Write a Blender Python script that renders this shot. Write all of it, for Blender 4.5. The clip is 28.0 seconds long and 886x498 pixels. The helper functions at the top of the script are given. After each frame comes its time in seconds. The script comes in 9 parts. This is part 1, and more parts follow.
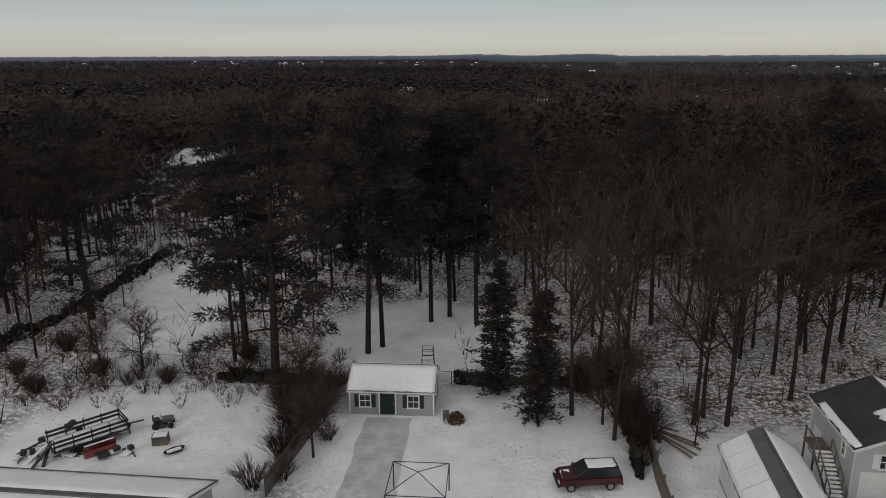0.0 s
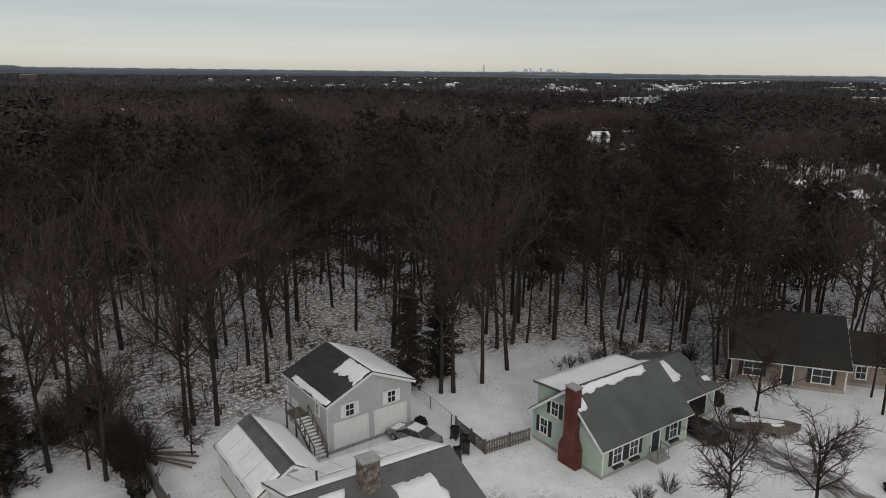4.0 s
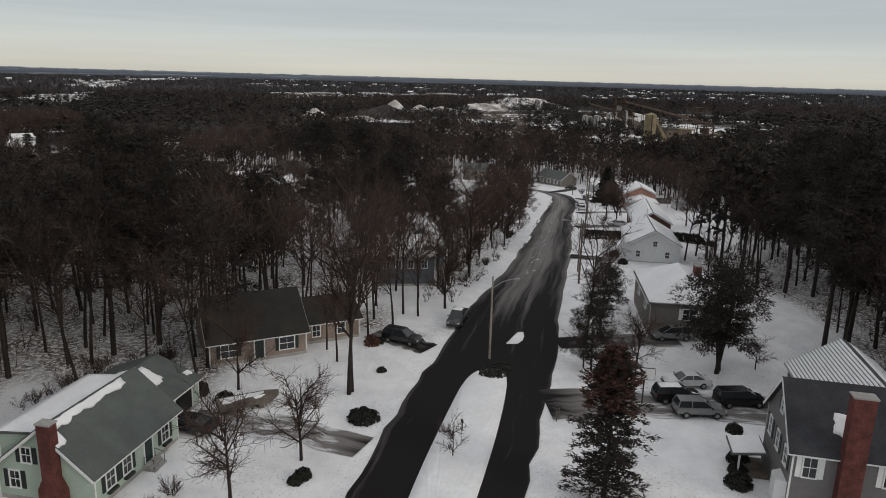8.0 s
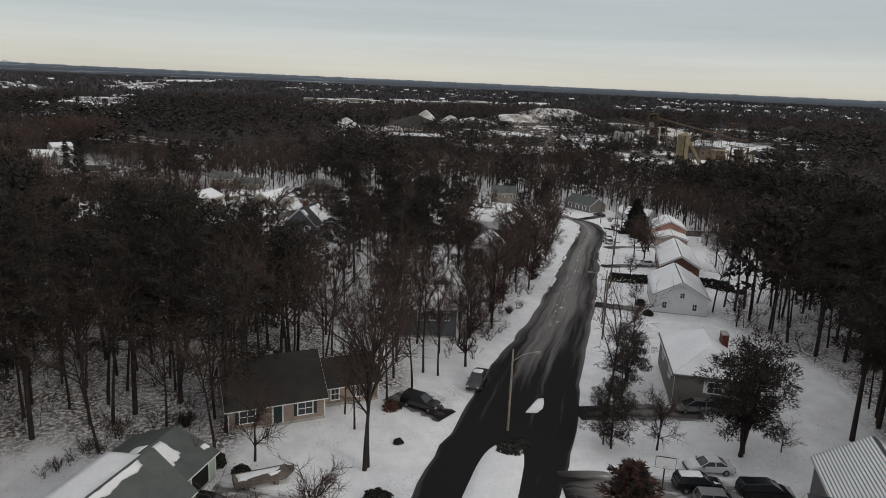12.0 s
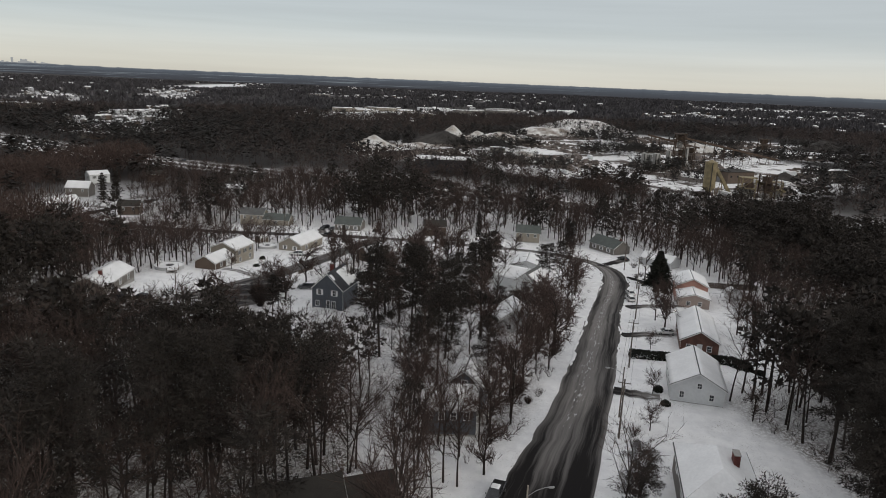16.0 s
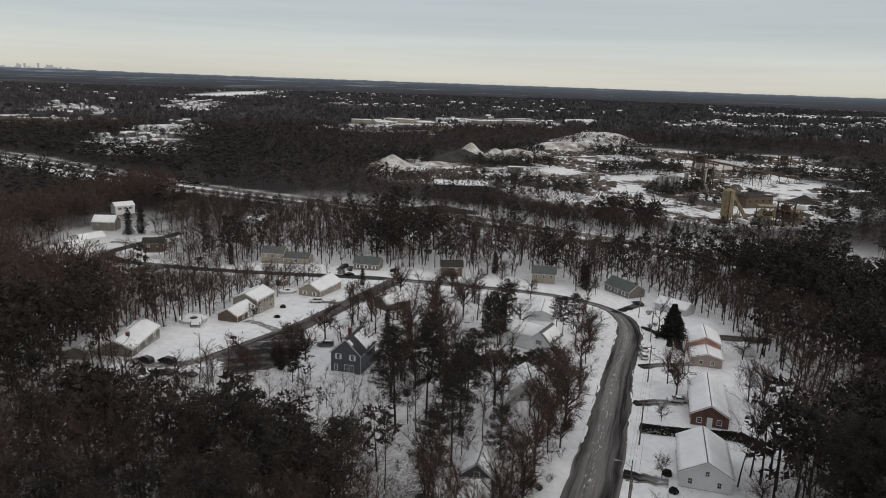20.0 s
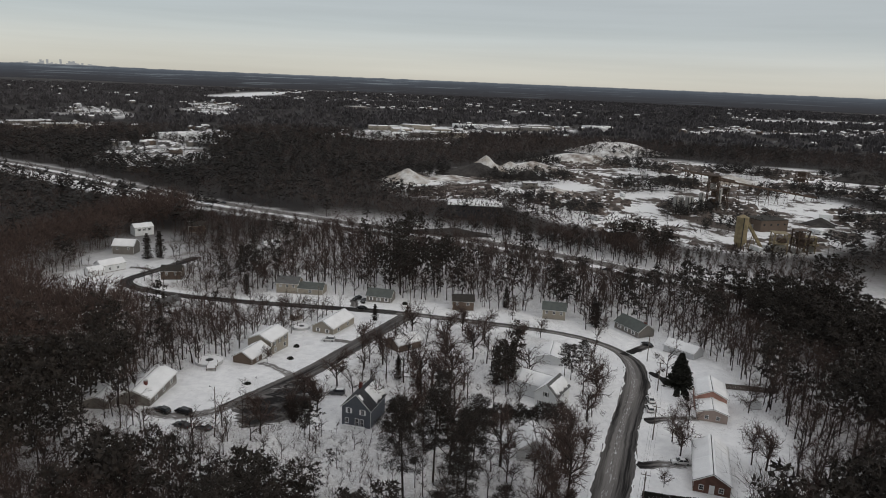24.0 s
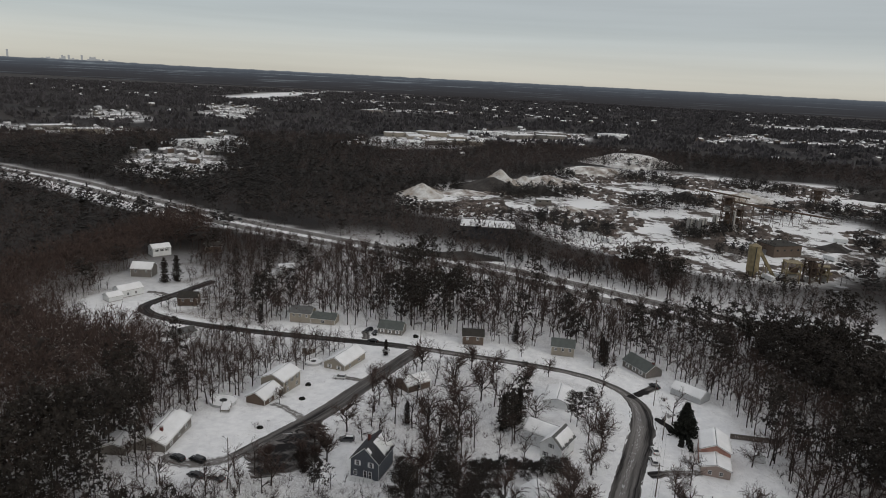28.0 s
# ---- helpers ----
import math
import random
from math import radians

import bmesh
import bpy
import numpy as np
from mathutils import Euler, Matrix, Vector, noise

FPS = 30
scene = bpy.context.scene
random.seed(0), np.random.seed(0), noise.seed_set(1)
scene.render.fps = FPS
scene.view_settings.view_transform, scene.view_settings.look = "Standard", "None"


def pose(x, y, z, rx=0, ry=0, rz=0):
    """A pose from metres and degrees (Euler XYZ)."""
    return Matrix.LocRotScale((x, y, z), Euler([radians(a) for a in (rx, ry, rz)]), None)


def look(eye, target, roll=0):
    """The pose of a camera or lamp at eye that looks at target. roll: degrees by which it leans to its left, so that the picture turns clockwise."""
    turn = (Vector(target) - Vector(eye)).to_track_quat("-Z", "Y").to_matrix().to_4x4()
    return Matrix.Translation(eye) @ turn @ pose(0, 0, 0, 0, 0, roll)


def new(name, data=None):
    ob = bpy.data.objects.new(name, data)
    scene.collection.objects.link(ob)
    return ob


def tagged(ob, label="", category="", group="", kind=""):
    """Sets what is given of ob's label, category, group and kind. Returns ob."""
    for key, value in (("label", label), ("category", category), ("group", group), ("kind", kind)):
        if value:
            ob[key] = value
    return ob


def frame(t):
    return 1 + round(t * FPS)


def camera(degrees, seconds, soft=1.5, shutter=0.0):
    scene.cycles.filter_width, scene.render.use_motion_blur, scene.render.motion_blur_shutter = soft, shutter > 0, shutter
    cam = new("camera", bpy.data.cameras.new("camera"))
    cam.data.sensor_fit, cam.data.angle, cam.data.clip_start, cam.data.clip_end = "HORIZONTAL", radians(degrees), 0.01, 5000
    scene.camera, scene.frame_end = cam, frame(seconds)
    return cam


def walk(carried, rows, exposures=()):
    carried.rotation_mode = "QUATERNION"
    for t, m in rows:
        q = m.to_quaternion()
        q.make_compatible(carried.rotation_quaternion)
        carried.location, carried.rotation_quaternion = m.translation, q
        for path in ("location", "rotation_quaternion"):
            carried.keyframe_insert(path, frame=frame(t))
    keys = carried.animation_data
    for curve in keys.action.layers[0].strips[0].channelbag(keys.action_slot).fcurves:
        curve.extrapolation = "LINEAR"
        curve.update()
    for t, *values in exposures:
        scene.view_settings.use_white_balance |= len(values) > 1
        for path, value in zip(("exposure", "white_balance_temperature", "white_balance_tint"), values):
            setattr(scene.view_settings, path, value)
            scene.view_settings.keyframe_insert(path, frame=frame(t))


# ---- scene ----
cam = camera(65.3, 28.0, soft=0.95)
METRES, EYE, TILT, LEAN, TURN = 75.0, 30.0, -15.5, 0.2, 0.0
ROWS = [
    (0.0, 0.0, 0.0, 0.0, -0.0, 0.0, 0.0),
    (0.5, -0.0006, -0.0004, -0.0002, -5.23, 0.1, 1.26),
    (1.0, -0.0014, -0.001, -0.0007, -10.74, 0.06, 2.62),
    (1.5, -0.0022, -0.0014, -0.0013, -16.85, -0.16, 4.17),
    (2.0, -0.0029, -0.0009, -0.0022, -21.91, -0.38, 5.45),
    (2.5, -0.0034, -0.0004, -0.0029, -27.04, -0.79, 6.67),
    (4.5, -0.0059, -0.004, -0.0019, -49.23, -4.04, 10.98),
    (5.0, -0.0074, -0.005, -0.0013, -55.47, -5.29, 11.89),
    (5.5, -0.0085, -0.0059, -0.0007, -61.75, -6.65, 12.73),
    (6.0, -0.01, -0.0069, -0.0, -68.1, -8.09, 13.38),
    (6.5, -0.0111, -0.0078, 0.0004, -74.54, -9.67, 13.88),
    (7.0, -0.0125, -0.0086, 0.0012, -81.01, -11.33, 14.15),
    (7.5, -0.0136, -0.0089, 0.0009, -87.18, -12.94, 14.22),
    (8.0, -0.013, -0.0076, -0.0003, -87.88, -13.05, 14.01),
    (8.5, -0.0132, -0.0076, -0.0013, -87.51, -12.95, 13.84),
    (9.0, -0.0097, -0.0073, -0.002, -87.19, -12.96, 13.71),
    (9.5, 0.0038, -0.0073, -0.0016, -86.88, -12.79, 13.57),
    (10.0, 0.0145, -0.0089, 0.0002, -86.54, -12.34, 13.4),
    (10.5, 0.0152, -0.0146, 0.0144, -86.23, -12.32, 13.24),
    (11.0, 0.0152, -0.0225, 0.0383, -85.92, -12.27, 13.12),
    (11.5, 0.0155, -0.0294, 0.0623, -85.59, -12.21, 13.03),
    (12.0, 0.0158, -0.0361, 0.0868, -85.23, -12.08, 13.0),
    (12.5, 0.0153, -0.0429, 0.1107, -84.89, -11.97, 12.92),
    (13.0, 0.0148, -0.0495, 0.1377, -84.59, -11.92, 12.95),
    (13.5, 0.0145, -0.0567, 0.1631, -84.3, -11.86, 12.96),
    (15.5, 0.0147, -0.0869, 0.2672, -83.16, -11.58, 13.02),
    (16.0, 0.0153, -0.0954, 0.2927, -82.9, -11.51, 13.05),
    (16.5, 0.015, -0.1021, 0.319, -82.67, -11.44, 13.11),
    (17.0, 0.0155, -0.11, 0.3444, -82.43, -11.34, 13.15),
    (17.5, 0.0133, -0.1174, 0.3709, -82.24, -11.28, 13.24),
    (18.0, 0.0134, -0.1252, 0.3975, -82.06, -11.1848, 13.2629),
    (18.5, 0.0127, -0.1329, 0.4241, -81.88, -11.1095, 13.3157),
    (19.0, 0.0119, -0.141, 0.4506, -81.7, -11.0543, 13.3486),
    (19.5, 0.0123, -0.1502, 0.4757, -81.5, -10.989, 13.3414),
    (20.0, 0.0101, -0.1582, 0.5021, -81.32, -10.9338, 13.3543),
    (20.5, 0.0097, -0.1671, 0.5283, -81.15, -10.9186, 13.3371),
    (21.0, 0.0096, -0.1752, 0.5535, -80.99, -10.8933, 13.31),
    (21.5, 0.01, -0.1832, 0.5772, -80.8, -10.8581, 13.2929),
    (23.5, 0.0115, -0.2173, 0.6763, -80.09, -10.7571, 13.0543),
    (24.0, 0.0105, -0.2257, 0.702, -79.9, -10.7319, 12.9471),
    (24.5, 0.011, -0.234, 0.7273, -79.7, -10.6967, 12.86),
    (25.0, 0.0102, -0.2427, 0.7529, -79.52, -10.6614, 12.7729),
    (25.5, 0.0097, -0.2511, 0.7789, -79.34, -10.6362, 12.6757),
    (26.0, 0.0091, -0.2594, 0.8046, -79.17, -10.611, 12.5986),
    (26.5, 0.0088, -0.2676, 0.8297, -79.0, -10.5857, 12.5514),
    (27.0, 0.0091, -0.275, 0.8555, -78.85, -10.5705, 12.4743),
    (27.5, 0.0095, -0.2833, 0.8808, -78.7, -10.5352, 12.3971),
    (28.0, 0.0085, -0.2916, 0.9052, -78.54, -10.51, 12.35),
]
walk(cam, [(t, pose(0, 0, EYE, TILT, LEAN, TURN) @ pose(METRES * x, METRES * y, METRES * z, 90 + pitch, roll, yaw)) for t, x, y, z, yaw, pitch, roll in ROWS],
     [(0.0, -0.22), (1.5, -0.10), (3.5, 0.0), (6.0, 0.05), (10.0, 0.02), (13.0, 0.06), (16.0, 0.12), (22.0, 0.04), (28.0, -0.10)])

# ---- world and light ----
world = bpy.data.worlds.new("winter_sky")
scene.world = world
world.use_nodes = True
wn, wl = world.node_tree.nodes, world.node_tree.links
wn.clear()
SUN_ELEV, SUN_AZ = radians(24), radians(215)


def wnode(kind, **kw):
    n = wn.new(kind)
    for k, v in kw.items():
        n.inputs[k].default_value = v
    return n


w_out = wn.new("ShaderNodeOutputWorld")
w_bg = wnode("ShaderNodeBackground", Strength=1.0)
w_sky = wn.new("ShaderNodeTexSky")
w_sky.sky_type, w_sky.sun_disc = "NISHITA", False
w_sky.sun_elevation, w_sky.sun_rotation = SUN_ELEV, SUN_AZ
w_coord = wn.new("ShaderNodeTexCoord")
w_sep = wn.new("ShaderNodeSeparateXYZ")
w_ramp = wn.new("ShaderNodeValToRGB")
w_ramp.color_ramp.interpolation = "B_SPLINE"
for k, (at, col) in enumerate([(0.0, (0.51, 0.49, 0.435, 1)), (0.012, (0.55, 0.54, 0.485, 1)), (0.032, (0.55, 0.555, 0.525, 1)),
                               (0.055, (0.495, 0.525, 0.53, 1)), (0.085, (0.40, 0.44, 0.462, 1)), (0.3, (0.50, 0.51, 0.52, 1)), (1.0, (0.635, 0.635, 0.65, 1))]):
    el = w_ramp.color_ramp.elements[k] if k < 2 else w_ramp.color_ramp.elements.new(at)
    el.position, el.color = at, col
w_map = wn.new("ShaderNodeMapping")
w_map.inputs["Scale"].default_value = (1.3, 1.3, 34.0)
w_noise = wnode("ShaderNodeTexNoise", Scale=1.3, Detail=5.0, Roughness=0.55)
w_mul = wn.new("ShaderNodeMix")
w_mul.data_type, w_mul.blend_type = "RGBA", "MULTIPLY"
w_mul.inputs[0].default_value = 1.0
w_cl = wn.new("ShaderNodeMapRange")
for k, v in zip(("From Min", "From Max", "To Min", "To Max"), (0.3, 0.7, 0.93, 1.07)):
    w_cl.inputs[k].default_value = v
w_mix = wn.new("ShaderNodeMix")
w_mix.data_type, w_mix.blend_type = "RGBA", "ADD"
w_mix.inputs[0].default_value = 0.012
wl.new(w_coord.outputs["Generated"], w_sep.inputs[0])
wl.new(w_sep.outputs["Z"], w_ramp.inputs[0])
wl.new(w_coord.outputs["Generated"], w_map.inputs["Vector"])
wl.new(w_map.outputs[0], w_noise.inputs["Vector"])
wl.new(w_noise.outputs["Fac"], w_cl.inputs["Value"])
wl.new(w_ramp.outputs[0], w_mul.inputs[6])
wl.new(w_cl.outputs[0], w_mul.inputs[7])
wl.new(w_mul.outputs[2], w_mix.inputs[6])
wl.new(w_sky.outputs[0], w_mix.inputs[7])


# the land beyond the modelled ground: a dark band with painted haze under the horizon, with low hills and a far city
def wmath(op, a, b=None, c=None):
    n = wn.new("ShaderNodeMath")
    n.operation = op
    for k, v in enumerate((a, b, c)):
        if v is None:
            continue
        if isinstance(v, (int, float)):
            n.inputs[k].default_value = v
        else:
            wl.new(v, n.inputs[k])
    return n.outputs[0]


def wramp(src, stops, mode="LINEAR"):
    r = wn.new("ShaderNodeValToRGB")
    r.color_ramp.interpolation = mode
    for k, (at, col) in enumerate(stops):
        el = r.color_ramp.elements[k] if k < 2 else r.color_ramp.elements.new(at)
        el.position, el.color = at, (*col, 1) if isinstance(col, tuple) else (col, col, col, 1)
    wl.new(src, r.inputs[0])
    return r.outputs[0]


def wblend(f, a, b):
    n = wn.new("ShaderNodeMix")
    n.data_type = "RGBA"
    wl.new(f, n.inputs[0])
    for k, v in ((6, a), (7, b)):
        if isinstance(v, tuple):
            n.inputs[k].default_value = (*v, 1)
        else:
            wl.new(v, n.inputs[k])
    return n.outputs[2]


def wnoise1(src, scale, detail=3.0):
    n = wn.new("ShaderNodeTexNoise")
    n.noise_dimensions = "1D"
    n.inputs["Scale"].default_value, n.inputs["Detail"].default_value = scale, detail
    wl.new(src, n.inputs["W"])
    return n.outputs["Fac"]


w_az = wmath("ARCTAN2", w_sep.outputs["Y"], w_sep.outputs["X"])
w_turn = wmath("MULTIPLY_ADD", w_az, 1 / 3.0, 0.2)
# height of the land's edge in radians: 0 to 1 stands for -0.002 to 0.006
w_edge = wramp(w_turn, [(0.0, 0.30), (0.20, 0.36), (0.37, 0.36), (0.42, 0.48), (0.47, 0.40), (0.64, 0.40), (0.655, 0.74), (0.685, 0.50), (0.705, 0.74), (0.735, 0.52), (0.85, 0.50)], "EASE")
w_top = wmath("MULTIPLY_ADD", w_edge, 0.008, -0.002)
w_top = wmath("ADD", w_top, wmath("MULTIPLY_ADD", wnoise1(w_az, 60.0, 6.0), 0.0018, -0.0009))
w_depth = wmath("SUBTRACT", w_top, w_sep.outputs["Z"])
# haze put into the land's colour, paler and bluer towards its upper edge
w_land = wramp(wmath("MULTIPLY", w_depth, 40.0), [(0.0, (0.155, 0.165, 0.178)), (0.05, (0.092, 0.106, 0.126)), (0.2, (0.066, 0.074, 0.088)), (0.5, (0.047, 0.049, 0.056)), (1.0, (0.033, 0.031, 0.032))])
w_smap = wn.new("ShaderNodeMapping")
w_smap.inputs["Scale"].default_value = (9.0, 9.0, 900.0)
wl.new(w_coord.outputs["Generated"], w_smap.inputs["Vector"])
w_streak = wnode("ShaderNodeTexNoise", Scale=1.0, Detail=6.0, Roughness=0.65)
wl.new(w_smap.outputs[0], w_streak.inputs["Vector"])
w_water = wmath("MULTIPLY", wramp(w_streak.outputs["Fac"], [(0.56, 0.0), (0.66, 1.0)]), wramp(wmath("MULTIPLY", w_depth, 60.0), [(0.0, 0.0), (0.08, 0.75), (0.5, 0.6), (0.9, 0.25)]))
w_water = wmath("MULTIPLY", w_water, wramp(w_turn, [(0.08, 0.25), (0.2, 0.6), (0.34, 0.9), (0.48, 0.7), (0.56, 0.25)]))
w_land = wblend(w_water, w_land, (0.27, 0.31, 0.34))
w_block = wn.new("ShaderNodeTexWhiteNoise")
w_block.noise_dimensions = "1D"
wl.new(wmath("FLOOR", wmath("MULTIPLY", w_az, 420.0)), w_block.inputs["W"])
w_city = wramp(w_turn, [(0.4085, 0.0), (0.4115, 0.55), (0.4180, 0.9), (0.4260, 1.0), (0.4320, 0.45), (0.4365, 0.0)])
w_lone = wmath("LESS_THAN", wmath("ABSOLUTE", wmath("SUBTRACT", w_az, 0.742)), 0.0011)
w_roofs = wmath("ADD", wmath("MULTIPLY", wmath("MULTIPLY", wmath("POWER", w_block.outputs["Value"], 1.6), w_city), 0.0064), wmath("MULTIPLY", w_lone, 0.0085))
w_town = wmath("GREATER_THAN", wmath("ADD", w_depth, w_roofs), 0.0)
# city blocks coloured close to the sky, as haze would pale them
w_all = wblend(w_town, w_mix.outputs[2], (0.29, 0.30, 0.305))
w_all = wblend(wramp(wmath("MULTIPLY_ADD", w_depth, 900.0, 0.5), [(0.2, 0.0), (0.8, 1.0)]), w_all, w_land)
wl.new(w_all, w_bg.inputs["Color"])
wl.new(w_bg.outputs[0], w_out.inputs["Surface"])

sun_data = bpy.data.lights.new("sun", "SUN")
sun_data.energy, sun_data.angle, sun_data.color = 0.7, radians(12), (1.0, 0.93, 0.82)
sun = new("sun", sun_data)
sun.matrix_world = look((0, 0, 60), Vector((0, 0, 60)) - Vector((math.sin(SUN_AZ) * math.cos(SUN_ELEV), math.cos(SUN_AZ) * math.cos(SUN_ELEV), math.sin(SUN_ELEV))))


# ---- materials ----
def material(name, col, rough=0.85, metal=0.0, var=0.25, scale=6.0, fine=60.0, bump=0.15, second=None, bands=None, island=0.0, spec=0.3):
    """A surface of colour col with variation at two scales; second: another colour that shows in patches; bands: (axis scale vector, depth) of fine ridges."""
    m = bpy.data.materials.new(name)
    m.use_nodes = True
    nt = m.node_tree
    N, L = nt.nodes, nt.links
    b = N["Principled BSDF"]
    b.inputs["Roughness"].default_value, b.inputs["Metallic"].default_value = rough, metal
    b.inputs["Specular IOR Level"].default_value = spec
    co = N.new("ShaderNodeTexCoord")
    n1, n2 = N.new("ShaderNodeTexNoise"), N.new("ShaderNodeTexNoise")
    n1.inputs["Scale"].default_value, n1.inputs["Detail"].default_value = 1.0 / scale, 4.0
    n2.inputs["Scale"].default_value, n2.inputs["Detail"].default_value = 1.0 * fine / 10.0, 3.0
    for n in (n1, n2):
        L.new(co.outputs["Object"], n.inputs["Vector"])
    mix = N.new("ShaderNodeMix")
    mix.data_type = "RGBA"
    c = Vector(col)
    a = second if second else tuple(c * (1 - var))
    mix.inputs[6].default_value, mix.inputs[7].default_value = (*a, 1), (*(c * (1 + var * 0.5)), 1)
    rg = N.new("ShaderNodeMapRange")
    rg.inputs["From Min"].default_value, rg.inputs["From Max"].default_value = (0.38, 0.62)
    L.new(n1.outputs["Fac"], rg.inputs["Value"])
    L.new(rg.outputs[0], mix.inputs[0])
    mul = N.new("ShaderNodeMix")
    mul.data_type, mul.blend_type = "RGBA", "MULTIPLY"
    mul.inputs[0].default_value = 1.0
    rg2 = N.new("ShaderNodeMapRange")
    rg2.inputs["From Min"].default_value, rg2.inputs["From Max"].default_value = 0.3, 0.7
    rg2.inputs["To Min"].default_value, rg2.inputs["To Max"].default_value = 1 - var, 1 + var * 0.4
    L.new(n2.outputs["Fac"], rg2.inputs["Value"])
    L.new(mix.outputs[2], mul.inputs[6])
    L.new(rg2.outputs[0], mul.inputs[7])
    last = mul.outputs[2]
    if island:
        inf = N.new("ShaderNodeNewGeometry")
        rr = N.new("ShaderNodeMapRange")
        rr.inputs["To Min"].default_value, rr.inputs["To Max"].default_value = 1 - island, 1 + island
        L.new(inf.outputs["Random Per Island"], rr.inputs["Value"])
        mu = N.new("ShaderNodeMix")
        mu.data_type, mu.blend_type = "RGBA", "MULTIPLY"
        mu.inputs[0].default_value = 1.0
        L.new(last, mu.inputs[6])
        L.new(rr.outputs[0], mu.inputs[7])
        last = mu.outputs[2]
    L.new(last, b.inputs["Base Color"])
    if bump or bands:
        bp = N.new("ShaderNodeBump")
        bp.inputs["Strength"].default_value, bp.inputs["Distance"].default_value = bump, 0.05
        L.new(n2.outputs["Fac"], bp.inputs["Height"])
        src = bp
        if bands:
            mp = N.new("ShaderNodeMapping")
            mp.inputs["Scale"].default_value = bands[0]
            wv = N.new("ShaderNodeTexWave")
            wv.wave_profile, wv.bands_direction = "SAW", "Z"
            wv.inputs["Scale"].default_value = 0.3142
            L.new(co.outputs["Object"], mp.inputs["Vector"])
            L.new(mp.outputs[0], wv.inputs["Vector"])
            b2 = N.new("ShaderNodeBump")
            b2.inputs["Strength"].default_value, b2.inputs["Distance"].default_value = 0.8, bands[1]
            L.new(wv.outputs["Fac"], b2.inputs["Height"])
            L.new(bp.outputs[0], b2.inputs["Normal"])
            src = b2
        L.new(src.outputs[0], b.inputs["Normal"])
    return m


SIDING = ((1, 1, 8), 0.012)
M_snow = material("snow", (0.81, 0.807, 0.805), 0.75, var=0.06, scale=4.0, fine=25, bump=0.3)
M_path = material("packed_snow", (0.52, 0.52, 0.52), 0.85, var=0.15, scale=1.5, fine=20, bump=0.3)
M_road_plain = material("driveway_asphalt", (0.045, 0.045, 0.047), 0.8, var=0.3, scale=3.0, fine=80, second=(0.16, 0.16, 0.165))
M_bark = material("bark", (0.038, 0.029, 0.025), 0.95, var=0.35, scale=1.5, fine=60, bump=0.5)
M_twig = material("twigs", (0.074, 0.050, 0.042), 0.95, var=0.25, scale=3.0, fine=30, bump=0, island=0.2)
M_twig_red = material("reddish_twigs", (0.036, 0.026, 0.022), 0.95, var=0.25, scale=3.0, fine=30, bump=0, island=0.2)
M_needle = material("needles", (0.038, 0.031, 0.026), 0.9, var=0.35, scale=2.5, fine=40, bump=0, island=0.3)
M_needle_far = material("far_needles", (0.034, 0.030, 0.027), 0.95, var=0.3, scale=9.0, fine=10, bump=0, island=0.3)
M_twig_far = material("far_twigs", (0.066, 0.050, 0.045), 0.95, var=0.3, scale=14.0, fine=8, bump=0, island=0.3)
# far twigs paler and bluer: distance haze mixed into the base colour
M_twig_hazed = material("hazed_distant_twigs", (0.082, 0.077, 0.082), 0.95, var=0.35, scale=60.0, fine=4, bump=0, island=0.35)
M_leaf_brown = material("dry_red_leaves", (0.10, 0.045, 0.03), 0.9, var=0.3, scale=1.0, fine=40, bump=0, island=0.35)
M_red_needle = material("browning_needles", (0.095, 0.044, 0.035), 0.9, var=0.3, scale=1.6, fine=30, bump=0, island=0.35, second=(0.055, 0.031, 0.025))
M_hedge = material("hedge_leaves", (0.025, 0.026, 0.02), 0.9, var=0.3, scale=0.8, fine=40, bump=0, island=0.3)
M_green = material("pale_green_siding", (0.40, 0.48, 0.40), 0.7, var=0.06, scale=3, fine=20, bump=0.05, bands=SIDING)
M_white = material("white_painted_wood", (0.72, 0.72, 0.71), 0.6, var=0.06, scale=3, fine=20, bump=0.05)
M_whites = material("white_siding", (0.66, 0.67, 0.67), 0.65, var=0.07, scale=3, fine=20, bump=0.05, bands=SIDING)
M_lgrey = material("light_grey_siding", (0.46, 0.465, 0.47), 0.65, var=0.06, scale=3, fine=20, bump=0.05, bands=SIDING)
M_grey = material("grey_siding", (0.16, 0.152, 0.15), 0.7, var=0.08, scale=3, fine=20, bump=0.05, bands=SIDING)
M_shedwall = material("grey_shed_siding", (0.30, 0.31, 0.32), 0.7, var=0.08, scale=3, fine=20, bump=0.05, bands=SIDING)
M_taupe = material("taupe_siding", (0.17, 0.155, 0.14), 0.75, var=0.1, scale=3, fine=20, bump=0.05, bands=SIDING)
M_tan = material("tan_brick", (0.26, 0.205, 0.172), 0.9, var=0.2, scale=2, fine=60, bump=0.2)
M_yellow = material("buff_siding", (0.28, 0.25, 0.205), 0.7, var=0.08, scale=3, fine=20, bump=0.05, bands=SIDING)
M_blue = material("slate_blue_siding", (0.088, 0.097, 0.112), 0.7, var=0.08, scale=3, fine=20, bump=0.05, bands=SIDING)
M_brownw = material("brown_siding", (0.115, 0.085, 0.066), 0.75, var=0.1, scale=3, fine=20, bump=0.05, bands=SIDING)
M_pink = material("faded_brick", (0.36, 0.20, 0.16), 0.9, var=0.2, scale=2, fine=60, bump=0.2)
M_brick = material("red_brick", (0.125, 0.042, 0.035), 0.9, var=0.3, scale=0.8, fine=90, bump=0.3)
M_stone = material("fieldstone", (0.20, 0.17, 0.145), 0.9, var=0.5, scale=0.35, fine=40, bump=0.6)
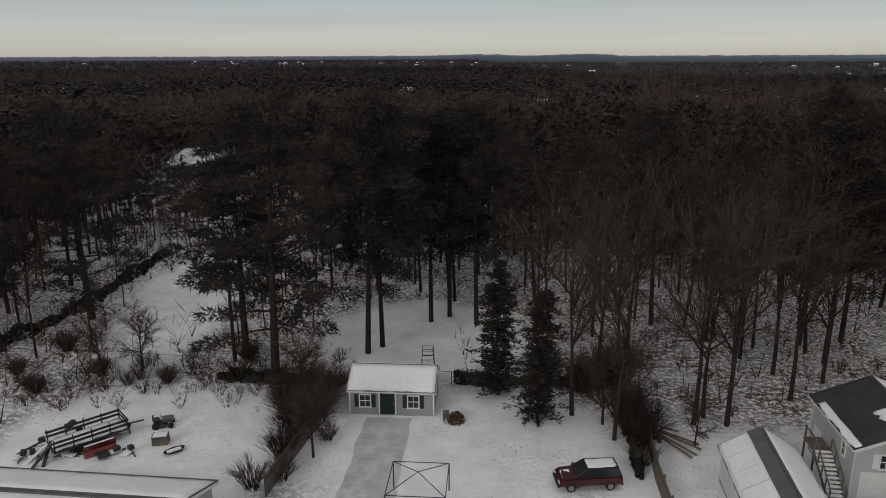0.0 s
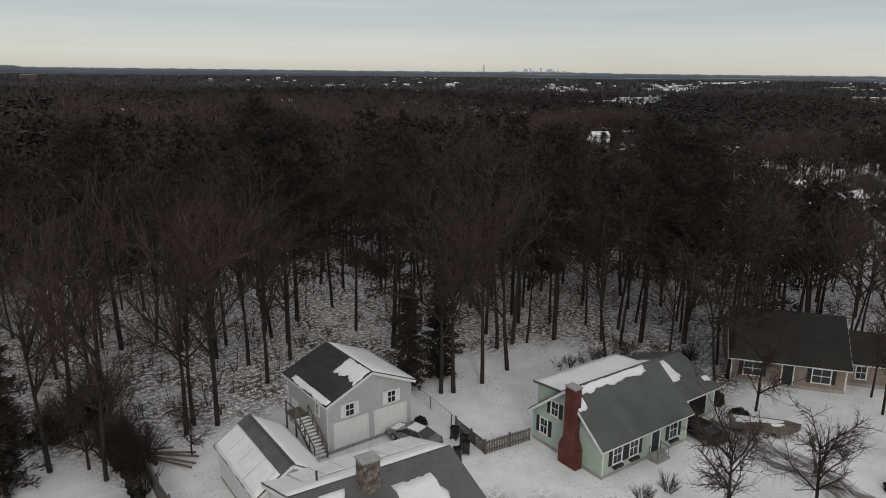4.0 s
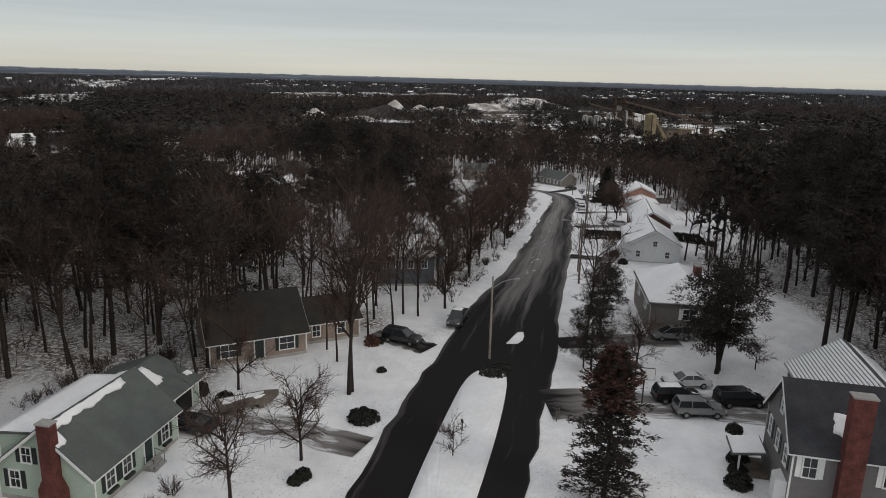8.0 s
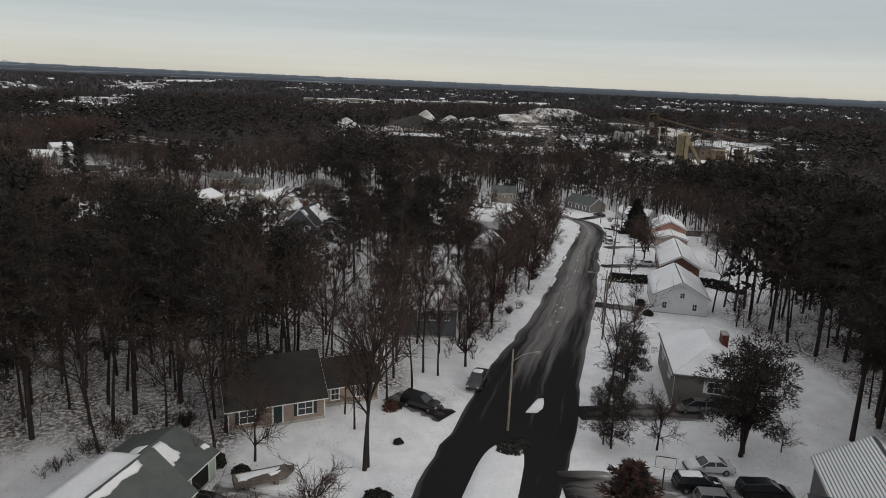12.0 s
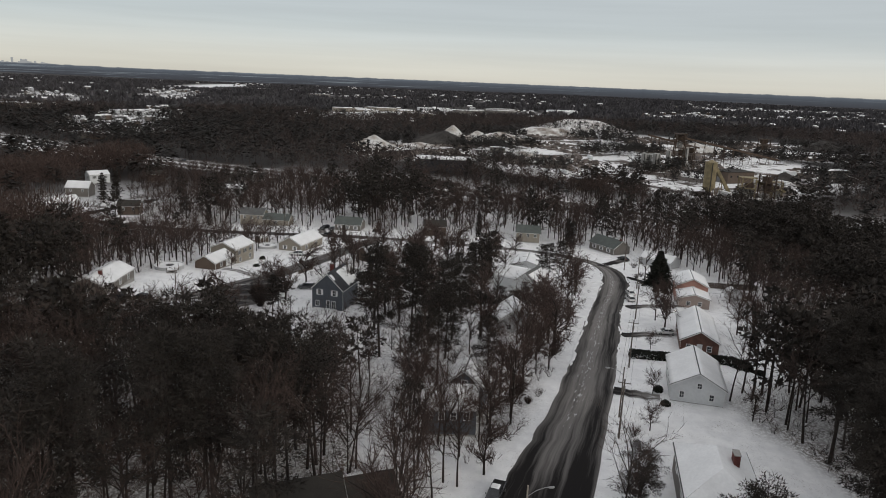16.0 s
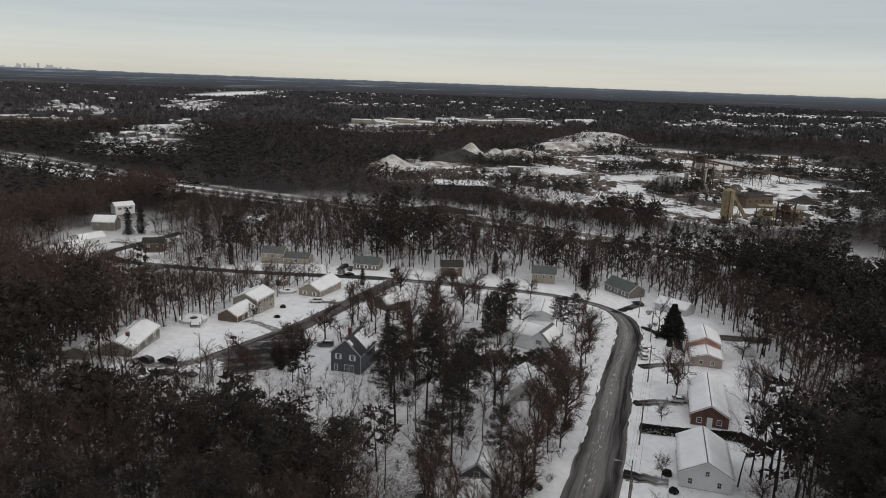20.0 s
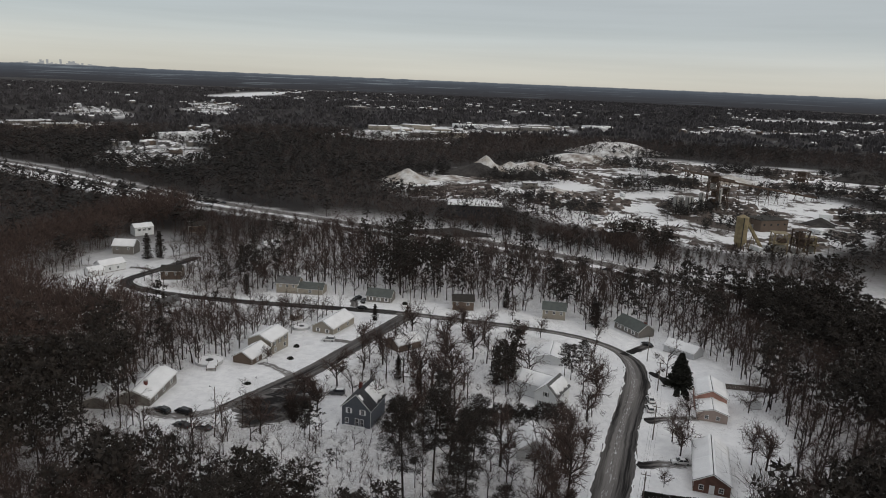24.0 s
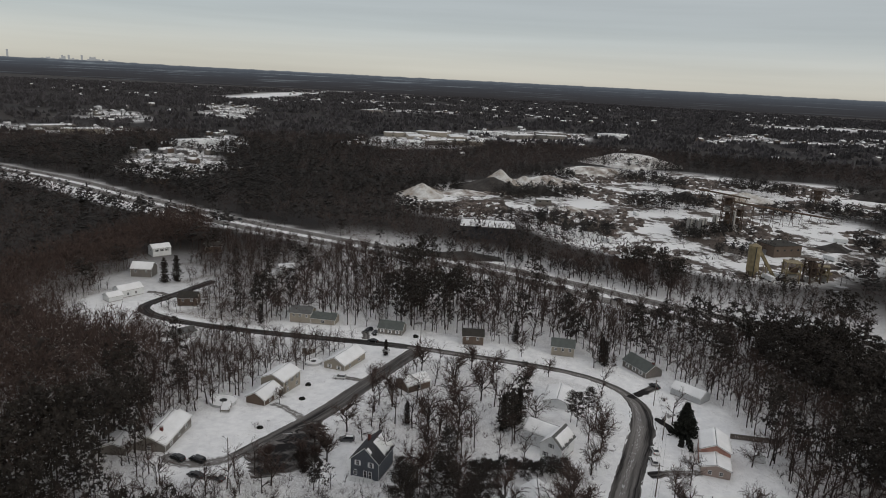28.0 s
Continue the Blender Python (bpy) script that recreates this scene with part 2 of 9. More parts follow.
M_brown_brick = material("brown_brick", (0.15, 0.080, 0.062), 0.9, var=0.25, scale=1.5, fine=80, bump=0.3)
M_beige = material("pinkish_beige_siding", (0.33, 0.265, 0.235), 0.75, var=0.08, scale=3, fine=20, bump=0.05, bands=SIDING)
M_conc = material("concrete", (0.34, 0.33, 0.31), 0.9, var=0.15, scale=2, fine=30, bump=0.2)
M_rgreen = material("grey_green_shingles", (0.10, 0.11, 0.103), 0.9, var=0.12, scale=1.5, fine=70, bump=0.3)
M_rdark = material("charcoal_shingles", (0.045, 0.045, 0.05), 0.9, var=0.2, scale=1.5, fine=70, bump=0.3)
M_rgrey = material("grey_shingles", (0.12, 0.12, 0.118), 0.9, var=0.15, scale=1.5, fine=70, bump=0.3)
M_rbrown = material("brown_shingles", (0.040, 0.036, 0.031), 0.9, var=0.15, scale=1.5, fine=70, bump=0.3)
M_shutter = material("black_green_shutters", (0.018, 0.025, 0.022), 0.5, var=0.1, bump=0)
M_door = material("dark_green_door", (0.012, 0.030, 0.026), 0.45, var=0.1, bump=0)
M_glass = material("window_glass", (0.025, 0.028, 0.032), 0.08, var=0.15, scale=1.0, bump=0, spec=0.6)
M_wood = material("weathered_wood", (0.15, 0.125, 0.105), 0.9, var=0.3, scale=1, fine=50, bump=0.3)
M_pale_wood = material("bleached_wood", (0.30, 0.265, 0.225), 0.9, var=0.2, scale=1, fine=50, bump=0.2)
M_dark_wood = material("dark_stained_wood", (0.055, 0.045, 0.038), 0.9, var=0.3, scale=1, fine=50, bump=0.3)
M_metal = material("galvanised_metal", (0.35, 0.35, 0.35), 0.45, metal=0.8, var=0.15, bump=0.05)
M_dmetal = material("dark_metal", (0.05, 0.05, 0.05), 0.55, metal=0.4, var=0.2, bump=0.05)
M_tyre = material("tyre_rubber", (0.015, 0.015, 0.015), 0.9, var=0.2, bump=0)
# near-black: painted shade of openings, and the black of wires and frames
M_dark = material("black_and_opening_shade", (0.012, 0.012, 0.012), 0.9, var=0.1, bump=0)


def paint(name, col):
    return material(name, col, 0.25, 0.1, var=0.05, scale=1.0, fine=10, bump=0, spec=0.6)


P_red, P_white, P_black = paint("red_car_paint", (0.05, 0.007, 0.008)), paint("white_car_paint", (0.65, 0.65, 0.64)), paint("black_car_paint", (0.012, 0.012, 0.013))
P_silver, P_grey = paint("silver_car_paint", (0.20, 0.20, 0.20)), paint("grey_car_paint", (0.07, 0.07, 0.075))
P_red_tool = paint("red_machine_paint", (0.16, 0.016, 0.016))
M_lamp_red = paint("tail_lamp_red", (0.3, 0.01, 0.01))
M_lens = paint("headlamp_lens", (0.5, 0.5, 0.48))
M_yellow_mach = material("faded_yellow_steel", (0.27, 0.22, 0.13), 0.7, 0.2, var=0.25, scale=3, fine=20)
M_rust = material("rusty_steel", (0.10, 0.070, 0.052), 0.85, 0.2, var=0.35, scale=3, fine=20)
M_sand = material("sand_pile", (0.30, 0.255, 0.21), 0.95, var=0.25, scale=14, fine=5, bump=0.6, second=(0.62, 0.61, 0.59))
M_gravel = material("dark_gravel_pile", (0.058, 0.052, 0.048), 0.95, var=0.3, scale=10, fine=5, bump=0.6)
M_pilesnow = material("snowy_spoil", (0.72, 0.71, 0.69), 0.9, var=0.15, scale=12, fine=5, bump=0.6, second=(0.24, 0.20, 0.17))
M_spoil_snow = material("wind_packed_snow", (0.80, 0.79, 0.775), 0.85, var=0.08, scale=10, fine=5, bump=0.6, second=(0.45, 0.42, 0.39))
M_rubble = material("rubble", (0.062, 0.048, 0.040), 0.95, var=0.4, scale=7, fine=6, bump=0.6, second=(0.15, 0.125, 0.11), island=0.5)


# ---- ground ----
def sstep(a, b, v):
    t = np.clip((v - a) / (b - a), 0, 1)
    return t * t * (3 - 2 * t)


def ground_z(x, y):
    """Height of the ground: level round the near houses, lower beyond them, with low wooded swells far off."""
    x, y = np.asarray(x, float), np.asarray(y, float)
    z = -9.5 * sstep(95, 290, x) - 2.5 * sstep(40, 140, y) * sstep(150, 280, x)
    r = np.hypot(x, y)
    az = np.arctan2(y, x)
    swell = 5.0 * np.sin(r / 330 + 2.0 * np.sin(az * 3)) + 4.0 * np.sin(r / 210 + az * 7)
    return z + (swell + 3.0) * sstep(950, 1900, r) * (1 - 0.6 * sstep(3500, 4700, r))


def gz(x, y):
    return float(ground_z(x, y))


ROAD_LEFT = [(-60, 25), (-10, 19), (20, 11.5), (44, 7.4), (56, 5.5), (71, 2.2), (90, -2.0), (108, -7.7), (132, -12.6), (156, -16.9), (175, -20.2), (202, -25.7),
             (225, -29.1), (238, -29.1), (246, -26.6), (252, -21.5), (258, -12.2), (261.3, 3.3), (263, 21.6), (264, 40.5), (266.5, 66)]
ROAD_RIGHT = [(-60, 6), (-10, 2.5), (20, -1.5), (45, -5.8), (60, -8.9), (71, -11.4), (88, -13.9), (110, -18), (134, -22.2), (158, -26.1), (180, -29.0), (205, -35.3),
              (224, -37.4), (238, -36.2), (248, -31.0), (254.5, -25.5), (262, -15.0), (266.3, 1.0), (268.3, 21.6), (270, 43.5), (272, 66)]
STREET = [(268.5, 60), (269.2, 66), (270, 92), (270.5, 124), (270.3, 159), (274, 181), (281, 193.5), (289, 196), (305, 191.7), (335, 186)]
SIDE_ROAD = [(266, 55), (242, 61), (211, 66.6), (190, 70.6), (175, 75.6), (160, 80)]
HIGHWAY = [(690, 760), (631, 598), (590, 480), (528, 361), (481, 258), (453, 173), (432, 109), (406, 39), (379, -18), (357, -61), (342, -105), (318, -190)]


def resample(pts, step):
    p = np.array(pts, float)
    for _ in range(2):
        q = [p[0]]
        for a, b in zip(p[:-1], p[1:]):
            q += [a * 0.75 + b * 0.25, a * 0.25 + b * 0.75]
        p = np.array(q + [p[-1]])
    d = np.r_[0, np.cumsum(np.hypot(*np.diff(p, axis=0).T))]
    s = np.linspace(0, d[-1], max(2, int(d[-1] / step)))
    return np.c_[np.interp(s, d, p[:, 0]), np.interp(s, d, p[:, 1])]


def resample_n(pts, n):
    p = resample(pts, 2.0)
    d = np.r_[0, np.cumsum(np.hypot(*np.diff(p, axis=0).T))]
    s = np.linspace(0, d[-1], n)
    return np.c_[np.interp(s, d, p[:, 0]), np.interp(s, d, p[:, 1])]


def line_distance(x, y, pts):
    p = np.array(pts, float)
    best = np.full(np.shape(x), 1e9)
    for (ax, ay), (bx, by) in zip(p[:-1], p[1:]):
        dx, dy = bx - ax, by - ay
        t = np.clip(((x - ax) * dx + (y - ay) * dy) / (dx * dx + dy * dy), 0, 1)
        best = np.minimum(best, np.hypot(x - ax - t * dx, y - ay - t * dy))
    return best


MAIN_MID = [((a + c) / 2, (b + d) / 2) for (a, b), (c, d) in zip(ROAD_LEFT, ROAD_RIGHT)]
# open yards: centre, half axes, turn in degrees
YARDS = [(-24, 50, 13, 11, 0), (0, 50, 15, 10, 0), (-33, 84, 7, 22, 8), (-2, 72, 12, 11, 0), (24, 40, 14, 12, 0), (45, 34, 14, 12, 0), (48, 41, 13, 7, 0), (48, 14, 22, 11, -8),
         (66, 14, 14, 9, -30), (90, 4, 12, 5, -12), (55, -22, 24, 14, -10), (84, -35, 26, 13, -10), (108, -30, 18, 12, -10), (140, -34, 26, 13, -10), (168, -38, 26, 14, -10),
         (200, -46, 22, 14, -10), (240, -46, 22, 12, 35), (268, -36, 16, 12, 35), (276, 0, 10, 20, 0), (277, 38, 10, 22, 0), (279, 72, 13, 16, 0), (282, 108, 9, 22, 0),
         (235, 78, 30, 12, -10), (205, 88, 26, 13, -8), (168, 95, 26, 11, 8), (196, -8, 18, 12, -15), (230, -8, 16, 16, 0), (158, 2, 16, 9, 0), (165, 52, 12, 10, 0),
         (296, 207, 33, 19, -25), (332, 221, 30, 18, -30), (368, 236, 23, 17, -30), (268, 198, 16, 9, 0), (295, 178, 9, 8, 0), (252, 154, 10, 7, 0), (362, 158, 10, 8, 0), (96, 14, 10, 8, 0), (150, 88, 10, 8, 0), (96, -21, 14, 8, -10), (122, -26, 12, 8, -10), (150, -50, 22, 10, -10), (178, -56, 26, 12, -10), (205, -58, 22, 10, -10), (232, -56, 16, 9, 0)]
QUARRY = [(690, 60, 130, 100, -20), (560, -30, 95, 62, 30), (520, -120, 85, 75, 0), (640, -150, 170, 120, 0), (850, -120, 170, 170, -30), (860, -300, 130, 90, 0)]
OPEN_FAR = [(760, 470, 120, 60, 30), (1000, 560, 130, 50, 20), (1040, 880, 60, 150, 20), (1300, 270, 190, 100, -10), (1560, 90, 150, 120, -10), (1336, 969, 120, 60, 40), (2780, -960, 420, 70, -70), (1907, -637, 220, 50, -60),
            (3250, 1440, 520, 120, 0), (4300, 1560, 420, 90, 0), (1900, -420, 220, 40, -30), (2300, 400, 300, 40, -70), (1700, 900, 220, 70, 30), (2200, -900, 260, 60, -60), (3300, 600, 500, 60, -70), (3600, -300, 600, 60, -85), (300, 1500, 260, 50, 10),
            (-600, 1400, 240, 40, 0), (900, 1500, 260, 60, -30), (100, 2600, 400, 60, 0), (-900, 2700, 500, 50, 5), (1300, 2700, 400, 60, -20), (-60, 900, 60, 30, 0)]


def in_blobs(x, y, blobs):
    """How far inside the nearest of the blobs: above 0 inside."""
    best = np.full(np.shape(x), -9.0)
    for cx, cy, a, b, turn in blobs:
        c, s = math.cos(radians(turn)), math.sin(radians(turn))
        u, v = (x - cx) * c + (y - cy) * s, -(x - cx) * s + (y - cy) * c
        best = np.maximum(best, 1 - np.sqrt((u / a) ** 2 + (v / b) ** 2))
    return best


def mesh_np(name, V, F, mats, index=None, smooth=False):
    """A mesh from arrays of places and of triangles or quads."""
    me = bpy.data.meshes.new(name)
    V, F = np.asarray(V, np.float32), np.asarray(F, np.int32)
    k = F.shape[1]
    me.vertices.add(len(V))
    me.vertices.foreach_set("co", V.ravel())
    me.loops.add(F.size)
    me.loops.foreach_set("vertex_index", F.ravel())
    me.polygons.add(len(F))
    me.polygons.foreach_set("loop_start", np.arange(0, F.size, k, dtype=np.int32))
    for m in mats:
        me.materials.append(m)
    if index is not None:
        me.polygons.foreach_set("material_index", np.asarray(index, np.int32))
    if smooth:
        me.polygons.foreach_set("use_smooth", np.ones(len(F), bool))
    me.update(calc_edges=True)
    return me


def point_value(me, name, values):
    at = me.attributes.new(name, "FLOAT", "POINT")
    at.data.foreach_set("value", np.asarray(values, np.float32))


def axis(fine0, fine1, step, low, high, grow=1.13):
    mid = list(np.arange(fine0, fine1 + 0.1, step))
    d, up = step, []
    v = fine1
    while v < high:
        d *= grow
        v += d
        up.append(min(v, high))
    d, dn, v = step, [], fine0
    while v > low:
        d *= grow
        v -= d
        dn.append(max(v, low))
    return np.array(dn[::-1] + mid + up)


gx, gy = axis(-70, 320, 2.5, -4900, 4950, 1.045), axis(-90, 230, 2.5, -4900, 4900, 1.07)
GX, GY = np.meshgrid(gx, gy, indexing="ij")
GZ = ground_z(GX, GY)
rough = np.random.RandomState(3).normal(0, 0.02, GX.shape)
road_gap = np.minimum(np.minimum(line_distance(GX, GY, MAIN_MID) - 9, line_distance(GX, GY, STREET) - 5), line_distance(GX, GY, SIDE_ROAD) - 6)
GZ = GZ + np.where(np.hypot(GX, GY) < 500, rough * sstep(0, 6, road_gap), 0)
nx, ny = GX.shape
ids = np.arange(nx * ny).reshape(nx, ny)
GF = np.c_[ids[:-1, :-1].ravel(), ids[1:, :-1].ravel(), ids[1:, 1:].ravel(), ids[:-1, 1:].ravel()]
g_me = mesh_np("ground", np.c_[GX.ravel(), GY.ravel(), GZ.ravel()], GF, [], smooth=True)


def near_side(x, y):
    """1 on the village's side of the highway, 0 beyond it."""
    return sstep(4, -4, x - np.interp(y, [p[1] for p in HIGHWAY[::-1]], [p[0] for p in HIGHWAY[::-1]]))


def wooded(x, y):
    """1 in the woods, 0 in yards and on open land."""
    road = np.minimum(line_distance(x, y, MAIN_MID) - 7.4, np.minimum(line_distance(x, y, STREET) - 6, line_distance(x, y, SIDE_ROAD) - 7))
    road = np.minimum(road, line_distance(x, y, HIGHWAY) - 14.5 - 20 * sstep(440, 510, x) * near_side(x, y))
    yard = np.maximum(in_blobs(x, y, YARDS), np.maximum(in_blobs(x, y, QUARRY), in_blobs(x, y, OPEN_FAR)))
    w = sstep(0.08, -0.08, yard) * sstep(0, 3, road)
    behind = (x < 30) & (y < 36) & (y > -60)
    return np.where(behind & (x > -50), 0.0, w)


# leaf litter at full strength near by, also darkening the snow for woodland shade
point_value(g_me, "woods", (wooded(GX, GY) * (1 - 0.65 * sstep(95, 135, GX) * sstep(150, 110, GY)) ).ravel())
point_value(g_me, "quarry", np.maximum(sstep(-0.12, 0.12, in_blobs(GX, GY, QUARRY)), 0.9 * sstep(-0.2, 0.1, in_blobs(GX, GY, [b for b in OPEN_FAR if b[0] < 2500]))).ravel())
rr = np.hypot(GX, GY)
hx = np.interp(GY, [p[1] for p in HIGHWAY[::-1]], [p[0] for p in HIGHWAY[::-1]])
# mask of the far woods, where the floor takes its painted shade
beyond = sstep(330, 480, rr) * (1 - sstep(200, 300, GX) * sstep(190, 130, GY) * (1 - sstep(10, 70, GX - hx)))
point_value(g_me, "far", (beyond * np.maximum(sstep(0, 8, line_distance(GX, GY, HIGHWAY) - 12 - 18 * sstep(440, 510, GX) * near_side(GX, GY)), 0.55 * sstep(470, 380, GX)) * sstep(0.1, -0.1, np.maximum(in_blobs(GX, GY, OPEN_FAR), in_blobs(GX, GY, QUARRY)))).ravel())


def ground_material():
    m = bpy.data.materials.new("snowy_ground")
    m.use_nodes = True
    N, L = m.node_tree.nodes, m.node_tree.links
    b = N["Principled BSDF"]
    b.inputs["Roughness"].default_value, b.inputs["Specular IOR Level"].default_value = 0.8, 0.2
    co = N.new("ShaderNodeTexCoord")

    def tex(scale, detail=5.0, rough=0.6, stretch=None):
        n = N.new("ShaderNodeTexNoise")
        n.inputs["Scale"].default_value, n.inputs["Detail"].default_value, n.inputs["Roughness"].default_value = scale, detail, rough
        L.new(co.outputs["Object"], n.inputs["Vector"])
        return n.outputs["Fac"]

    def ramp(src, a, c, lo=0.0, hi=1.0):
        r = N.new("ShaderNodeMapRange")
        for k, v in zip(("From Min", "From Max", "To Min", "To Max"), (a, c, lo, hi)):
            r.inputs[k].default_value = v
        L.new(src, r.inputs["Value"])
        return r.outputs[0]

    def mixc(f, a, c):
        n = N.new("ShaderNodeMix")
        n.data_type = "RGBA"
        for s, v in ((0, f), (6, a), (7, c)):
            if isinstance(v, tuple):
                n.inputs[s].default_value = (*v, 1)
            else:
                L.new(v, n.inputs[s])
        return n.outputs[2]

    def mul(a, c):
        n = N.new("ShaderNodeMath")
        n.operation = "MULTIPLY"
        L.new(a, n.inputs[0])
        L.new(c, n.inputs[1])
        return n.outputs[0]

    def attr(name):
        n = N.new("ShaderNodeAttribute")
        n.attribute_name = name
        return n.outputs["Fac"]

    snow = mixc(ramp(tex(0.35, 7.0, 0.65), 0.33, 0.62), (0.70, 0.695, 0.70), (0.84, 0.835, 0.83))
    grass = mul(ramp(tex(4.0, 6.0, 0.7), 0.57, 0.64), ramp(tex(0.12, 6.0), 0.45, 0.62, 0.04, 0.95))
    snow = mixc(grass, snow, (0.20, 0.17, 0.13))
    litter = mixc(ramp(tex(0.5), 0.4, 0.6), (0.145, 0.108, 0.083), (0.09, 0.069, 0.055))
    spots = mul(ramp(tex(2.0, 7.0, 0.72), 0.44, 0.51), ramp(tex(0.22, 5.0, 0.7), 0.34, 0.58, 0.4, 1.0))
    near = mixc(mul(spots, attr("woods")), snow, litter)
    spoil = mixc(ramp(tex(0.030, 10.0, 0.74), 0.455, 0.50), (0.085, 0.068, 0.057), (0.79, 0.785, 0.78))
    near = mixc(attr("quarry"), near, spoil)
    # far woods' floor: shade under the canopy painted as a near-black base colour
    shaded_wood_far = mixc(ramp(tex(0.006, 4.0), 0.4, 0.6), (0.021, 0.018, 0.017), (0.034, 0.028, 0.025))
    glints = ramp(tex(0.022, 8.0, 0.75), 0.64, 0.70)
    shaded_wood_far = mixc(mul(glints, ramp(tex(0.0016, 3.0), 0.45, 0.6)), shaded_wood_far, (0.60, 0.61, 0.63))
    col = mixc(attr("far"), near, shaded_wood_far)
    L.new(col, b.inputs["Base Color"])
    bp = N.new("ShaderNodeBump")
    bp.inputs["Strength"].default_value, bp.inputs["Distance"].default_value = 0.5, 0.22
    L.new(tex(0.9, 6.0, 0.65), bp.inputs["Height"])
    L.new(bp.outputs[0], b.inputs["Normal"])
    return m


g_me.materials.append(ground_material())
ground = tagged(new("ground", g_me), "snow-covered ground with leaf litter under the trees", "ground", kind="structure")


# ---- roads ----
def road_material():
    m = bpy.data.materials.new("wet_asphalt")
    m.use_nodes = True
    N, L = m.node_tree.nodes, m.node_tree.links
    b = N["Principled BSDF"]
    b.inputs["Specular IOR Level"].default_value = 0.12
    uv = N.new("ShaderNodeUVMap")
    mp = N.new("ShaderNodeMapping")
    mp.inputs["Scale"].default_value = (0.03, 0.8, 1)
    n = N.new("ShaderNodeTexNoise")
    n.inputs["Scale"].default_value, n.inputs["Detail"].default_value, n.inputs["Roughness"].default_value = 1.0, 7.0, 0.62
    L.new(uv.outputs[0], mp.inputs["Vector"])
    L.new(mp.outputs[0], n.inputs["Vector"])
    at = N.new("ShaderNodeAttribute")
    at.attribute_name = "slush"
    ad = N.new("ShaderNodeMath")
    ad.operation = "ADD"
    L.new(n.outputs["Fac"], ad.inputs[0])
    L.new(at.outputs["Fac"], ad.inputs[1])
    r = N.new("ShaderNodeMapRange")
    r.inputs["From Min"].default_value, r.inputs["From Max"].default_value = 0.46, 0.80
    L.new(ad.outputs[0], r.inputs["Value"])
    mx = N.new("ShaderNodeMix")
    mx.data_type = "RGBA"
    mx.inputs[6].default_value, mx.inputs[7].default_value = (0.0135, 0.0118, 0.0115, 1), (0.19, 0.177, 0.168, 1)
    L.new(r.outputs[0], mx.inputs[0])
    fine = N.new("ShaderNodeTexNoise")
    fine.inputs["Scale"].default_value, fine.inputs["Detail"].default_value = 1.4, 6.0
    mp2 = N.new("ShaderNodeMapping")
    mp2.inputs["Scale"].default_value = (0.35, 1.3, 1)
    L.new(uv.outputs[0], mp2.inputs["Vector"])
    L.new(mp2.outputs[0], fine.inputs["Vector"])
    ad2 = N.new("ShaderNodeMath")
    ad2.operation = "MULTIPLY_ADD"
    L.new(at.outputs["Fac"], ad2.inputs[0])
    ad2.inputs[1].default_value = 0.95
    L.new(fine.outputs["Fac"], ad2.inputs[2])
    r2 = N.new("ShaderNodeMapRange")
    r2.inputs["From Min"].default_value, r2.inputs["From Max"].default_value = 0.86, 1.05
    L.new(ad2.outputs[0], r2.inputs["Value"])
    mx2 = N.new("ShaderNodeMix")
    mx2.data_type = "RGBA"
    mx2.inputs[7].default_value = (0.60, 0.60, 0.60, 1)
    L.new(r2.outputs[0], mx2.inputs[0])
    L.new(mx.outputs[2], mx2.inputs[6])
    L.new(mx2.outputs[2], b.inputs["Base Color"])
    rg = N.new("ShaderNodeMapRange")
    rg.inputs["To Min"].default_value, rg.inputs["To Max"].default_value = 0.85, 0.95
    L.new(r.outputs[0], rg.inputs["Value"])
    L.new(rg.outputs[0], b.inputs["Roughness"])
    return m


M_road = road_material()


def ribbon(name, left, right, lift, slush, label, across=9, mat=None, category="road", ragged=0.16):
    length = sum(math.dist(a, b) for a, b in zip(left[:-1], left[1:]))
    n = max(12, int(length / (1.1 if length < 400 else 2.5)))
    A, B = resample_n(left, n), resample_n(right, n)
    rng = np.random.RandomState(int(length * 7) % 1000)
    span = (A - B) / np.hypot(*(A - B).T)[:, None]
    for line, sign in ((A, 1), (B, -1)):
        slow = np.convolve(rng.normal(0, 1, n + 8), np.ones(5) / 5, "same")[4:-4]
        line += span * (sign * (ragged * (slow * 0.6 + rng.normal(0, 0.7, n))))[:, None]
    t = np.linspace(0, 1, across)
    P = A[:, None, :] * (1 - t)[None, :, None] + B[:, None, :] * t[None, :, None]
    Z = ground_z(P[..., 0], P[..., 1]) + lift
    ii = np.arange(n * across).reshape(n, across)
    F = np.c_[ii[:-1, :-1].ravel(), ii[:-1, 1:].ravel(), ii[1:, 1:].ravel(), ii[1:, :-1].ravel()][:, ::-1]
    me = mesh_np(name, np.c_[P[..., 0].ravel(), P[..., 1].ravel(), Z.ravel()], F, [mat or M_road], smooth=True)
    d = np.r_[0, np.cumsum(np.hypot(*np.diff((A + B) / 2, axis=0).T))]
    w = np.hypot(*(A - B).T).mean()
    U, Vv = np.repeat(d, across), np.tile(t * w, n)
    uv = me.uv_layers.new(name="UVMap")
    fl = F.ravel()
    uv.data.foreach_set("uv", np.c_[U[fl], Vv[fl]].astype(np.float32).ravel())
    s = np.array([[slush(P[i, j, 0], P[i, j, 1], t[j]) for j in range(across)] for i in range(n)])
    point_value(me, "slush", s.ravel())
    return tagged(new(name, me), label, category, kind="structure")


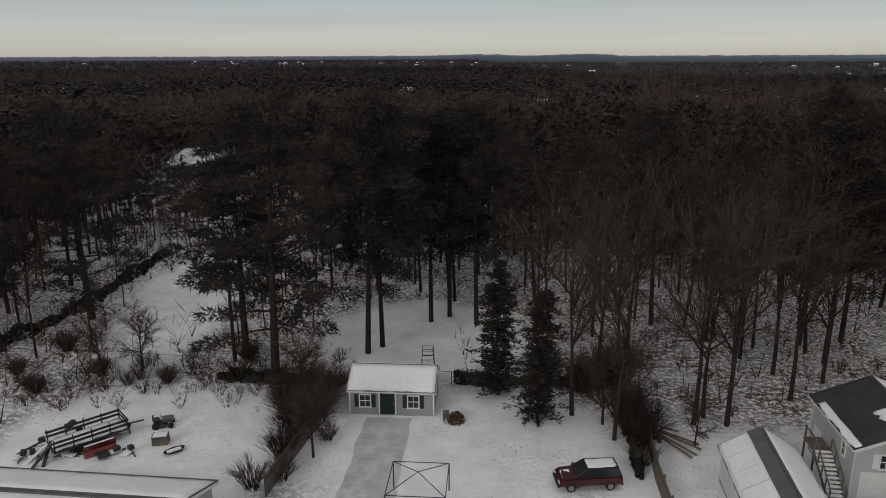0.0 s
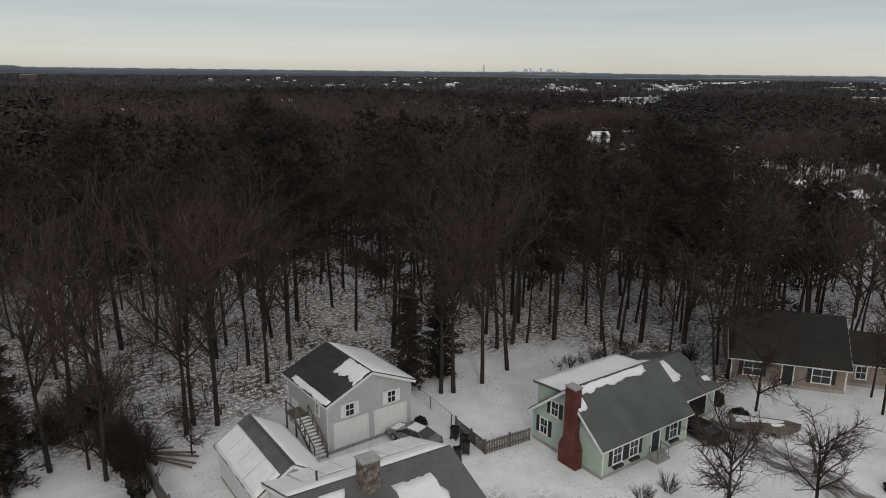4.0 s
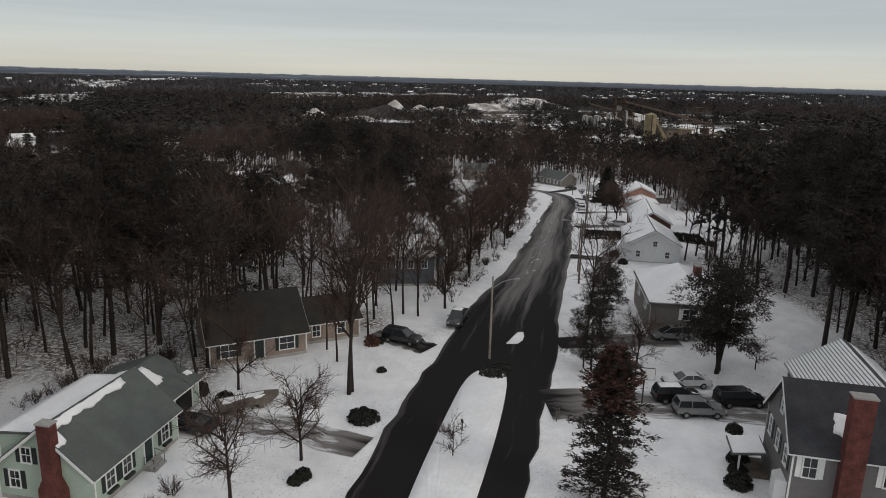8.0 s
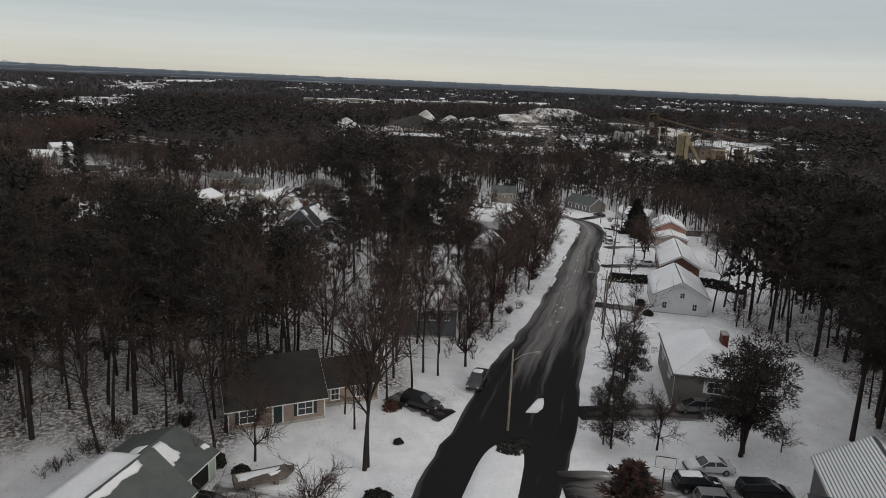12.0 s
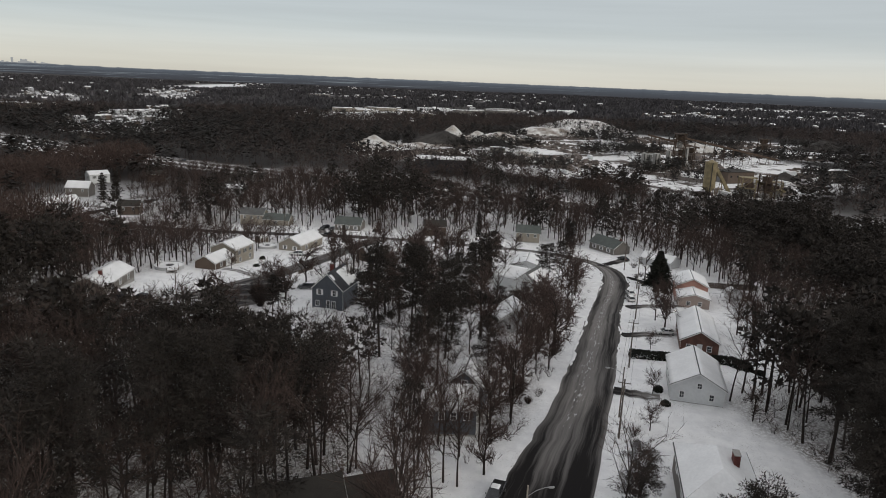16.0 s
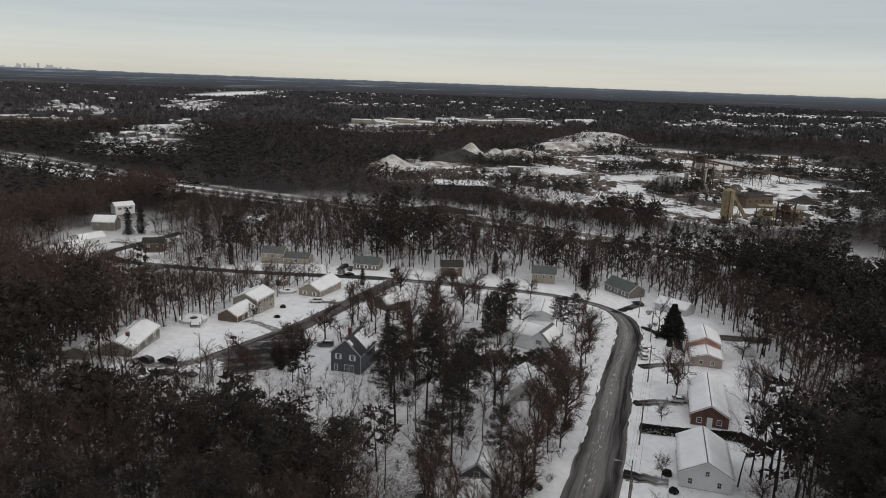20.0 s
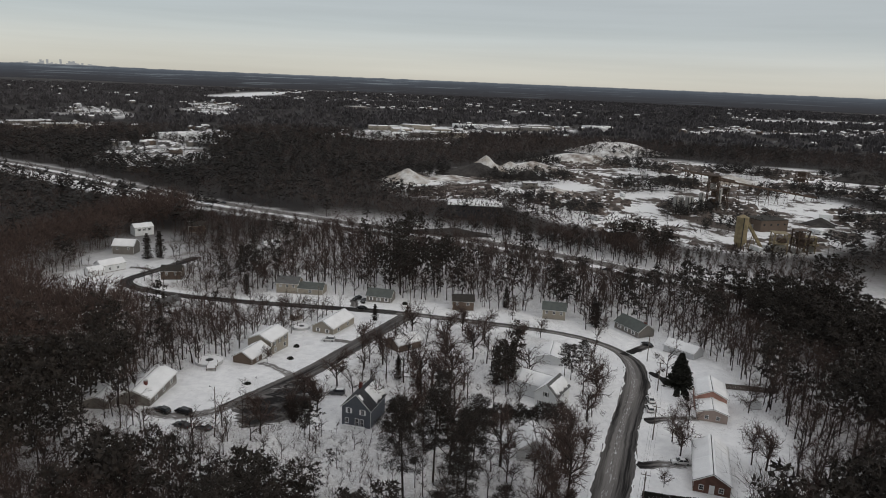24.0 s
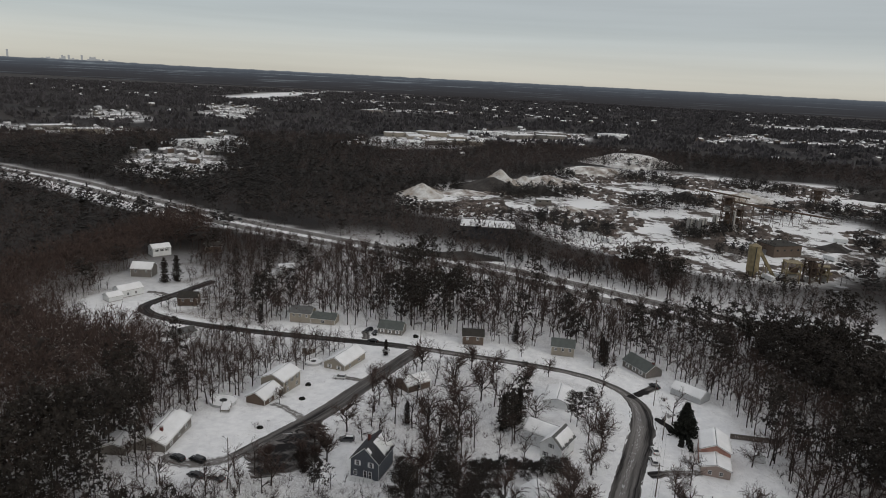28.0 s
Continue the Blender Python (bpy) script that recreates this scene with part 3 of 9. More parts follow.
def offset(pts, d):
    p = resample(pts, 4.0)
    g = np.gradient(p, axis=0)
    g /= np.hypot(g[:, 0], g[:, 1])[:, None]
    return [tuple(v) for v in np.c_[p[:, 0] - g[:, 1] * d, p[:, 1] + g[:, 0] * d]]


def slush_main(x, y, v):
    edge = 0.35 * max(0, abs(v - 0.5) * 2 - 0.86) / 0.14
    far_part = 0.17 * float(sstep(66, 130, x))
    track = 0.23 * math.exp(-((v - 0.40) / 0.17) ** 2) - 0.12 * math.exp(-((v - 0.82) / 0.12) ** 2) - 0.10 * math.exp(-((v - 0.06) / 0.08) ** 2)
    return edge * 0.5 + far_part + track * float(sstep(70, 110, x)) - 0.10 * float(sstep(100, 70, x)) - 0.04


ribbon("road", ROAD_LEFT, ROAD_RIGHT, 0.06, slush_main, "dark wet asphalt road with streaks of slush", across=13, ragged=0.2)
ribbon("road_street", offset(STREET, 3.0), offset(STREET, -3.0), 0.075, lambda x, y, v: 0.02, "dark ploughed asphalt street between snowy yards")
ribbon("road_side", offset(SIDE_ROAD, 3.6), offset(SIDE_ROAD, -3.6), 0.07, lambda x, y, v: 0.10 + 0.25 * max(0, abs(v - 0.5) * 2 - 0.55), "asphalt side road with slushy wheel tracks")
ribbon("highway_near", offset(HIGHWAY, -3.0), offset(HIGHWAY, -13.0), 0.12, lambda x, y, v: 0.24 if 0.25 < v < 0.75 else 0.34, "snow-dusted highway carriageway")
ribbon("highway_far", offset(HIGHWAY, 13.0), offset(HIGHWAY, 3.0), 0.12, lambda x, y, v: 0.24 if 0.25 < v < 0.75 else 0.34, "snow-dusted highway carriageway")


# ---- building blocks ----
def part(name, me, mat, parent, label="", at=None):
    """Links a mesh (or bmesh) as one object under a thing or a part."""
    if isinstance(me, bmesh.types.BMesh):
        data = bpy.data.meshes.new(name)
        me.to_mesh(data)
        me.free()
        me = data
    if mat is not None and not me.materials:
        me.materials.append(mat)
    ob = new(name, me)
    ob.parent = parent
    if at is not None:
        ob.matrix_basis = at
    if label:
        tagged(ob, label)
    return ob


def thing(name, m, label, category, group=""):
    ob = new(name)
    ob.matrix_basis = m
    ob.empty_display_size = 0.3
    return tagged(ob, label, category, group)


def add_box(bm, x, y, z, sx, sy, sz, m=None, bevel=0.0):
    """A box with its middle at x, y and its underside at z."""
    mat = Matrix.Translation((x, y, z + sz / 2)) @ Matrix.Diagonal((sx, sy, sz, 1))
    r = bmesh.ops.create_cube(bm, size=1.0, matrix=(m @ mat) if m else mat)
    if bevel:
        es = list({e for v in r["verts"] for e in v.link_edges})
        bmesh.ops.bevel(bm, geom=es, offset=bevel, segments=1, affect="EDGES")
    return bm


def box(x, y, z, sx, sy, sz, m=None, bevel=0.0):
    return add_box(bmesh.new(), x, y, z, sx, sy, sz, m, bevel)


def add_tube(bm, p0, p1, r0, r1=None, n=8):
    p0, p1 = Vector(p0), Vector(p1)
    d = p1 - p0
    m = Matrix.Translation((p0 + p1) / 2) @ d.to_track_quat("Z", "Y").to_matrix().to_4x4()
    bmesh.ops.create_cone(bm, cap_ends=True, segments=n, radius1=r0, radius2=r1 if r1 is not None else r0, depth=d.length, matrix=m)
    return bm


def tube(p0, p1, r0, r1=None, n=8):
    return add_tube(bmesh.new(), p0, p1, r0, r1, n)


def solid(points, depth_dir):
    """A prism: a flat outline pushed along depth_dir."""
    bm = bmesh.new()
    a = [bm.verts.new(p) for p in points]
    b = [bm.verts.new(Vector(p) + Vector(depth_dir)) for p in points]
    bm.faces.new(a)
    bm.faces.new(b[::-1])
    k = len(a)
    for i in range(k):
        bm.faces.new((a[i], b[i], b[(i + 1) % k], a[(i + 1) % k]))
    bmesh.ops.recalc_face_normals(bm, faces=bm.faces)
    return bm


# ---- houses ----
def snow_sheet(u0, u1, v0, v1, frame_m, thick, rng, ragged=0.25, n=22):
    """A slab of snow on a slope given by frame_m (u along the eave, v up the slope) with ragged edges."""
    bm = bmesh.new()
    top, low = [], []
    k = 6
    ph = rng.uniform(0, 6, 6)

    def wob(s, j):
        return ragged * (0.6 * math.sin(s * 2.1 + ph[j]) + 0.4 * math.sin(s * 5.3 + ph[j + 1]) + 0.25 * math.sin(s * 11 + ph[j + 2]))

    grid = []
    for i in range(n + 1):
        u = u0 + (u1 - u0) * i / n
        a, b = v0 + wob(u, 0), v1 + (wob(u, 2) if ragged else 0) * 0.3
        b = max(a + 0.1, min(b, max(v1, v0)))
        a = max(a, min(v0, v1)) if ragged == 0 else a
        grid.append([(u + (0.5 * wob(a + (b - a) * j / k, 3) if i in (0, n) else 0), a + (b - a) * j / k) for j in range(k + 1)])
    T = [[bm.verts.new(frame_m @ Vector((u, v, thick * (1 + 0.3 * math.sin(u * 1.7 + v * 2)) if 0 < i < n and 0 < j < k else thick * 0.25))) for j, (u, v) in enumerate(r)] for i, r in enumerate(grid)]
    for i in range(n):
        for j in range(k):
            bm.faces.new((T[i][j], T[i + 1][j], T[i + 1][j + 1], T[i][j + 1]))
    bd = [e for e in bm.edges if e.is_boundary]
    ext = bmesh.ops.extrude_edge_only(bm, edges=bd)
    down = frame_m.to_3x3() @ Vector((0, 0, -thick * 0.25 + 0.004))
    bmesh.ops.translate(bm, vec=down, verts=[g for g in ext["geom"] if isinstance(g, bmesh.types.BMVert)])
    bmesh.ops.recalc_face_normals(bm, faces=bm.faces)
    for f in bm.faces:
        f.smooth = True
    return bm


WINDOW_CACHE = {}


def window(parent, m, w, h, shutters=None, trim=None, box_below=False):
    """A sash window whose middle lies at the origin of m, facing its -y."""
    trim = trim or M_white
    key = (round(w, 2), round(h, 2), trim.name)
    if key not in WINDOW_CACHE:
        bm = bmesh.new()
        for sx in (-1, 1):
            add_box(bm, sx * (w / 2 + 0.04), -0.03, -h / 2 - 0.08, 0.10, 0.10, h + 0.16)
        add_box(bm, 0, -0.035, h / 2, w, 0.11, 0.10)
        add_box(bm, 0, -0.045, -h / 2 - 0.08, w + 0.2, 0.14, 0.08)
        rail, bar = bpy.data.meshes.new("meeting_rail"), bpy.data.meshes.new("glazing_bar")
        box(0, -0.012, -0.03, w, 0.05, 0.06).to_mesh(rail)
        box(0, -0.008, -h / 2, 0.035, 0.04, h).to_mesh(bar)
        for me in (rail, bar):
            me.materials.append(trim)
        fr = bpy.data.meshes.new("window_frame")
        bm.to_mesh(fr)
        fr.materials.append(trim)
        pn = bpy.data.meshes.new("pane")
        box(0, -0.004, -h / 2, w, 0.02, h).to_mesh(pn)
        pn.materials.append(M_glass)
        sh = bpy.data.meshes.new("shutter")
        sb = box(0, -0.03, -h / 2 - 0.05, 0.36, 0.05, h + 0.1)
        front = [f for f in sb.faces if f.normal.y < -0.5]
        bmesh.ops.inset_region(sb, faces=front, thickness=0.05, depth=-0.015)
        sb.to_mesh(sh)
        sh.materials.append(M_shutter)
        WINDOW_CACHE[key] = (fr, pn, sh, rail, bar)
    fr, pn, sh, rail, bar = WINDOW_CACHE[key]
    win = part("window", fr, None, parent, at=m)
    part("pane", pn, None, win)
    part("meeting_rail", rail, None, win)
    part("glazing_bar", bar, None, win)
    if shutters:
        for sx in (-1, 1):
            s = part("shutter", sh, None, win, at=Matrix.Translation((sx * (w / 2 + 0.29), 0, 0)))
            if not isinstance(shutters, (bool, str)):
                s.material_slots[0].link = "OBJECT"
                s.material_slots[0].material = shutters
    if box_below:
        part("window_box", box(0, -0.18, -h / 2 - 0.34, w + 0.1, 0.28, 0.22, bevel=0.02), M_shutter, win)
    return win


def house(name, x, y, turn, L, W, H, rise, wall, roofs, label, windows=(), snow=(), doors=(), chimney=None, over=0.35, base=0.35, gable_windows=True, trim=None, hip=0.0,
          category="house", parent=None, seed=1, back=True):
    """A gabled house: ridge along its own x, front wall towards its -y. windows: (side, place along the wall, height of middle, w, h, shutters);
    snow: (slope, u0, u1, v0, v1, ragged) with v from 0 at the eave to 1 at the ridge; chimney: (x, y, w, d, foot, top, material)."""
    rng = np.random.RandomState(seed)
    z0 = gz(x, y)
    m = pose(x, y, z0, 0, 0, turn)
    if parent is None:
        h = thing(name, m, label, category)
        inner = Matrix.Identity(4)
        owner = h
    else:
        h, owner = parent, parent
        inner = parent.matrix_basis.inverted() @ m
    part("foundation", box(0, 0, -0.8, L - 0.06, W - 0.06, 0.8 + base, inner), M_conc, owner)
    # walls of the ground outline with thickness, gables up to the roof
    th = 0.18
    for sy, nm in ((-1, "wall_front"), (1, "wall_back")):
        part("wall", box(0, sy * (W / 2 - th / 2), base, L, th, H - base, inner), wall, owner)
    slope_run = W / 2
    for sx in (-1, 1):
        if hip:
            part("wall", box(sx * (L / 2 - th / 2), 0, base, th, W - 2 * th, H - base, inner), wall, owner)
        else:
            o = sx * L / 2 - (th if sx > 0 else 0)
            pts = [(o, -W / 2 + th, base), (o, W / 2 - th, base), (o, W / 2 - th, H), (o, W / 2 - th - 0.01, H + 0.02), (o, 0, H + rise - 0.05), (o, -W / 2 + th + 0.01, H + 0.02), (o, -W / 2 + th, H)]
            bm = solid(pts, (th, 0, 0))
            bm.transform(inner)
            part("gable_wall", bm, wall, owner)
    ang = math.atan2(rise, slope_run)
    sl = math.hypot(rise, slope_run) + over
    t = 0.16
    for k, sy in enumerate((-1, 1) if back else (-1,)):
        if hip:
            e, r2 = L / 2 + over, L / 2 - hip
            zz = H - over * math.tan(ang)
            bm = bmesh.new()
            pts = [(-e, sy * (W / 2 + over), zz), (e, sy * (W / 2 + over), zz), (r2, 0, H + rise), (-r2, 0, H + rise)]
            bm = solid([(p[0], p[1], p[2] + 0.02) for p in pts], (0, 0, t))
            bm.transform(inner)
            sp = part("roof", bm, roofs[k], owner)
        else:
            fm = inner @ pose(0, sy * (W / 2 + over * math.cos(ang)), H - over * math.sin(ang), 0, 0, 0 if sy < 0 else 180) @ pose(0, 0, 0, math.degrees(ang), 0, 0)
            bm = box(0, sl / 2, 0.0, L + 2 * over, sl, t, fm)
            sp = part("roof", bm, roofs[k], owner)
        fm = inner @ pose(0, sy * (W / 2 + over * math.cos(ang)), H - over * math.sin(ang) + (0.06 if hip else 0), 0, 0, 0 if sy < 0 else 180) @ pose(0, 0, 0, math.degrees(ang), 0, 0)
        if hip and any(q[0] == k for q in snow):
            part("roof_snow", solid([(inner @ Vector((p[0] * 0.975, p[1] * 0.975, p[2] + 0.03 + t))) for p in pts], (0, 0, 0.09)), M_snow, sp, "layer of snow on the roof")
        for (s, u0, u1, v0, v1, rag) in snow:
            if s == k and not hip:
                e = L / 2 + over - 0.05
                bm = snow_sheet(u0 * e, u1 * e, v0 * sl + 0.04, v1 * sl - 0.02, fm @ Matrix.Translation((0, 0, t)), 0.09, rng, rag)
                part("roof_snow", bm, M_snow, sp, "layer of snow on the roof")
    if hip:
        for sx in (-1, 1):
            zz = H - over * math.tan(ang)
            pts = [(sx * (L / 2 + over), -(W / 2 + over), zz), (sx * (L / 2 + over), W / 2 + over, zz), (sx * (L / 2 - hip), 0, H + rise)]
            bm = solid([(p[0], p[1], p[2] + 0.024) for p in pts], (0, 0, t))
            bm.transform(inner)
            sp = part("roof", bm, roofs[0], owner)
            part("roof_snow", solid([(inner @ Vector((p[0] * 0.985, p[1] * 0.97, p[2] + 0.03 + t))) for p in pts], (0, 0, 0.09)), M_snow, sp, "layer of snow on the roof")
    tr = trim or M_white
    if not hip:
        for sx in (-1, 1):
            for sy in (-1, 1) if back else (-1,):
                bm = bmesh.new()
                a, b = Vector((sx * (L / 2 + over + 0.02), sy * (W / 2 + over * math.cos(ang)), H - over * math.sin(ang) - 0.04)), Vector((sx * (L / 2 + over + 0.02), 0, H + rise - 0.02))
                d = b - a
                mm = Matrix.Translation((a + b) / 2) @ Matrix(((1, 0, 0, 0), (0, d.y / d.length, -d.z / d.length, 0), (0, d.z / d.length, d.y / d.length, 0), (0, 0, 0, 1)))
                bmesh.ops.create_cube(bm, size=1, matrix=inner @ mm @ Matrix.Diagonal((0.05, d.length, 0.2, 1)))
                part("bargeboard", bm, tr, owner)
    for sx in (-1, 1):
        for sy in (-1, 1):
            part("corner_board", box(sx * (L / 2 - 0.045), sy * (W / 2 + 0.012), base, 0.13, 0.03, H - base, inner), tr, owner)
    for sy in (-1, 1) if back else (-1,):
        part("gutter", box(0, sy * (W / 2 + over * math.cos(ang) + 0.05), H - over * math.sin(ang) - 0.04, L + 2 * over, 0.09, 0.1, inner), tr, owner)
    face = {"F": (0, -W / 2, 0), "B": (0, W / 2, 180), "L": (-L / 2, 0, -90), "R": (L / 2, 0, 90)}
    for side, u, z, w, hh, sh in windows:
        fx, fy, r = face[side]
        window(owner, inner @ pose(fx, fy, 0, 0, 0, r) @ pose(u, -0.0, z), w, hh, sh, tr, box_below=(sh == "box"))
    for side, u, w, hh, mat in doors:
        fx, fy, r = face[side]
        dm = inner @ pose(fx, fy, 0, 0, 0, r) @ pose(u, 0, base)
        d = part("door", box(0, -0.02, 0, w, 0.06, hh, bevel=0.01), mat, owner, at=dm)
        bm = bmesh.new()
        for sx in (-1, 1):
            add_box(bm, sx * (w / 2 + 0.06), -0.03, 0, 0.12, 0.1, hh + 0.12)
        add_box(bm, 0, -0.03, hh, w, 0.1, 0.12)
        part("door_frame", bm, tr, d)
        if w > 2:
            for i in range(4):
                part("door_panel", box(0, -0.06, 0.08 + i * hh / 4, w - 0.15, 0.03, hh / 4 - 0.09), mat, d)
        else:
            part("door_handle", box(w / 2 - 0.12, -0.1, 0.95, 0.04, 0.08, 0.14, bevel=0.01), M_metal, d)
    if chimney:
        cx, cy, cw, cd, foot, top, cm = chimney
        part("chimney", box(cx, cy, foot, cw, cd, top - foot, inner, bevel=0.02), cm, owner)
        c = part("chimney_cap", box(cx, cy, top, cw + 0.12, cd + 0.12, 0.14, inner, bevel=0.02), M_conc, owner)
    return h


FULL = [(0, -1, 1, 0, 1, 0.04), (1, -1, 1, 0, 1, 0.04)]
W1 = (0.95, 1.35)

# green cape house with rear dormer and garage wing
green = house("green_house", 46.6, 27.5, -9, 10.3, 7.7, 2.75, 3.15, M_green, (M_rgreen, M_rgreen), "pale green cape house with grey shingle roof and red brick chimney",
              windows=[("F", -3.5, 1.65, 0.95, 1.35, "box"), ("F", -1.6, 1.65, 0.95, 1.35, "box"), ("F", 3.3, 1.65, 0.95, 1.35, "box"), ("L", -1.35, 3.72, 0.75, 1.15, True),
                       ("L", -2.5, 1.7, 0.8, 1.3, True), ("R", 0.0, 4.0, 0.8, 1.2, None)],
              snow=[(0, -1.0, 0.62, 0.86, 1.0, 0.18), (0, -1.0, -0.83, 0.62, 1.0, 0.15)], doors=[("F", 1.0, 0.95, 2.05, M_door)], chimney=(-5.55, -0.9, 0.75, 1.05, -0.3, 6.6, M_brick), seed=4)
part("dormer_wall", box(0.0, 1.50, 2.9, 9.7, 4.4, 2.2), M_green, green)
dormer = part("dormer_roof", box(0, 1.9, 0, 10.1, 4.5, 0.16, pose(0, 0, 5.36, -5.5, 0, 0)), M_rgreen, green)
part("roof_snow", snow_sheet(-5.0, 5.0, -0.3, 4.1, pose(0, 0, 5.54, -5.5, 0, 0), 0.1, np.random.RandomState(2), 0.04), M_snow, dormer, "layer of snow on the dormer roof")
part("chimney_shoulder", solid([(-5.9, -1.85, -0.3), (-5.9, 0.05, -0.3), (-5.9, 0.05, 1.6), (-5.9, -0.35, 2.4), (-5.9, -1.45, 2.4), (-5.9, -1.85, 1.6)], (0.72, 0, 0)), M_brick, green)
bm = bmesh.new()
for i in range(3):
    add_box(bm, 1.0, -4.05 - 0.33 * (2 - i) / 1.0, 0.0, 1.6, 0.36 if i < 2 else 0.7, 0.16 * (i + 1))
part("steps", bm, M_conc, green)
for sx in (0.3, 1.7):
    bm = bmesh.new()
    for yy in (-3.95, -4.75):
        add_tube(bm, (sx, yy, 0.1), (sx, yy, 1.15 if yy > -4.5 else 0.95), 0.025, n=6)
    add_tube(bm, (sx, -3.95, 1.15), (sx, -4.75, 0.95), 0.025, n=6)
    part("handrail", bm, M_dmetal, green)
gu, gn = Vector((math.cos(radians(-9)), math.sin(radians(-9)), 0)), Vector((-math.sin(radians(-9)), math.cos(radians(-9)), 0))
# open garage drawn as a near-black door panel, its inside shade painted on
house("garage_wing", 46.6 + gu.x * 8.35 + gn.x * 2.2, 27.5 + gu.y * 8.35 + gn.y * 2.2, -9, 6.4, 8.6, 2.6, 1.7, M_green, (M_rgreen, M_rgreen), "", over=0.3,
      windows=[("R", 0.5, 1.6, 0.8, 1.2, None)], snow=[(0, -0.92, 0.2, 0.42, 0.95, 0.3), (0, 0.75, 0.95, 0.2, 0.34, 0.1), (1, 0.1, 1, 0.72, 1, 0.2)], doors=[("F", 0.6, 2.6, 2.1, M_dark)], parent=green, seed=7)

# grey garage with an outside stair
gar = house("garage_house", 32.35, 44.65, 83, 7.3, 8.0, 4.45, 1.75, M_lgrey, (M_rgrey, M_rdark), "pale grey two-storey garage with charcoal roof and outside stair",
            windows=[("L", -2.0, 3.45, 0.75, 1.0, M_white), ("L", 2.0, 3.45, 0.75, 1.0, M_white), ("B", 2.0, 3.4, 0.5, 1.0, None)], snow=[(0, -1, 1, 0, 1, 0.03), (1, 0.15, 1.0, 0.62, 1.0, 0.3), (1, -0.6, 1.0, 0.0, 0.14, 0.1)],
            doors=[("L", -1.9, 3.0, 2.15, M_white), ("L", 1.9, 3.0, 2.15, M_white), ("B", -2.2, 0.9, 2.0, M_white)], over=0.3, category="garage", seed=9)
bm = bmesh.new()
steps_n = 12
for i in range(steps_n):
    part("stair_tread", box(-0.75 - i * 0.27, 4.75, 2.25 - i * 0.18, 0.24, 1.1, 0.07), M_snow, gar, "snowy stair tread")
for yy in (4.2, 5.3):
    part("stringer", solid([(-0.5, yy, 2.3), (-0.5, yy, 2.0), (-4.0, yy, -0.1), (-4.0, yy, 0.25)], (0, 0.05, 0)), M_wood, gar)
    bm = bmesh.new()
    for i in range(5):
        add_box(bm, -0.6 - i * 0.8, yy, 2.25 - i * 0.53, 0.08, 0.08, 1.0)
    add_tube(bm, (-0.6, yy, 3.25), (-3.85, yy, 1.1), 0.05, n=6)
    part("stair_rail", bm, M_wood, gar)
part("landing", box(0.3, 4.75, 2.2, 1.9, 1.3, 0.12), M_wood, gar)
for px in (-0.6, 1.2):
    part("landing_post", box(px, 5.3, 0, 0.12, 0.12, 3.3), M_wood, gar)
part("landing_rail", box(0.3, 5.35, 3.2, 1.9, 0.07, 0.1), M_wood, gar)

# near house with solar panels and stone chimney, and its low wing
near = house("near_house", 24.0, 30.7, -12, 10.8, 10.4, 3.3, 1.9, M_whites, (M_rgrey, M_rgrey), "white house with grey shingle roof, snowy solar panels and fieldstone chimney",
             snow=[(1, -1, 1, 0, 1, 0.04), (0, -0.9, -0.45, 0.55, 0.9, 0.4), (0, 0.1, 0.6, 0.1, 0.75, 0.5)], chimney=(-0.9, -1.0, 1.2, 1.0, 3.0, 6.9, M_stone), seed=3,
             windows=[("F", -3, 1.7, 1, 1.3, True), ("F", 3, 1.7, 1, 1.3, True), ("R", 0, 1.7, 1, 1.3, None)], doors=[("F", 0, 0.95, 2.05, M_door)])
ang_n = math.degrees(math.atan2(1.9, 5.2))
for i in range(6):
    for j in range(2):
        fm = pose(0, 5.2 + 0.35 * math.cos(radians(ang_n)), 3.3 - 0.35 * math.sin(radians(ang_n)), 0, 0, 180) @ pose(0, 0, 0, ang_n, 0, 0)
        part("solar_panel", box(-4.1 + i * 1.5, 1.6 + j * 1.75, 0.30, 1.42, 1.68, 0.06, fm, bevel=0.01), M_snow, near, "solar panel under snow")
part("vent_pipe", tube((-3.4, 1.2, 4.6), (-3.4, 1.2, 5.7), 0.07), M_dmetal, near)
wing = house("wing", 22.0, 40.2, 81, 7.9, 5.0, 2.7, 1.6, M_whites, (M_rgrey, M_rgrey), "", snow=[(0, -1, 1, 0, 0.95, 0.1), (1, -1, 1, 0, 0.72, 0.05)], over=0.25, parent=near, seed=5)
for i in range(4):
    fm = near.matrix_basis.inverted() @ pose(22.0, 40.2, 0, 0, 0, 81) @ pose(0, 2.5 + 0.2, 2.56, 0, 0, 180) @ pose(0, 0, 0, math.degrees(math.atan2(1.6, 2.5)), 0, 0)
    part("solar_panel", box(-2.9 + i * 1.9, 1.25, 0.30, 1.8, 1.9, 0.06, fm, bevel=0.01), M_snow, near, "solar panel under snow")

# long roof by the yard with the trailer
house("long_house", -23.3, 36.4, -6, 15, 8.4, 3.0, 1.5, M_lgrey, (M_rgrey, M_rgrey), "long low grey house with snow on its roof", snow=[(0, -1, 1, 0, 0.97, 0.05), (1, -1, 1, 0.08, 0.93, 0.05)], windows=[("R", 1.0, 1.6, 0.9, 1.2, None)], seed=12)

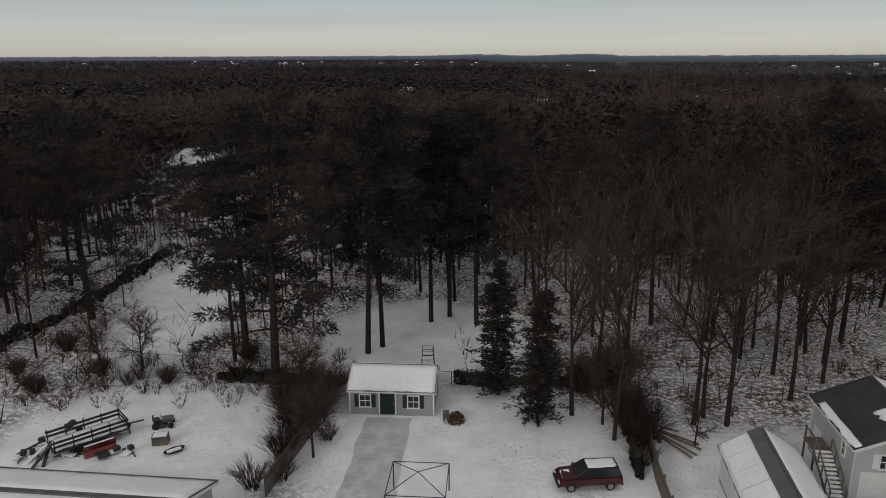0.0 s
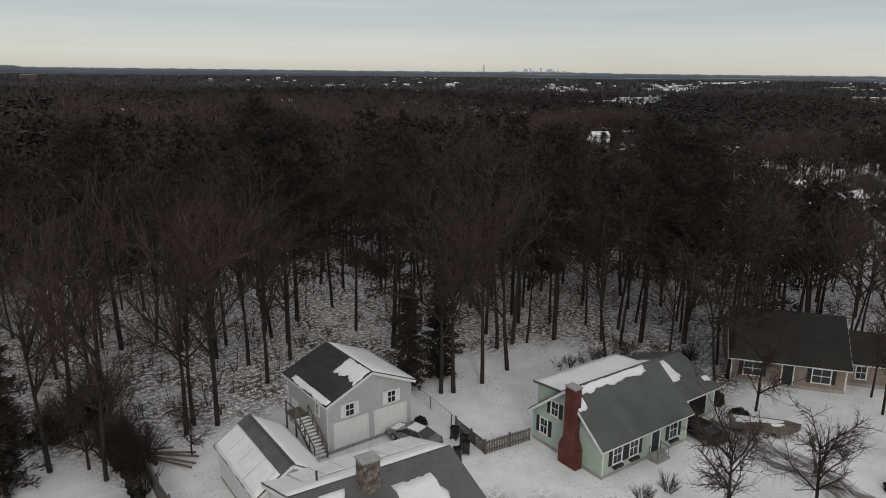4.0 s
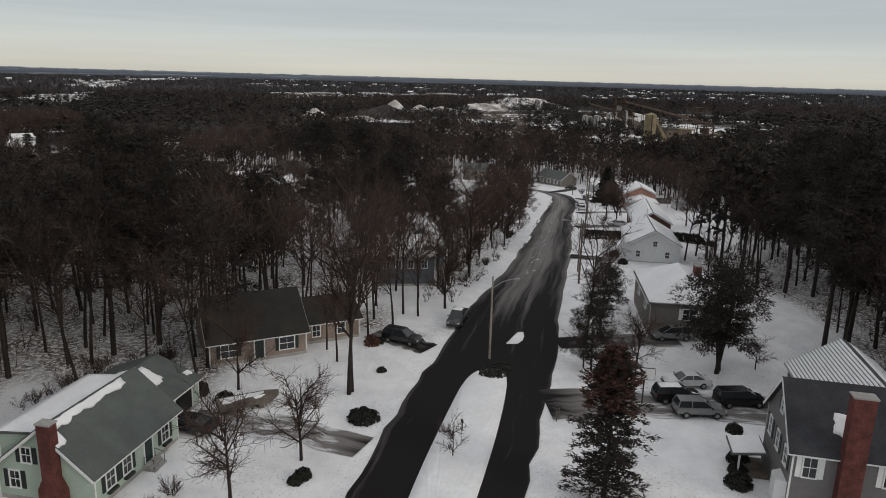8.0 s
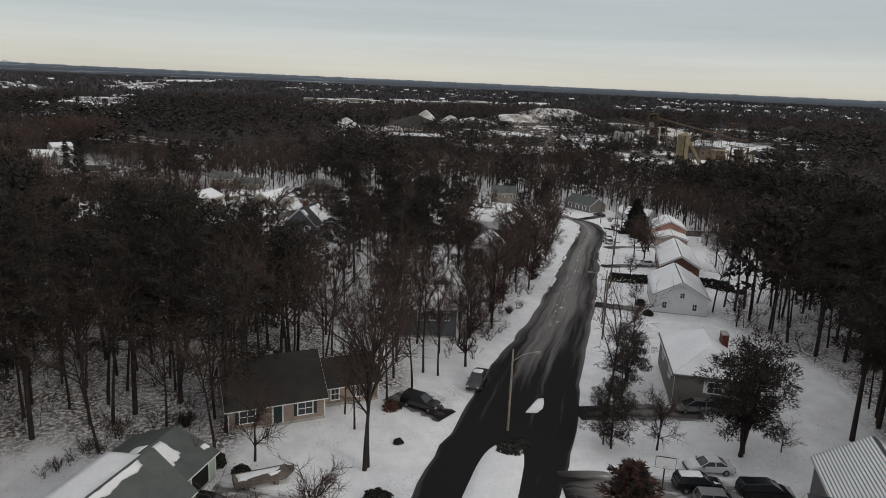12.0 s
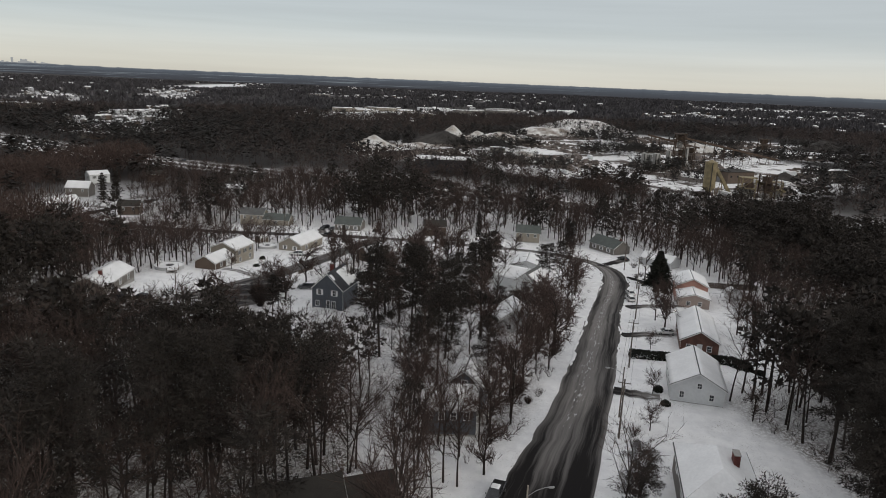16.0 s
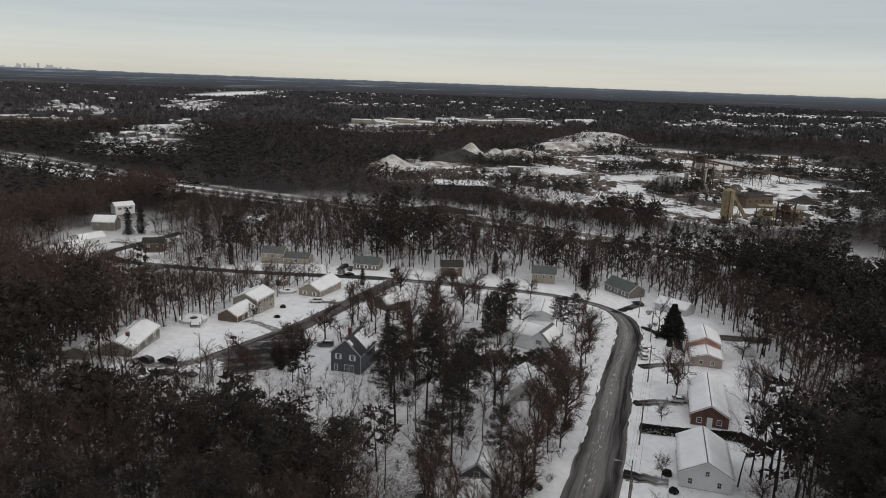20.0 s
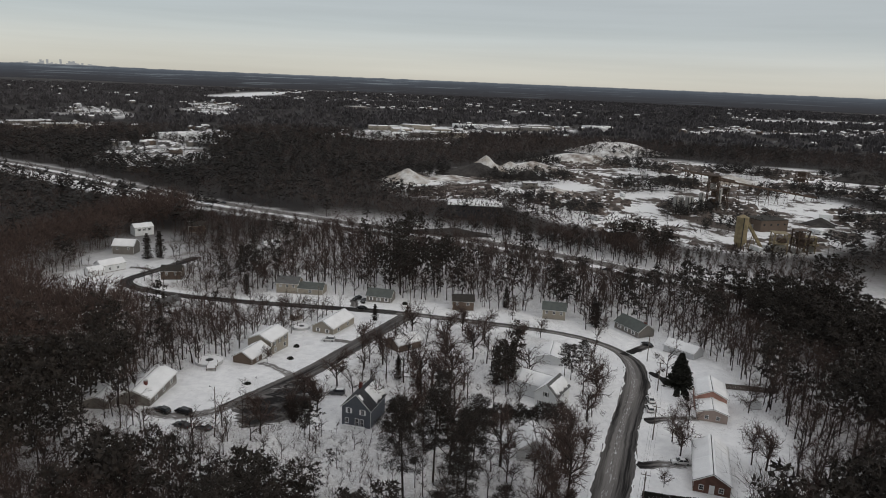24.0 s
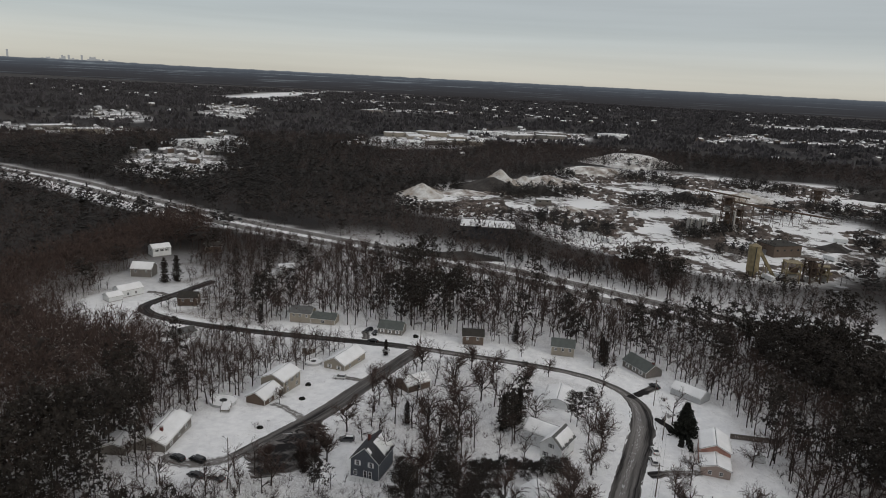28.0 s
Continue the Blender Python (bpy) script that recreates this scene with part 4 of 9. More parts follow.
# small garden shed
shed = house("garden_shed", -4.4, 56.4, -4, 7.4, 4.6, 2.3, 1.35, M_shedwall, (M_rgrey, M_rgrey), "grey garden shed with white trim and snowy roof", windows=[("F", -2.3, 1.35, 0.9, 1.1, True), ("F", 1.9, 1.35, 0.9, 1.1, True)],
             snow=FULL, doors=[("F", -0.35, 1.3, 2.0, M_door)], over=0.15, base=0.12, category="shed", seed=8)

# grey two-storey house with tall brick chimney
tall = house("grey_house", 46.9, -29.0, 79, 8.0, 7.8, 5.4, 3.7, M_grey, (M_rdark, M_rdark), "grey two-storey house with dark roof, white trim and tall brick chimney",
             windows=[("B", 2.4, 4.2, 0.9, 1.5, M_white), ("B", 2.4, 1.5, 0.9, 1.5, M_white), ("B", -2.8, 4.2, 0.9, 1.5, M_white), ("R", -2.4, 4.1, 0.8, 1.4, M_shutter), ("R", 0, 4.1, 0.8, 1.4, M_shutter), ("R", 2.4, 4.1, 0.8, 1.4, M_shutter),
                      ("R", 0, 6.9, 0.7, 1.0, M_shutter), ("R", 2.4, 1.5, 1.3, 1.5, None)], snow=[(1, -0.28, -0.08, 0.3, 0.6, 0.35)], chimney=(0.35, 4.3, 1.45, 0.9, -0.4, 10.1, M_brick), seed=6)
house("main_wing", 54.0, -35.0, -11, 14.5, 8.6, 4.5, 2.8, M_grey, (M_rgrey, M_rgrey), "", windows=[("L", -1.5, 1.6, 0.9, 1.4, M_white), ("L", 2, 1.6, 0.9, 1.4, M_white), ("L", 0, 4.6, 0.9, 1.4, M_white)],
      snow=[(1, -1, 1, i / 19, i / 19 + 0.051, 0.004) for i in range(19)] + [(0, -1, 1, 0.3, 0.9, 0.2)], parent=tall, seed=16)
pr = part("porch_roof", box(5.3, -2.4, 2.75, 2.6, 3.0, 0.14, pose(0, 0, 0, 0, 8, 0)), M_rgrey, tall)
part("roof_snow", box(5.3, -2.4, 2.9, 2.4, 2.8, 0.07, pose(0, 0, 0, 0, 8, 0)), M_snow, pr)
for yy in (-3.7, -1.1):
    part("porch_post", box(6.3, yy, 0, 0.14, 0.14, 2.1), M_white, tall)
part("porch_floor", box(5.2, -2.4, -0.2, 2.4, 2.9, 0.5), M_wood, tall)
part("bay_window", solid([(4.0, 1.6, 0.7), (4.7, 2.0, 0.7), (4.7, 3.2, 0.7), (4.0, 3.6, 0.7)], (0, 0, 1.9)), M_white, tall)

# tan brick house among trees, and its lower wing
tan = house("tan_house", 72.3, 23.3, -61, 10.4, 9.4, 2.7, 3.6, M_tan, (M_rbrown, M_rbrown), "tan brick ranch house with dark brown roof", windows=[("F", -3.2, 1.6, 1.6, 1.4, True), ("F", 3.0, 1.6, 1.6, 1.4, True)], doors=[("F", 0, 0.95, 2.05, M_door)], seed=21)
tu = Vector((math.cos(radians(-61)), math.sin(radians(-61)), 0))
house("wing", 72.8 + tu.x * 8.6 + 0.9, 23.3 + tu.y * 8.6 + 0.5, -61, 7.0, 7.4, 2.5, 1.9, M_tan, (M_rbrown, M_rbrown), "", windows=[("F", -1.8, 1.5, 0.9, 1.3, None), ("F", 1.2, 1.5, 0.9, 1.3, None)], snow=[(1, -1, 1, 0.1, 0.9, 0.3)], parent=tan, seed=22)

house("dark_blue_house", 101.5, 8.2, -82, 8.5, 7.5, 4.6, 2.4, M_blue, (M_rgrey, M_rgrey), "dark slate blue two-storey house with snowy roof between trees", windows=[("F", -3.0, 3.4, 0.8, 1.2, None), ("F", -1.2, 3.4, 0.8, 1.2, None), ("F", 0.6, 3.4, 0.8, 1.2, None), ("F", 2.6, 3.4, 0.8, 1.2, None), ("R", 0, 3.4, 0.9, 1.3, None)], snow=FULL, seed=23)
house("blue_house_behind", 109.5, 6.0, -4, 7.0, 6.4, 5.0, 2.6, M_blue, (M_rgrey, M_rgrey), "slate blue house with white window trim", windows=[("L", 0, 5.2, 0.9, 1.3, None), ("L", 1.6, 2.6, 0.9, 1.3, None)], snow=FULL, seed=24)
house("taupe_house", 86.3, -28.9, -6, 14, 9.2, 4.5, 2.4, M_taupe, (M_rgrey, M_rgrey), "taupe split-level house with snow-covered hip roof", windows=[("L", 0, 3.2, 1.5, 1.3, M_white), ("B", -3, 3.2, 1.2, 1.3, M_white), ("B", 3, 3.2, 1.2, 1.3, M_white)], snow=FULL, hip=4.0, chimney=(1, -2.2, 1.6, 0.8, 4, 7.4, M_brick), seed=25)
house("white_house", 125.2, -35.0, -8, 14, 9.0, 3.4, 2.5, M_whites, (M_rgrey, M_rgrey), "white house with a broad snow-covered gable roof", windows=[("L", -2.6, 1.7, 0.7, 1.1, None), ("L", 0.2, 3.6, 0.7, 0.9, None), ("L", 2.4, 1.7, 0.7, 1.1, None), ("B", 0, 1.7, 1.5, 1.2, None)], snow=FULL, seed=26)
bw = house("brick_house", 150.6, -41.7, -9, 8.5, 7.8, 3.1, 2.2, M_brown_brick, (M_rgrey, M_rgrey), "red brick house with white upper gable and snowy roof", windows=[("L", -2.2, 1.6, 0.9, 1.1, None), ("L", 2.0, 1.6, 0.9, 1.1, None)], snow=FULL, doors=[("L", 0, 0.9, 2.0, M_white)], seed=27)
house("wing", 160.0, -43.2, -9, 10, 7.8, 3.5, 2.4, M_brown_brick, (M_rgrey, M_rgrey), "", snow=FULL, windows=[("B", 0, 2, 1.2, 1.2, None)], parent=bw, seed=28)
for owner_x, owner_y, ln, wd, ht, rs in ((150.6, -41.7, 8.5, 7.8, 3.1, 2.2), (160.0, -43.2, 10, 7.8, 3.5, 2.4)):
    pm = bw.matrix_basis.inverted() @ pose(owner_x, owner_y, gz(owner_x, owner_y), 0, 0, -9) @ pose(0, -wd / 2, ht, math.degrees(math.atan2(rs, wd / 2)), 0, 0)
    for i in range(4):
        for j in range(2):
            part("solar_panel", box(-ln / 2 + 1.2 + i * (ln - 2.4) / 3, 1.3 + j * 1.8, 0.30, (ln - 2.4) / 3 - 0.12, 1.68, 0.05, pm, bevel=0.01), M_snow, bw, "solar panel under snow")
pk = house("faded_brick_house", 192.5, -50.2, -7, 7.5, 8.0, 3.0, 1.2, M_beige, (M_rgrey, M_rgrey), "faded pink brick house with buff lower block and snowy roof", snow=FULL, windows=[("L", -1.5, 1.6, 0.9, 1.0, None), ("L", 1.5, 1.6, 0.9, 1.0, None)], seed=29)
house("wing", 201.8, -51.4, -7, 11.0, 8.4, 5.2, 2.0, M_pink, (M_rgrey, M_rgrey), "", snow=FULL, windows=[("L", 0, 4.6, 0.9, 0.9, None), ("B", 0, 3.6, 1.2, 1.2, None)], parent=pk, seed=30)
house("grey_bungalow", 251.5, -52.2, 52, 12, 7.2, 2.6, 2.0, M_lgrey, (M_rgrey, M_rgrey), "grey bungalow with partly snowy roof", windows=[("F", 0, 1.5, 1.2, 1.2, None)], snow=[(1, -1, 1, 0, 1, 0.05), (0, -1, 1, 0.5, 1, 0.3)], seed=31)
house("bend_house", 272.8, -36.6, 216, 14, 8.2, 2.9, 2.6, M_taupe, (M_rgreen, M_rgreen), "grey-roofed ranch house with white trim at the bend", windows=[("F", -4, 1.6, 1.3, 1.2, M_white), ("F", 0, 1.6, 1.3, 1.2, M_white), ("F", 4, 1.6, 1.3, 1.2, M_white)], chimney=(6, 0, 0.9, 0.7, 3, 6.2, M_brick), seed=32)
house("olive_house", 282.8, -4.6, -90, 9.6, 7.6, 4.2, 2.3, M_yellow, (M_rgreen, M_rgreen), "olive-buff two-storey house with grey roof", windows=[("F", -3, 3.0, 0.9, 1.2, None), ("F", 0, 3.0, 0.9, 1.2, None), ("F", 3, 3.0, 0.9, 1.2, None)], seed=33)
house("brown_house", 283.2, 34.3, -80, 9.2, 7.4, 4.2, 2.0, M_brownw, (M_rbrown, M_rbrown), "brown two-storey house with brown roof", windows=[("F", -2.5, 3.0, 0.9, 1.2, None), ("F", 2, 3.0, 0.9, 1.2, None)], seed=34)
house("small_grey_house", 285.4, 71.3, -92, 11.2, 7.2, 2.8, 2.5, M_taupe, (M_rgreen, M_rgreen), "small ranch house with grey-green roof", windows=[("F", -3.5, 1.5, 1, 1.2, M_white), ("F", 0, 1.5, 1, 1.2, M_white), ("F", 3.5, 1.5, 1, 1.2, M_white)], seed=35)
tn = house("tan_two_storey_house", 291.2, 116.3, -86, 10.2, 7.6, 4.8, 2.2, M_yellow, (M_rgrey, M_rgrey), "tan two-storey house with grey roof and low wing", windows=[("F", -3, 3.6, 0.9, 1.2, None), ("F", 0, 3.6, 0.9, 1.2, None), ("F", 3, 3.6, 0.9, 1.2, None)], seed=36)
house("wing", 291.0, 105.2, -88, 11.5, 7.0, 2.8, 2.0, M_yellow, (M_rgreen, M_rgreen), "", windows=[("F", 0, 1.5, 1.4, 1.2, None)], parent=tn, seed=37)
house("buff_ranch_house", 243.0, 78.9, -12, 16, 9.0, 2.9, 2.5, M_yellow, (M_rgrey, M_rgrey), "buff ranch house with snow-covered roof", windows=[("L", -2, 1.6, 0.9, 1.2, M_white), ("L", 2, 1.6, 0.9, 1.2, M_white), ("F", -4, 1.6, 1.4, 1.2, None), ("F", 3, 1.6, 1.4, 1.2, None)], snow=FULL, seed=38)
yq = house("buff_two_storey_house", 211.8, 91.8, -8, 11, 9.0, 5.2, 2.0, M_yellow, (M_rgrey, M_rgrey), "buff two-storey house with snowy roof and garage wing", windows=[("F", -3.5, 3.9, 0.9, 1.2, M_shutter), ("F", 0, 3.9, 0.9, 1.2, M_shutter), ("F", 3.5, 3.9, 0.9, 1.2, M_shutter), ("F", -3, 1.5, 1.2, 1.3, None), ("F", 3, 1.5, 1.2, 1.3, None), ("L", 0, 3.9, 0.9, 1.2, None)], snow=FULL, seed=39)
house("wing", 199.8, 92.4, -8, 10.5, 7.0, 2.6, 2.0, M_brownw, (M_rgrey, M_rgrey), "", snow=FULL, doors=[("F", 2, 2.6, 2.1, M_white)], windows=[("F", -2, 1.5, 1.0, 1.2, None)], parent=yq, seed=40)
lr = house("long_ranch_house", 163.5, 106.4, 8, 17.5, 9.2, 2.8, 2.2, M_taupe, (M_rgrey, M_rgrey), "long taupe ranch house with deep snow on its roof", snow=FULL, windows=[("F", -5, 1.5, 1.2, 1.2, None), ("F", 0, 1.5, 1.2, 1.2, None), ("F", 5, 1.5, 1.2, 1.2, None), ("L", 0, 1.5, 1, 1.2, None)], chimney=(-4, -1.5, 0.8, 0.8, 3, 5.6, M_brick), seed=41)
house("wing", 155.0, 113.5, 10, 10, 7, 2.6, 1.2, M_taupe, (M_rgrey, M_rgrey), "", snow=FULL, parent=lr, seed=42)
sb = house("slate_blue_house", 163.4, 43.8, -7, 10.2, 8.0, 5.6, 3.8, M_blue, (M_rdark, M_rdark), "tall slate blue house with steep dark roof and white deck", windows=[("L", -2.0, 4.6, 0.8, 1.3, M_white), ("L", 1.8, 4.6, 0.8, 1.3, M_white), ("L", -2.6, 1.7, 0.8, 1.3, None), ("L", 0.2, 1.6, 0.8, 1.9, None), ("L", 1.6, 1.6, 0.8, 1.9, None)],
           snow=[(0, -0.2, 1, 0.1, 0.9, 0.3), (0, -1, -0.8, 0.6, 0.9, 0.2)], chimney=(0.5, 1.2, 0.8, 0.7, 6, 10.4, M_brick), seed=43)
part("deck", box(-6.3, 0.4, 0.4, 2.6, 6.0, 0.15), M_white, sb)
bm = bmesh.new()
for i in range(16):
    add_box(bm, -7.5, -2.5 + i * 0.39, 0.5, 0.06, 0.06, 0.9)
add_box(bm, -7.5, 0.4, 1.4, 0.1, 6.0, 0.06)
part("deck_rail", bm, M_white, sb)
for yy in (-2.3, 3.2):
    part("deck_post", box(-7.4, yy, -0.6, 0.14, 0.14, 1.1), M_white, sb)
part("deck_stair", solid([(-7.5, 0, 0.5), (-9.6, 0, -0.4), (-9.6, 0, -0.6), (-7.3, 0, 0.3)], (0, 1.1, 0)), M_white, sb)
wg = house("white_gabled_house", 189.5, -5.2, -22, 9.5, 6.6, 4.6, 3.0, M_whites, (M_rgrey, M_rgrey), "white cross-gabled house with snowy roofs", windows=[("L", -1.6, 1.6, 0.8, 1.2, M_grey), ("L", 1.4, 1.6, 0.8, 1.2, M_grey), ("L", 0, 4.6, 0.8, 1.2, M_grey), ("F", 0, 3.5, 0.8, 1.2, None)],
           snow=[(0, -0.8, 1, 0.15, 0.85, 0.4), (1, -1, 1, 0, 1, 0.05)], seed=44)
house("wing", 195.0, -1.2, 66, 11, 6.6, 4.4, 2.8, M_whites, (M_rgrey, M_rgrey), "", snow=FULL, windows=[("L", 0, 3.4, 0.8, 1.2, M_grey), ("B", 2, 1.6, 0.8, 1.2, M_grey)], parent=wg, seed=45)
house("low_grey_cottage", 156.0, -1.2, 8, 9.5, 8.6, 3.0, 3.0, M_lgrey, (M_rgrey, M_rgrey), "grey cottage with snow-covered gable roof behind bare trees", snow=FULL, windows=[("L", -1.8, 1.6, 1, 1.2, None), ("L", 1.8, 1.6, 1, 1.2, None)], seed=46)
house("snowy_bungalow", 231.0, -4.5, -5, 13, 9, 2.6, 1.3, M_whites, (M_rgrey, M_rgrey), "low white bungalow buried in snow", snow=FULL, windows=[("F", 0, 1.5, 1.2, 1.1, None)], seed=47)
house("hidden_house", 226.5, 47.5, -40, 10, 7.5, 3.0, 2.2, M_brownw, (M_rgrey, M_rgrey), "brown house with snowy roof between bare trees", snow=FULL, windows=[("F", 0, 1.5, 1.2, 1.1, None)], seed=48)
house("white_corner_house", 373.5, 243.5, -38, 11, 8, 5.2, 2.0, M_whites, (M_rgrey, M_rgrey), "white two-storey house with snowy roof", snow=FULL, windows=[("F", -3, 3.8, 0.9, 1.2, M_shutter), ("F", 0, 3.8, 0.9, 1.2, M_shutter), ("F", 3, 3.8, 0.9, 1.2, M_shutter), ("L", 0, 3.8, 0.9, 1.2, None)], seed=49)
house("grey_gabled_house", 331.5, 226.0, -80, 11.5, 8, 4.8, 3.0, M_taupe, (M_rgrey, M_rgrey), "grey-brown gabled house with snowy roof", snow=FULL, windows=[("F", -3, 3.4, 0.9, 1.2, None), ("F", 3, 3.4, 0.9, 1.2, None)], seed=50)
wc = house("white_cottage", 299.0, 213.0, -28, 12, 7.5, 3.6, 2.2, M_whites, (M_rgrey, M_rgrey), "white cottage with snow-covered roof", snow=FULL, windows=[("F", -2, 1.8, 0.9, 1.2, None), ("F", 2, 1.8, 0.9, 1.2, None)], seed=51)
house("wing", 289.5, 214.8, -28, 7, 6.5, 2.5, 1.8, M_whites, (M_rgrey, M_rgrey), "", snow=FULL, doors=[("L", 0, 2.6, 2.0, M_white)], parent=wc, seed=52)
house("brown_corner_house", 295.8, 177.5, -72, 9.5, 7.2, 4.4, 2.0, M_brownw, (M_rbrown, M_rbrown), "brown two-storey house among bare trees", windows=[("F", -2, 3.0, 0.9, 1.2, None), ("F", 2, 3.0, 0.9, 1.2, None)], seed=53)
house("low_grey_house", 253.5, 155.5, -32, 10, 6.5, 2.5, 1.5, M_lgrey, (M_rgrey, M_rgrey), "low grey house behind bare trees", snow=[(1, -1, 1, 0.2, 1, 0.2)], windows=[("F", 0, 1.4, 1, 1.1, None)], seed=54)
house("white_house_in_woods", 364, 156.5, -50, 9, 7, 3.2, 2.4, M_whites, (M_rgrey, M_rgrey), "white house with snowy roof deep in the woods", snow=FULL, seed=55)
house("brown_house_in_woods", 392, 218, -60, 10, 7, 4.4, 2.0, M_brownw, (M_rbrown, M_rbrown), "brown house by the highway woods", snow=[(1, -1, 1, 0, 1, 0.1)], seed=56)


house("house_beyond_field", -66.0, 184.0, 14, 14.5, 12, 3.4, 3.4, M_taupe, (M_rgrey, M_rgrey), "house with a broad snowy hip roof among the trees", snow=FULL, hip=5.0, windows=[("F", -5, 2.2, 1.2, 1.3, None), ("F", 0, 2.2, 1.2, 1.3, None), ("F", 5, 2.2, 1.2, 1.3, None)], seed=57)


# ---- trees ----
class Shape:
    """Collects triangles with a material number each."""

    def __init__(self):
        self.V, self.F, self.I = [], [], []

    def tri(self, a, b, c, i):
        k = len(self.V)
        self.V += [a, b, c]
        self.F.append((k, k + 1, k + 2))
        self.I.append(i)

    def limb(self, p0, p1, r0, r1, n, i):
        d = (p1 - p0)
        if d.length < 1e-4:
            return
        d.normalize()
        a = d.orthogonal().normalized()
        b = d.cross(a)
        k = len(self.V)
        if n == 1:
            o = (a + b * ((k % 7) - 3)).normalized()
            self.V += [p0 + o * r0, p0 - o * r0, p1]
            self.F.append((k, k + 1, k + 2))
            self.I.append(i)
            return
        tip = r1 <= 0
        for j in range(n):
            o = a * math.cos(2 * math.pi * j / n) + b * math.sin(2 * math.pi * j / n)
            self.V.append(p0 + o * r0)
            if not tip:
                self.V.append(p1 + o * r1)
        if tip:
            self.V.append(p1)
            for j in range(n):
                self.F.append((k + j, k + (j + 1) % n, k + n))
                self.I.append(i)
        else:
            for j in range(n):
                q, s = k + 2 * j, k + 2 * ((j + 1) % n)
                self.F += [(q, s, s + 1), (q, s + 1, q + 1)]
                self.I += [i, i]

    def arrays(self):
        return np.array([tuple(v) for v in self.V], np.float32), np.array(self.F, np.int32), np.array(self.I, np.int32)

    def split(self, i):
        """The triangles of one material alone."""
        V, F, I = self.arrays()
        F = F[I == i]
        used, inv = np.unique(F, return_inverse=True)
        return V[used], inv.reshape(-1, 3)


def rand_dir(rng, d, spread):
    v = Vector(rng.normal(0, 1, 3))
    v = v - d * v.dot(d)
    v.normalize()
    return (d * math.cos(spread) + v * math.sin(spread)).normalized()


def bare_tree(seed, H, r, depth=4, kids=(6, 5, 4), twig=0.03, fork=0.35, lift=0.25, thin=0.62, clear=1, blades=9, stout=0.48):
    """A leafless broad-leaved tree: 0 the trunk and limbs, 1 the twigs."""
    rng = np.random.RandomState(seed)
    s = Shape()

    def grow(p, d, length, rad, level):
        last = level >= depth - 1
        segs = (3 + clear) if level == 0 else ((3 if blades == 9 else 2) if not last else (2 if blades == 9 else 1))
        q = p.copy()
        for k in range(segs):
            d = rand_dir(rng, d, rng.uniform(0.02, 0.06) if level == 0 else rng.uniform(0.04, 0.16) * (1 + 0.6 * level))
            d = (d + Vector((0, 0, lift * (0.3 if level else 0.05)))).normalized()
            nxt = q + d * (length / segs)
            r0 = rad * (1 - 0.75 * k / segs)
            r1 = rad * (1 - 0.75 * (k + 1) / segs)
            if level >= blades:
                s.limb(q, nxt, max(r0, twig * 0.6), 0, 1, 1)
            elif last and k == segs - 1:
                s.limb(q, nxt, max(r0, twig * 0.5), 0, 3, 1)
            else:
                s.limb(q, nxt, max(r0, twig * 0.5), max(r1, twig * 0.4), (7 if blades == 9 else 5) if level == 0 else (4 if level == 1 and blades == 9 else 3), 1 if level >= 2 else 0)
            if level < depth - 1 and (k >= (clear if level == 0 else 0)):
                n = kids[min(level, len(kids) - 1)]
                n = max(1, int(round(n * (0.75 + 0.5 * rng.rand()) / (segs - (clear if level == 0 else 0)))))
                for _ in range(n):
                    at = q.lerp(nxt, rng.uniform(0.1, 1.0))
                    dd = rand_dir(rng, d, rng.uniform(fork, fork + 0.55))
                    grow(at, dd, length * thin * rng.uniform(0.6, 1.0), max(rad * stout, twig * 0.5), level + 1)
            q = nxt

    grow(Vector((0, 0, -0.15)), Vector((0, 0, 1)), H * 0.62, r, 0)
    return s


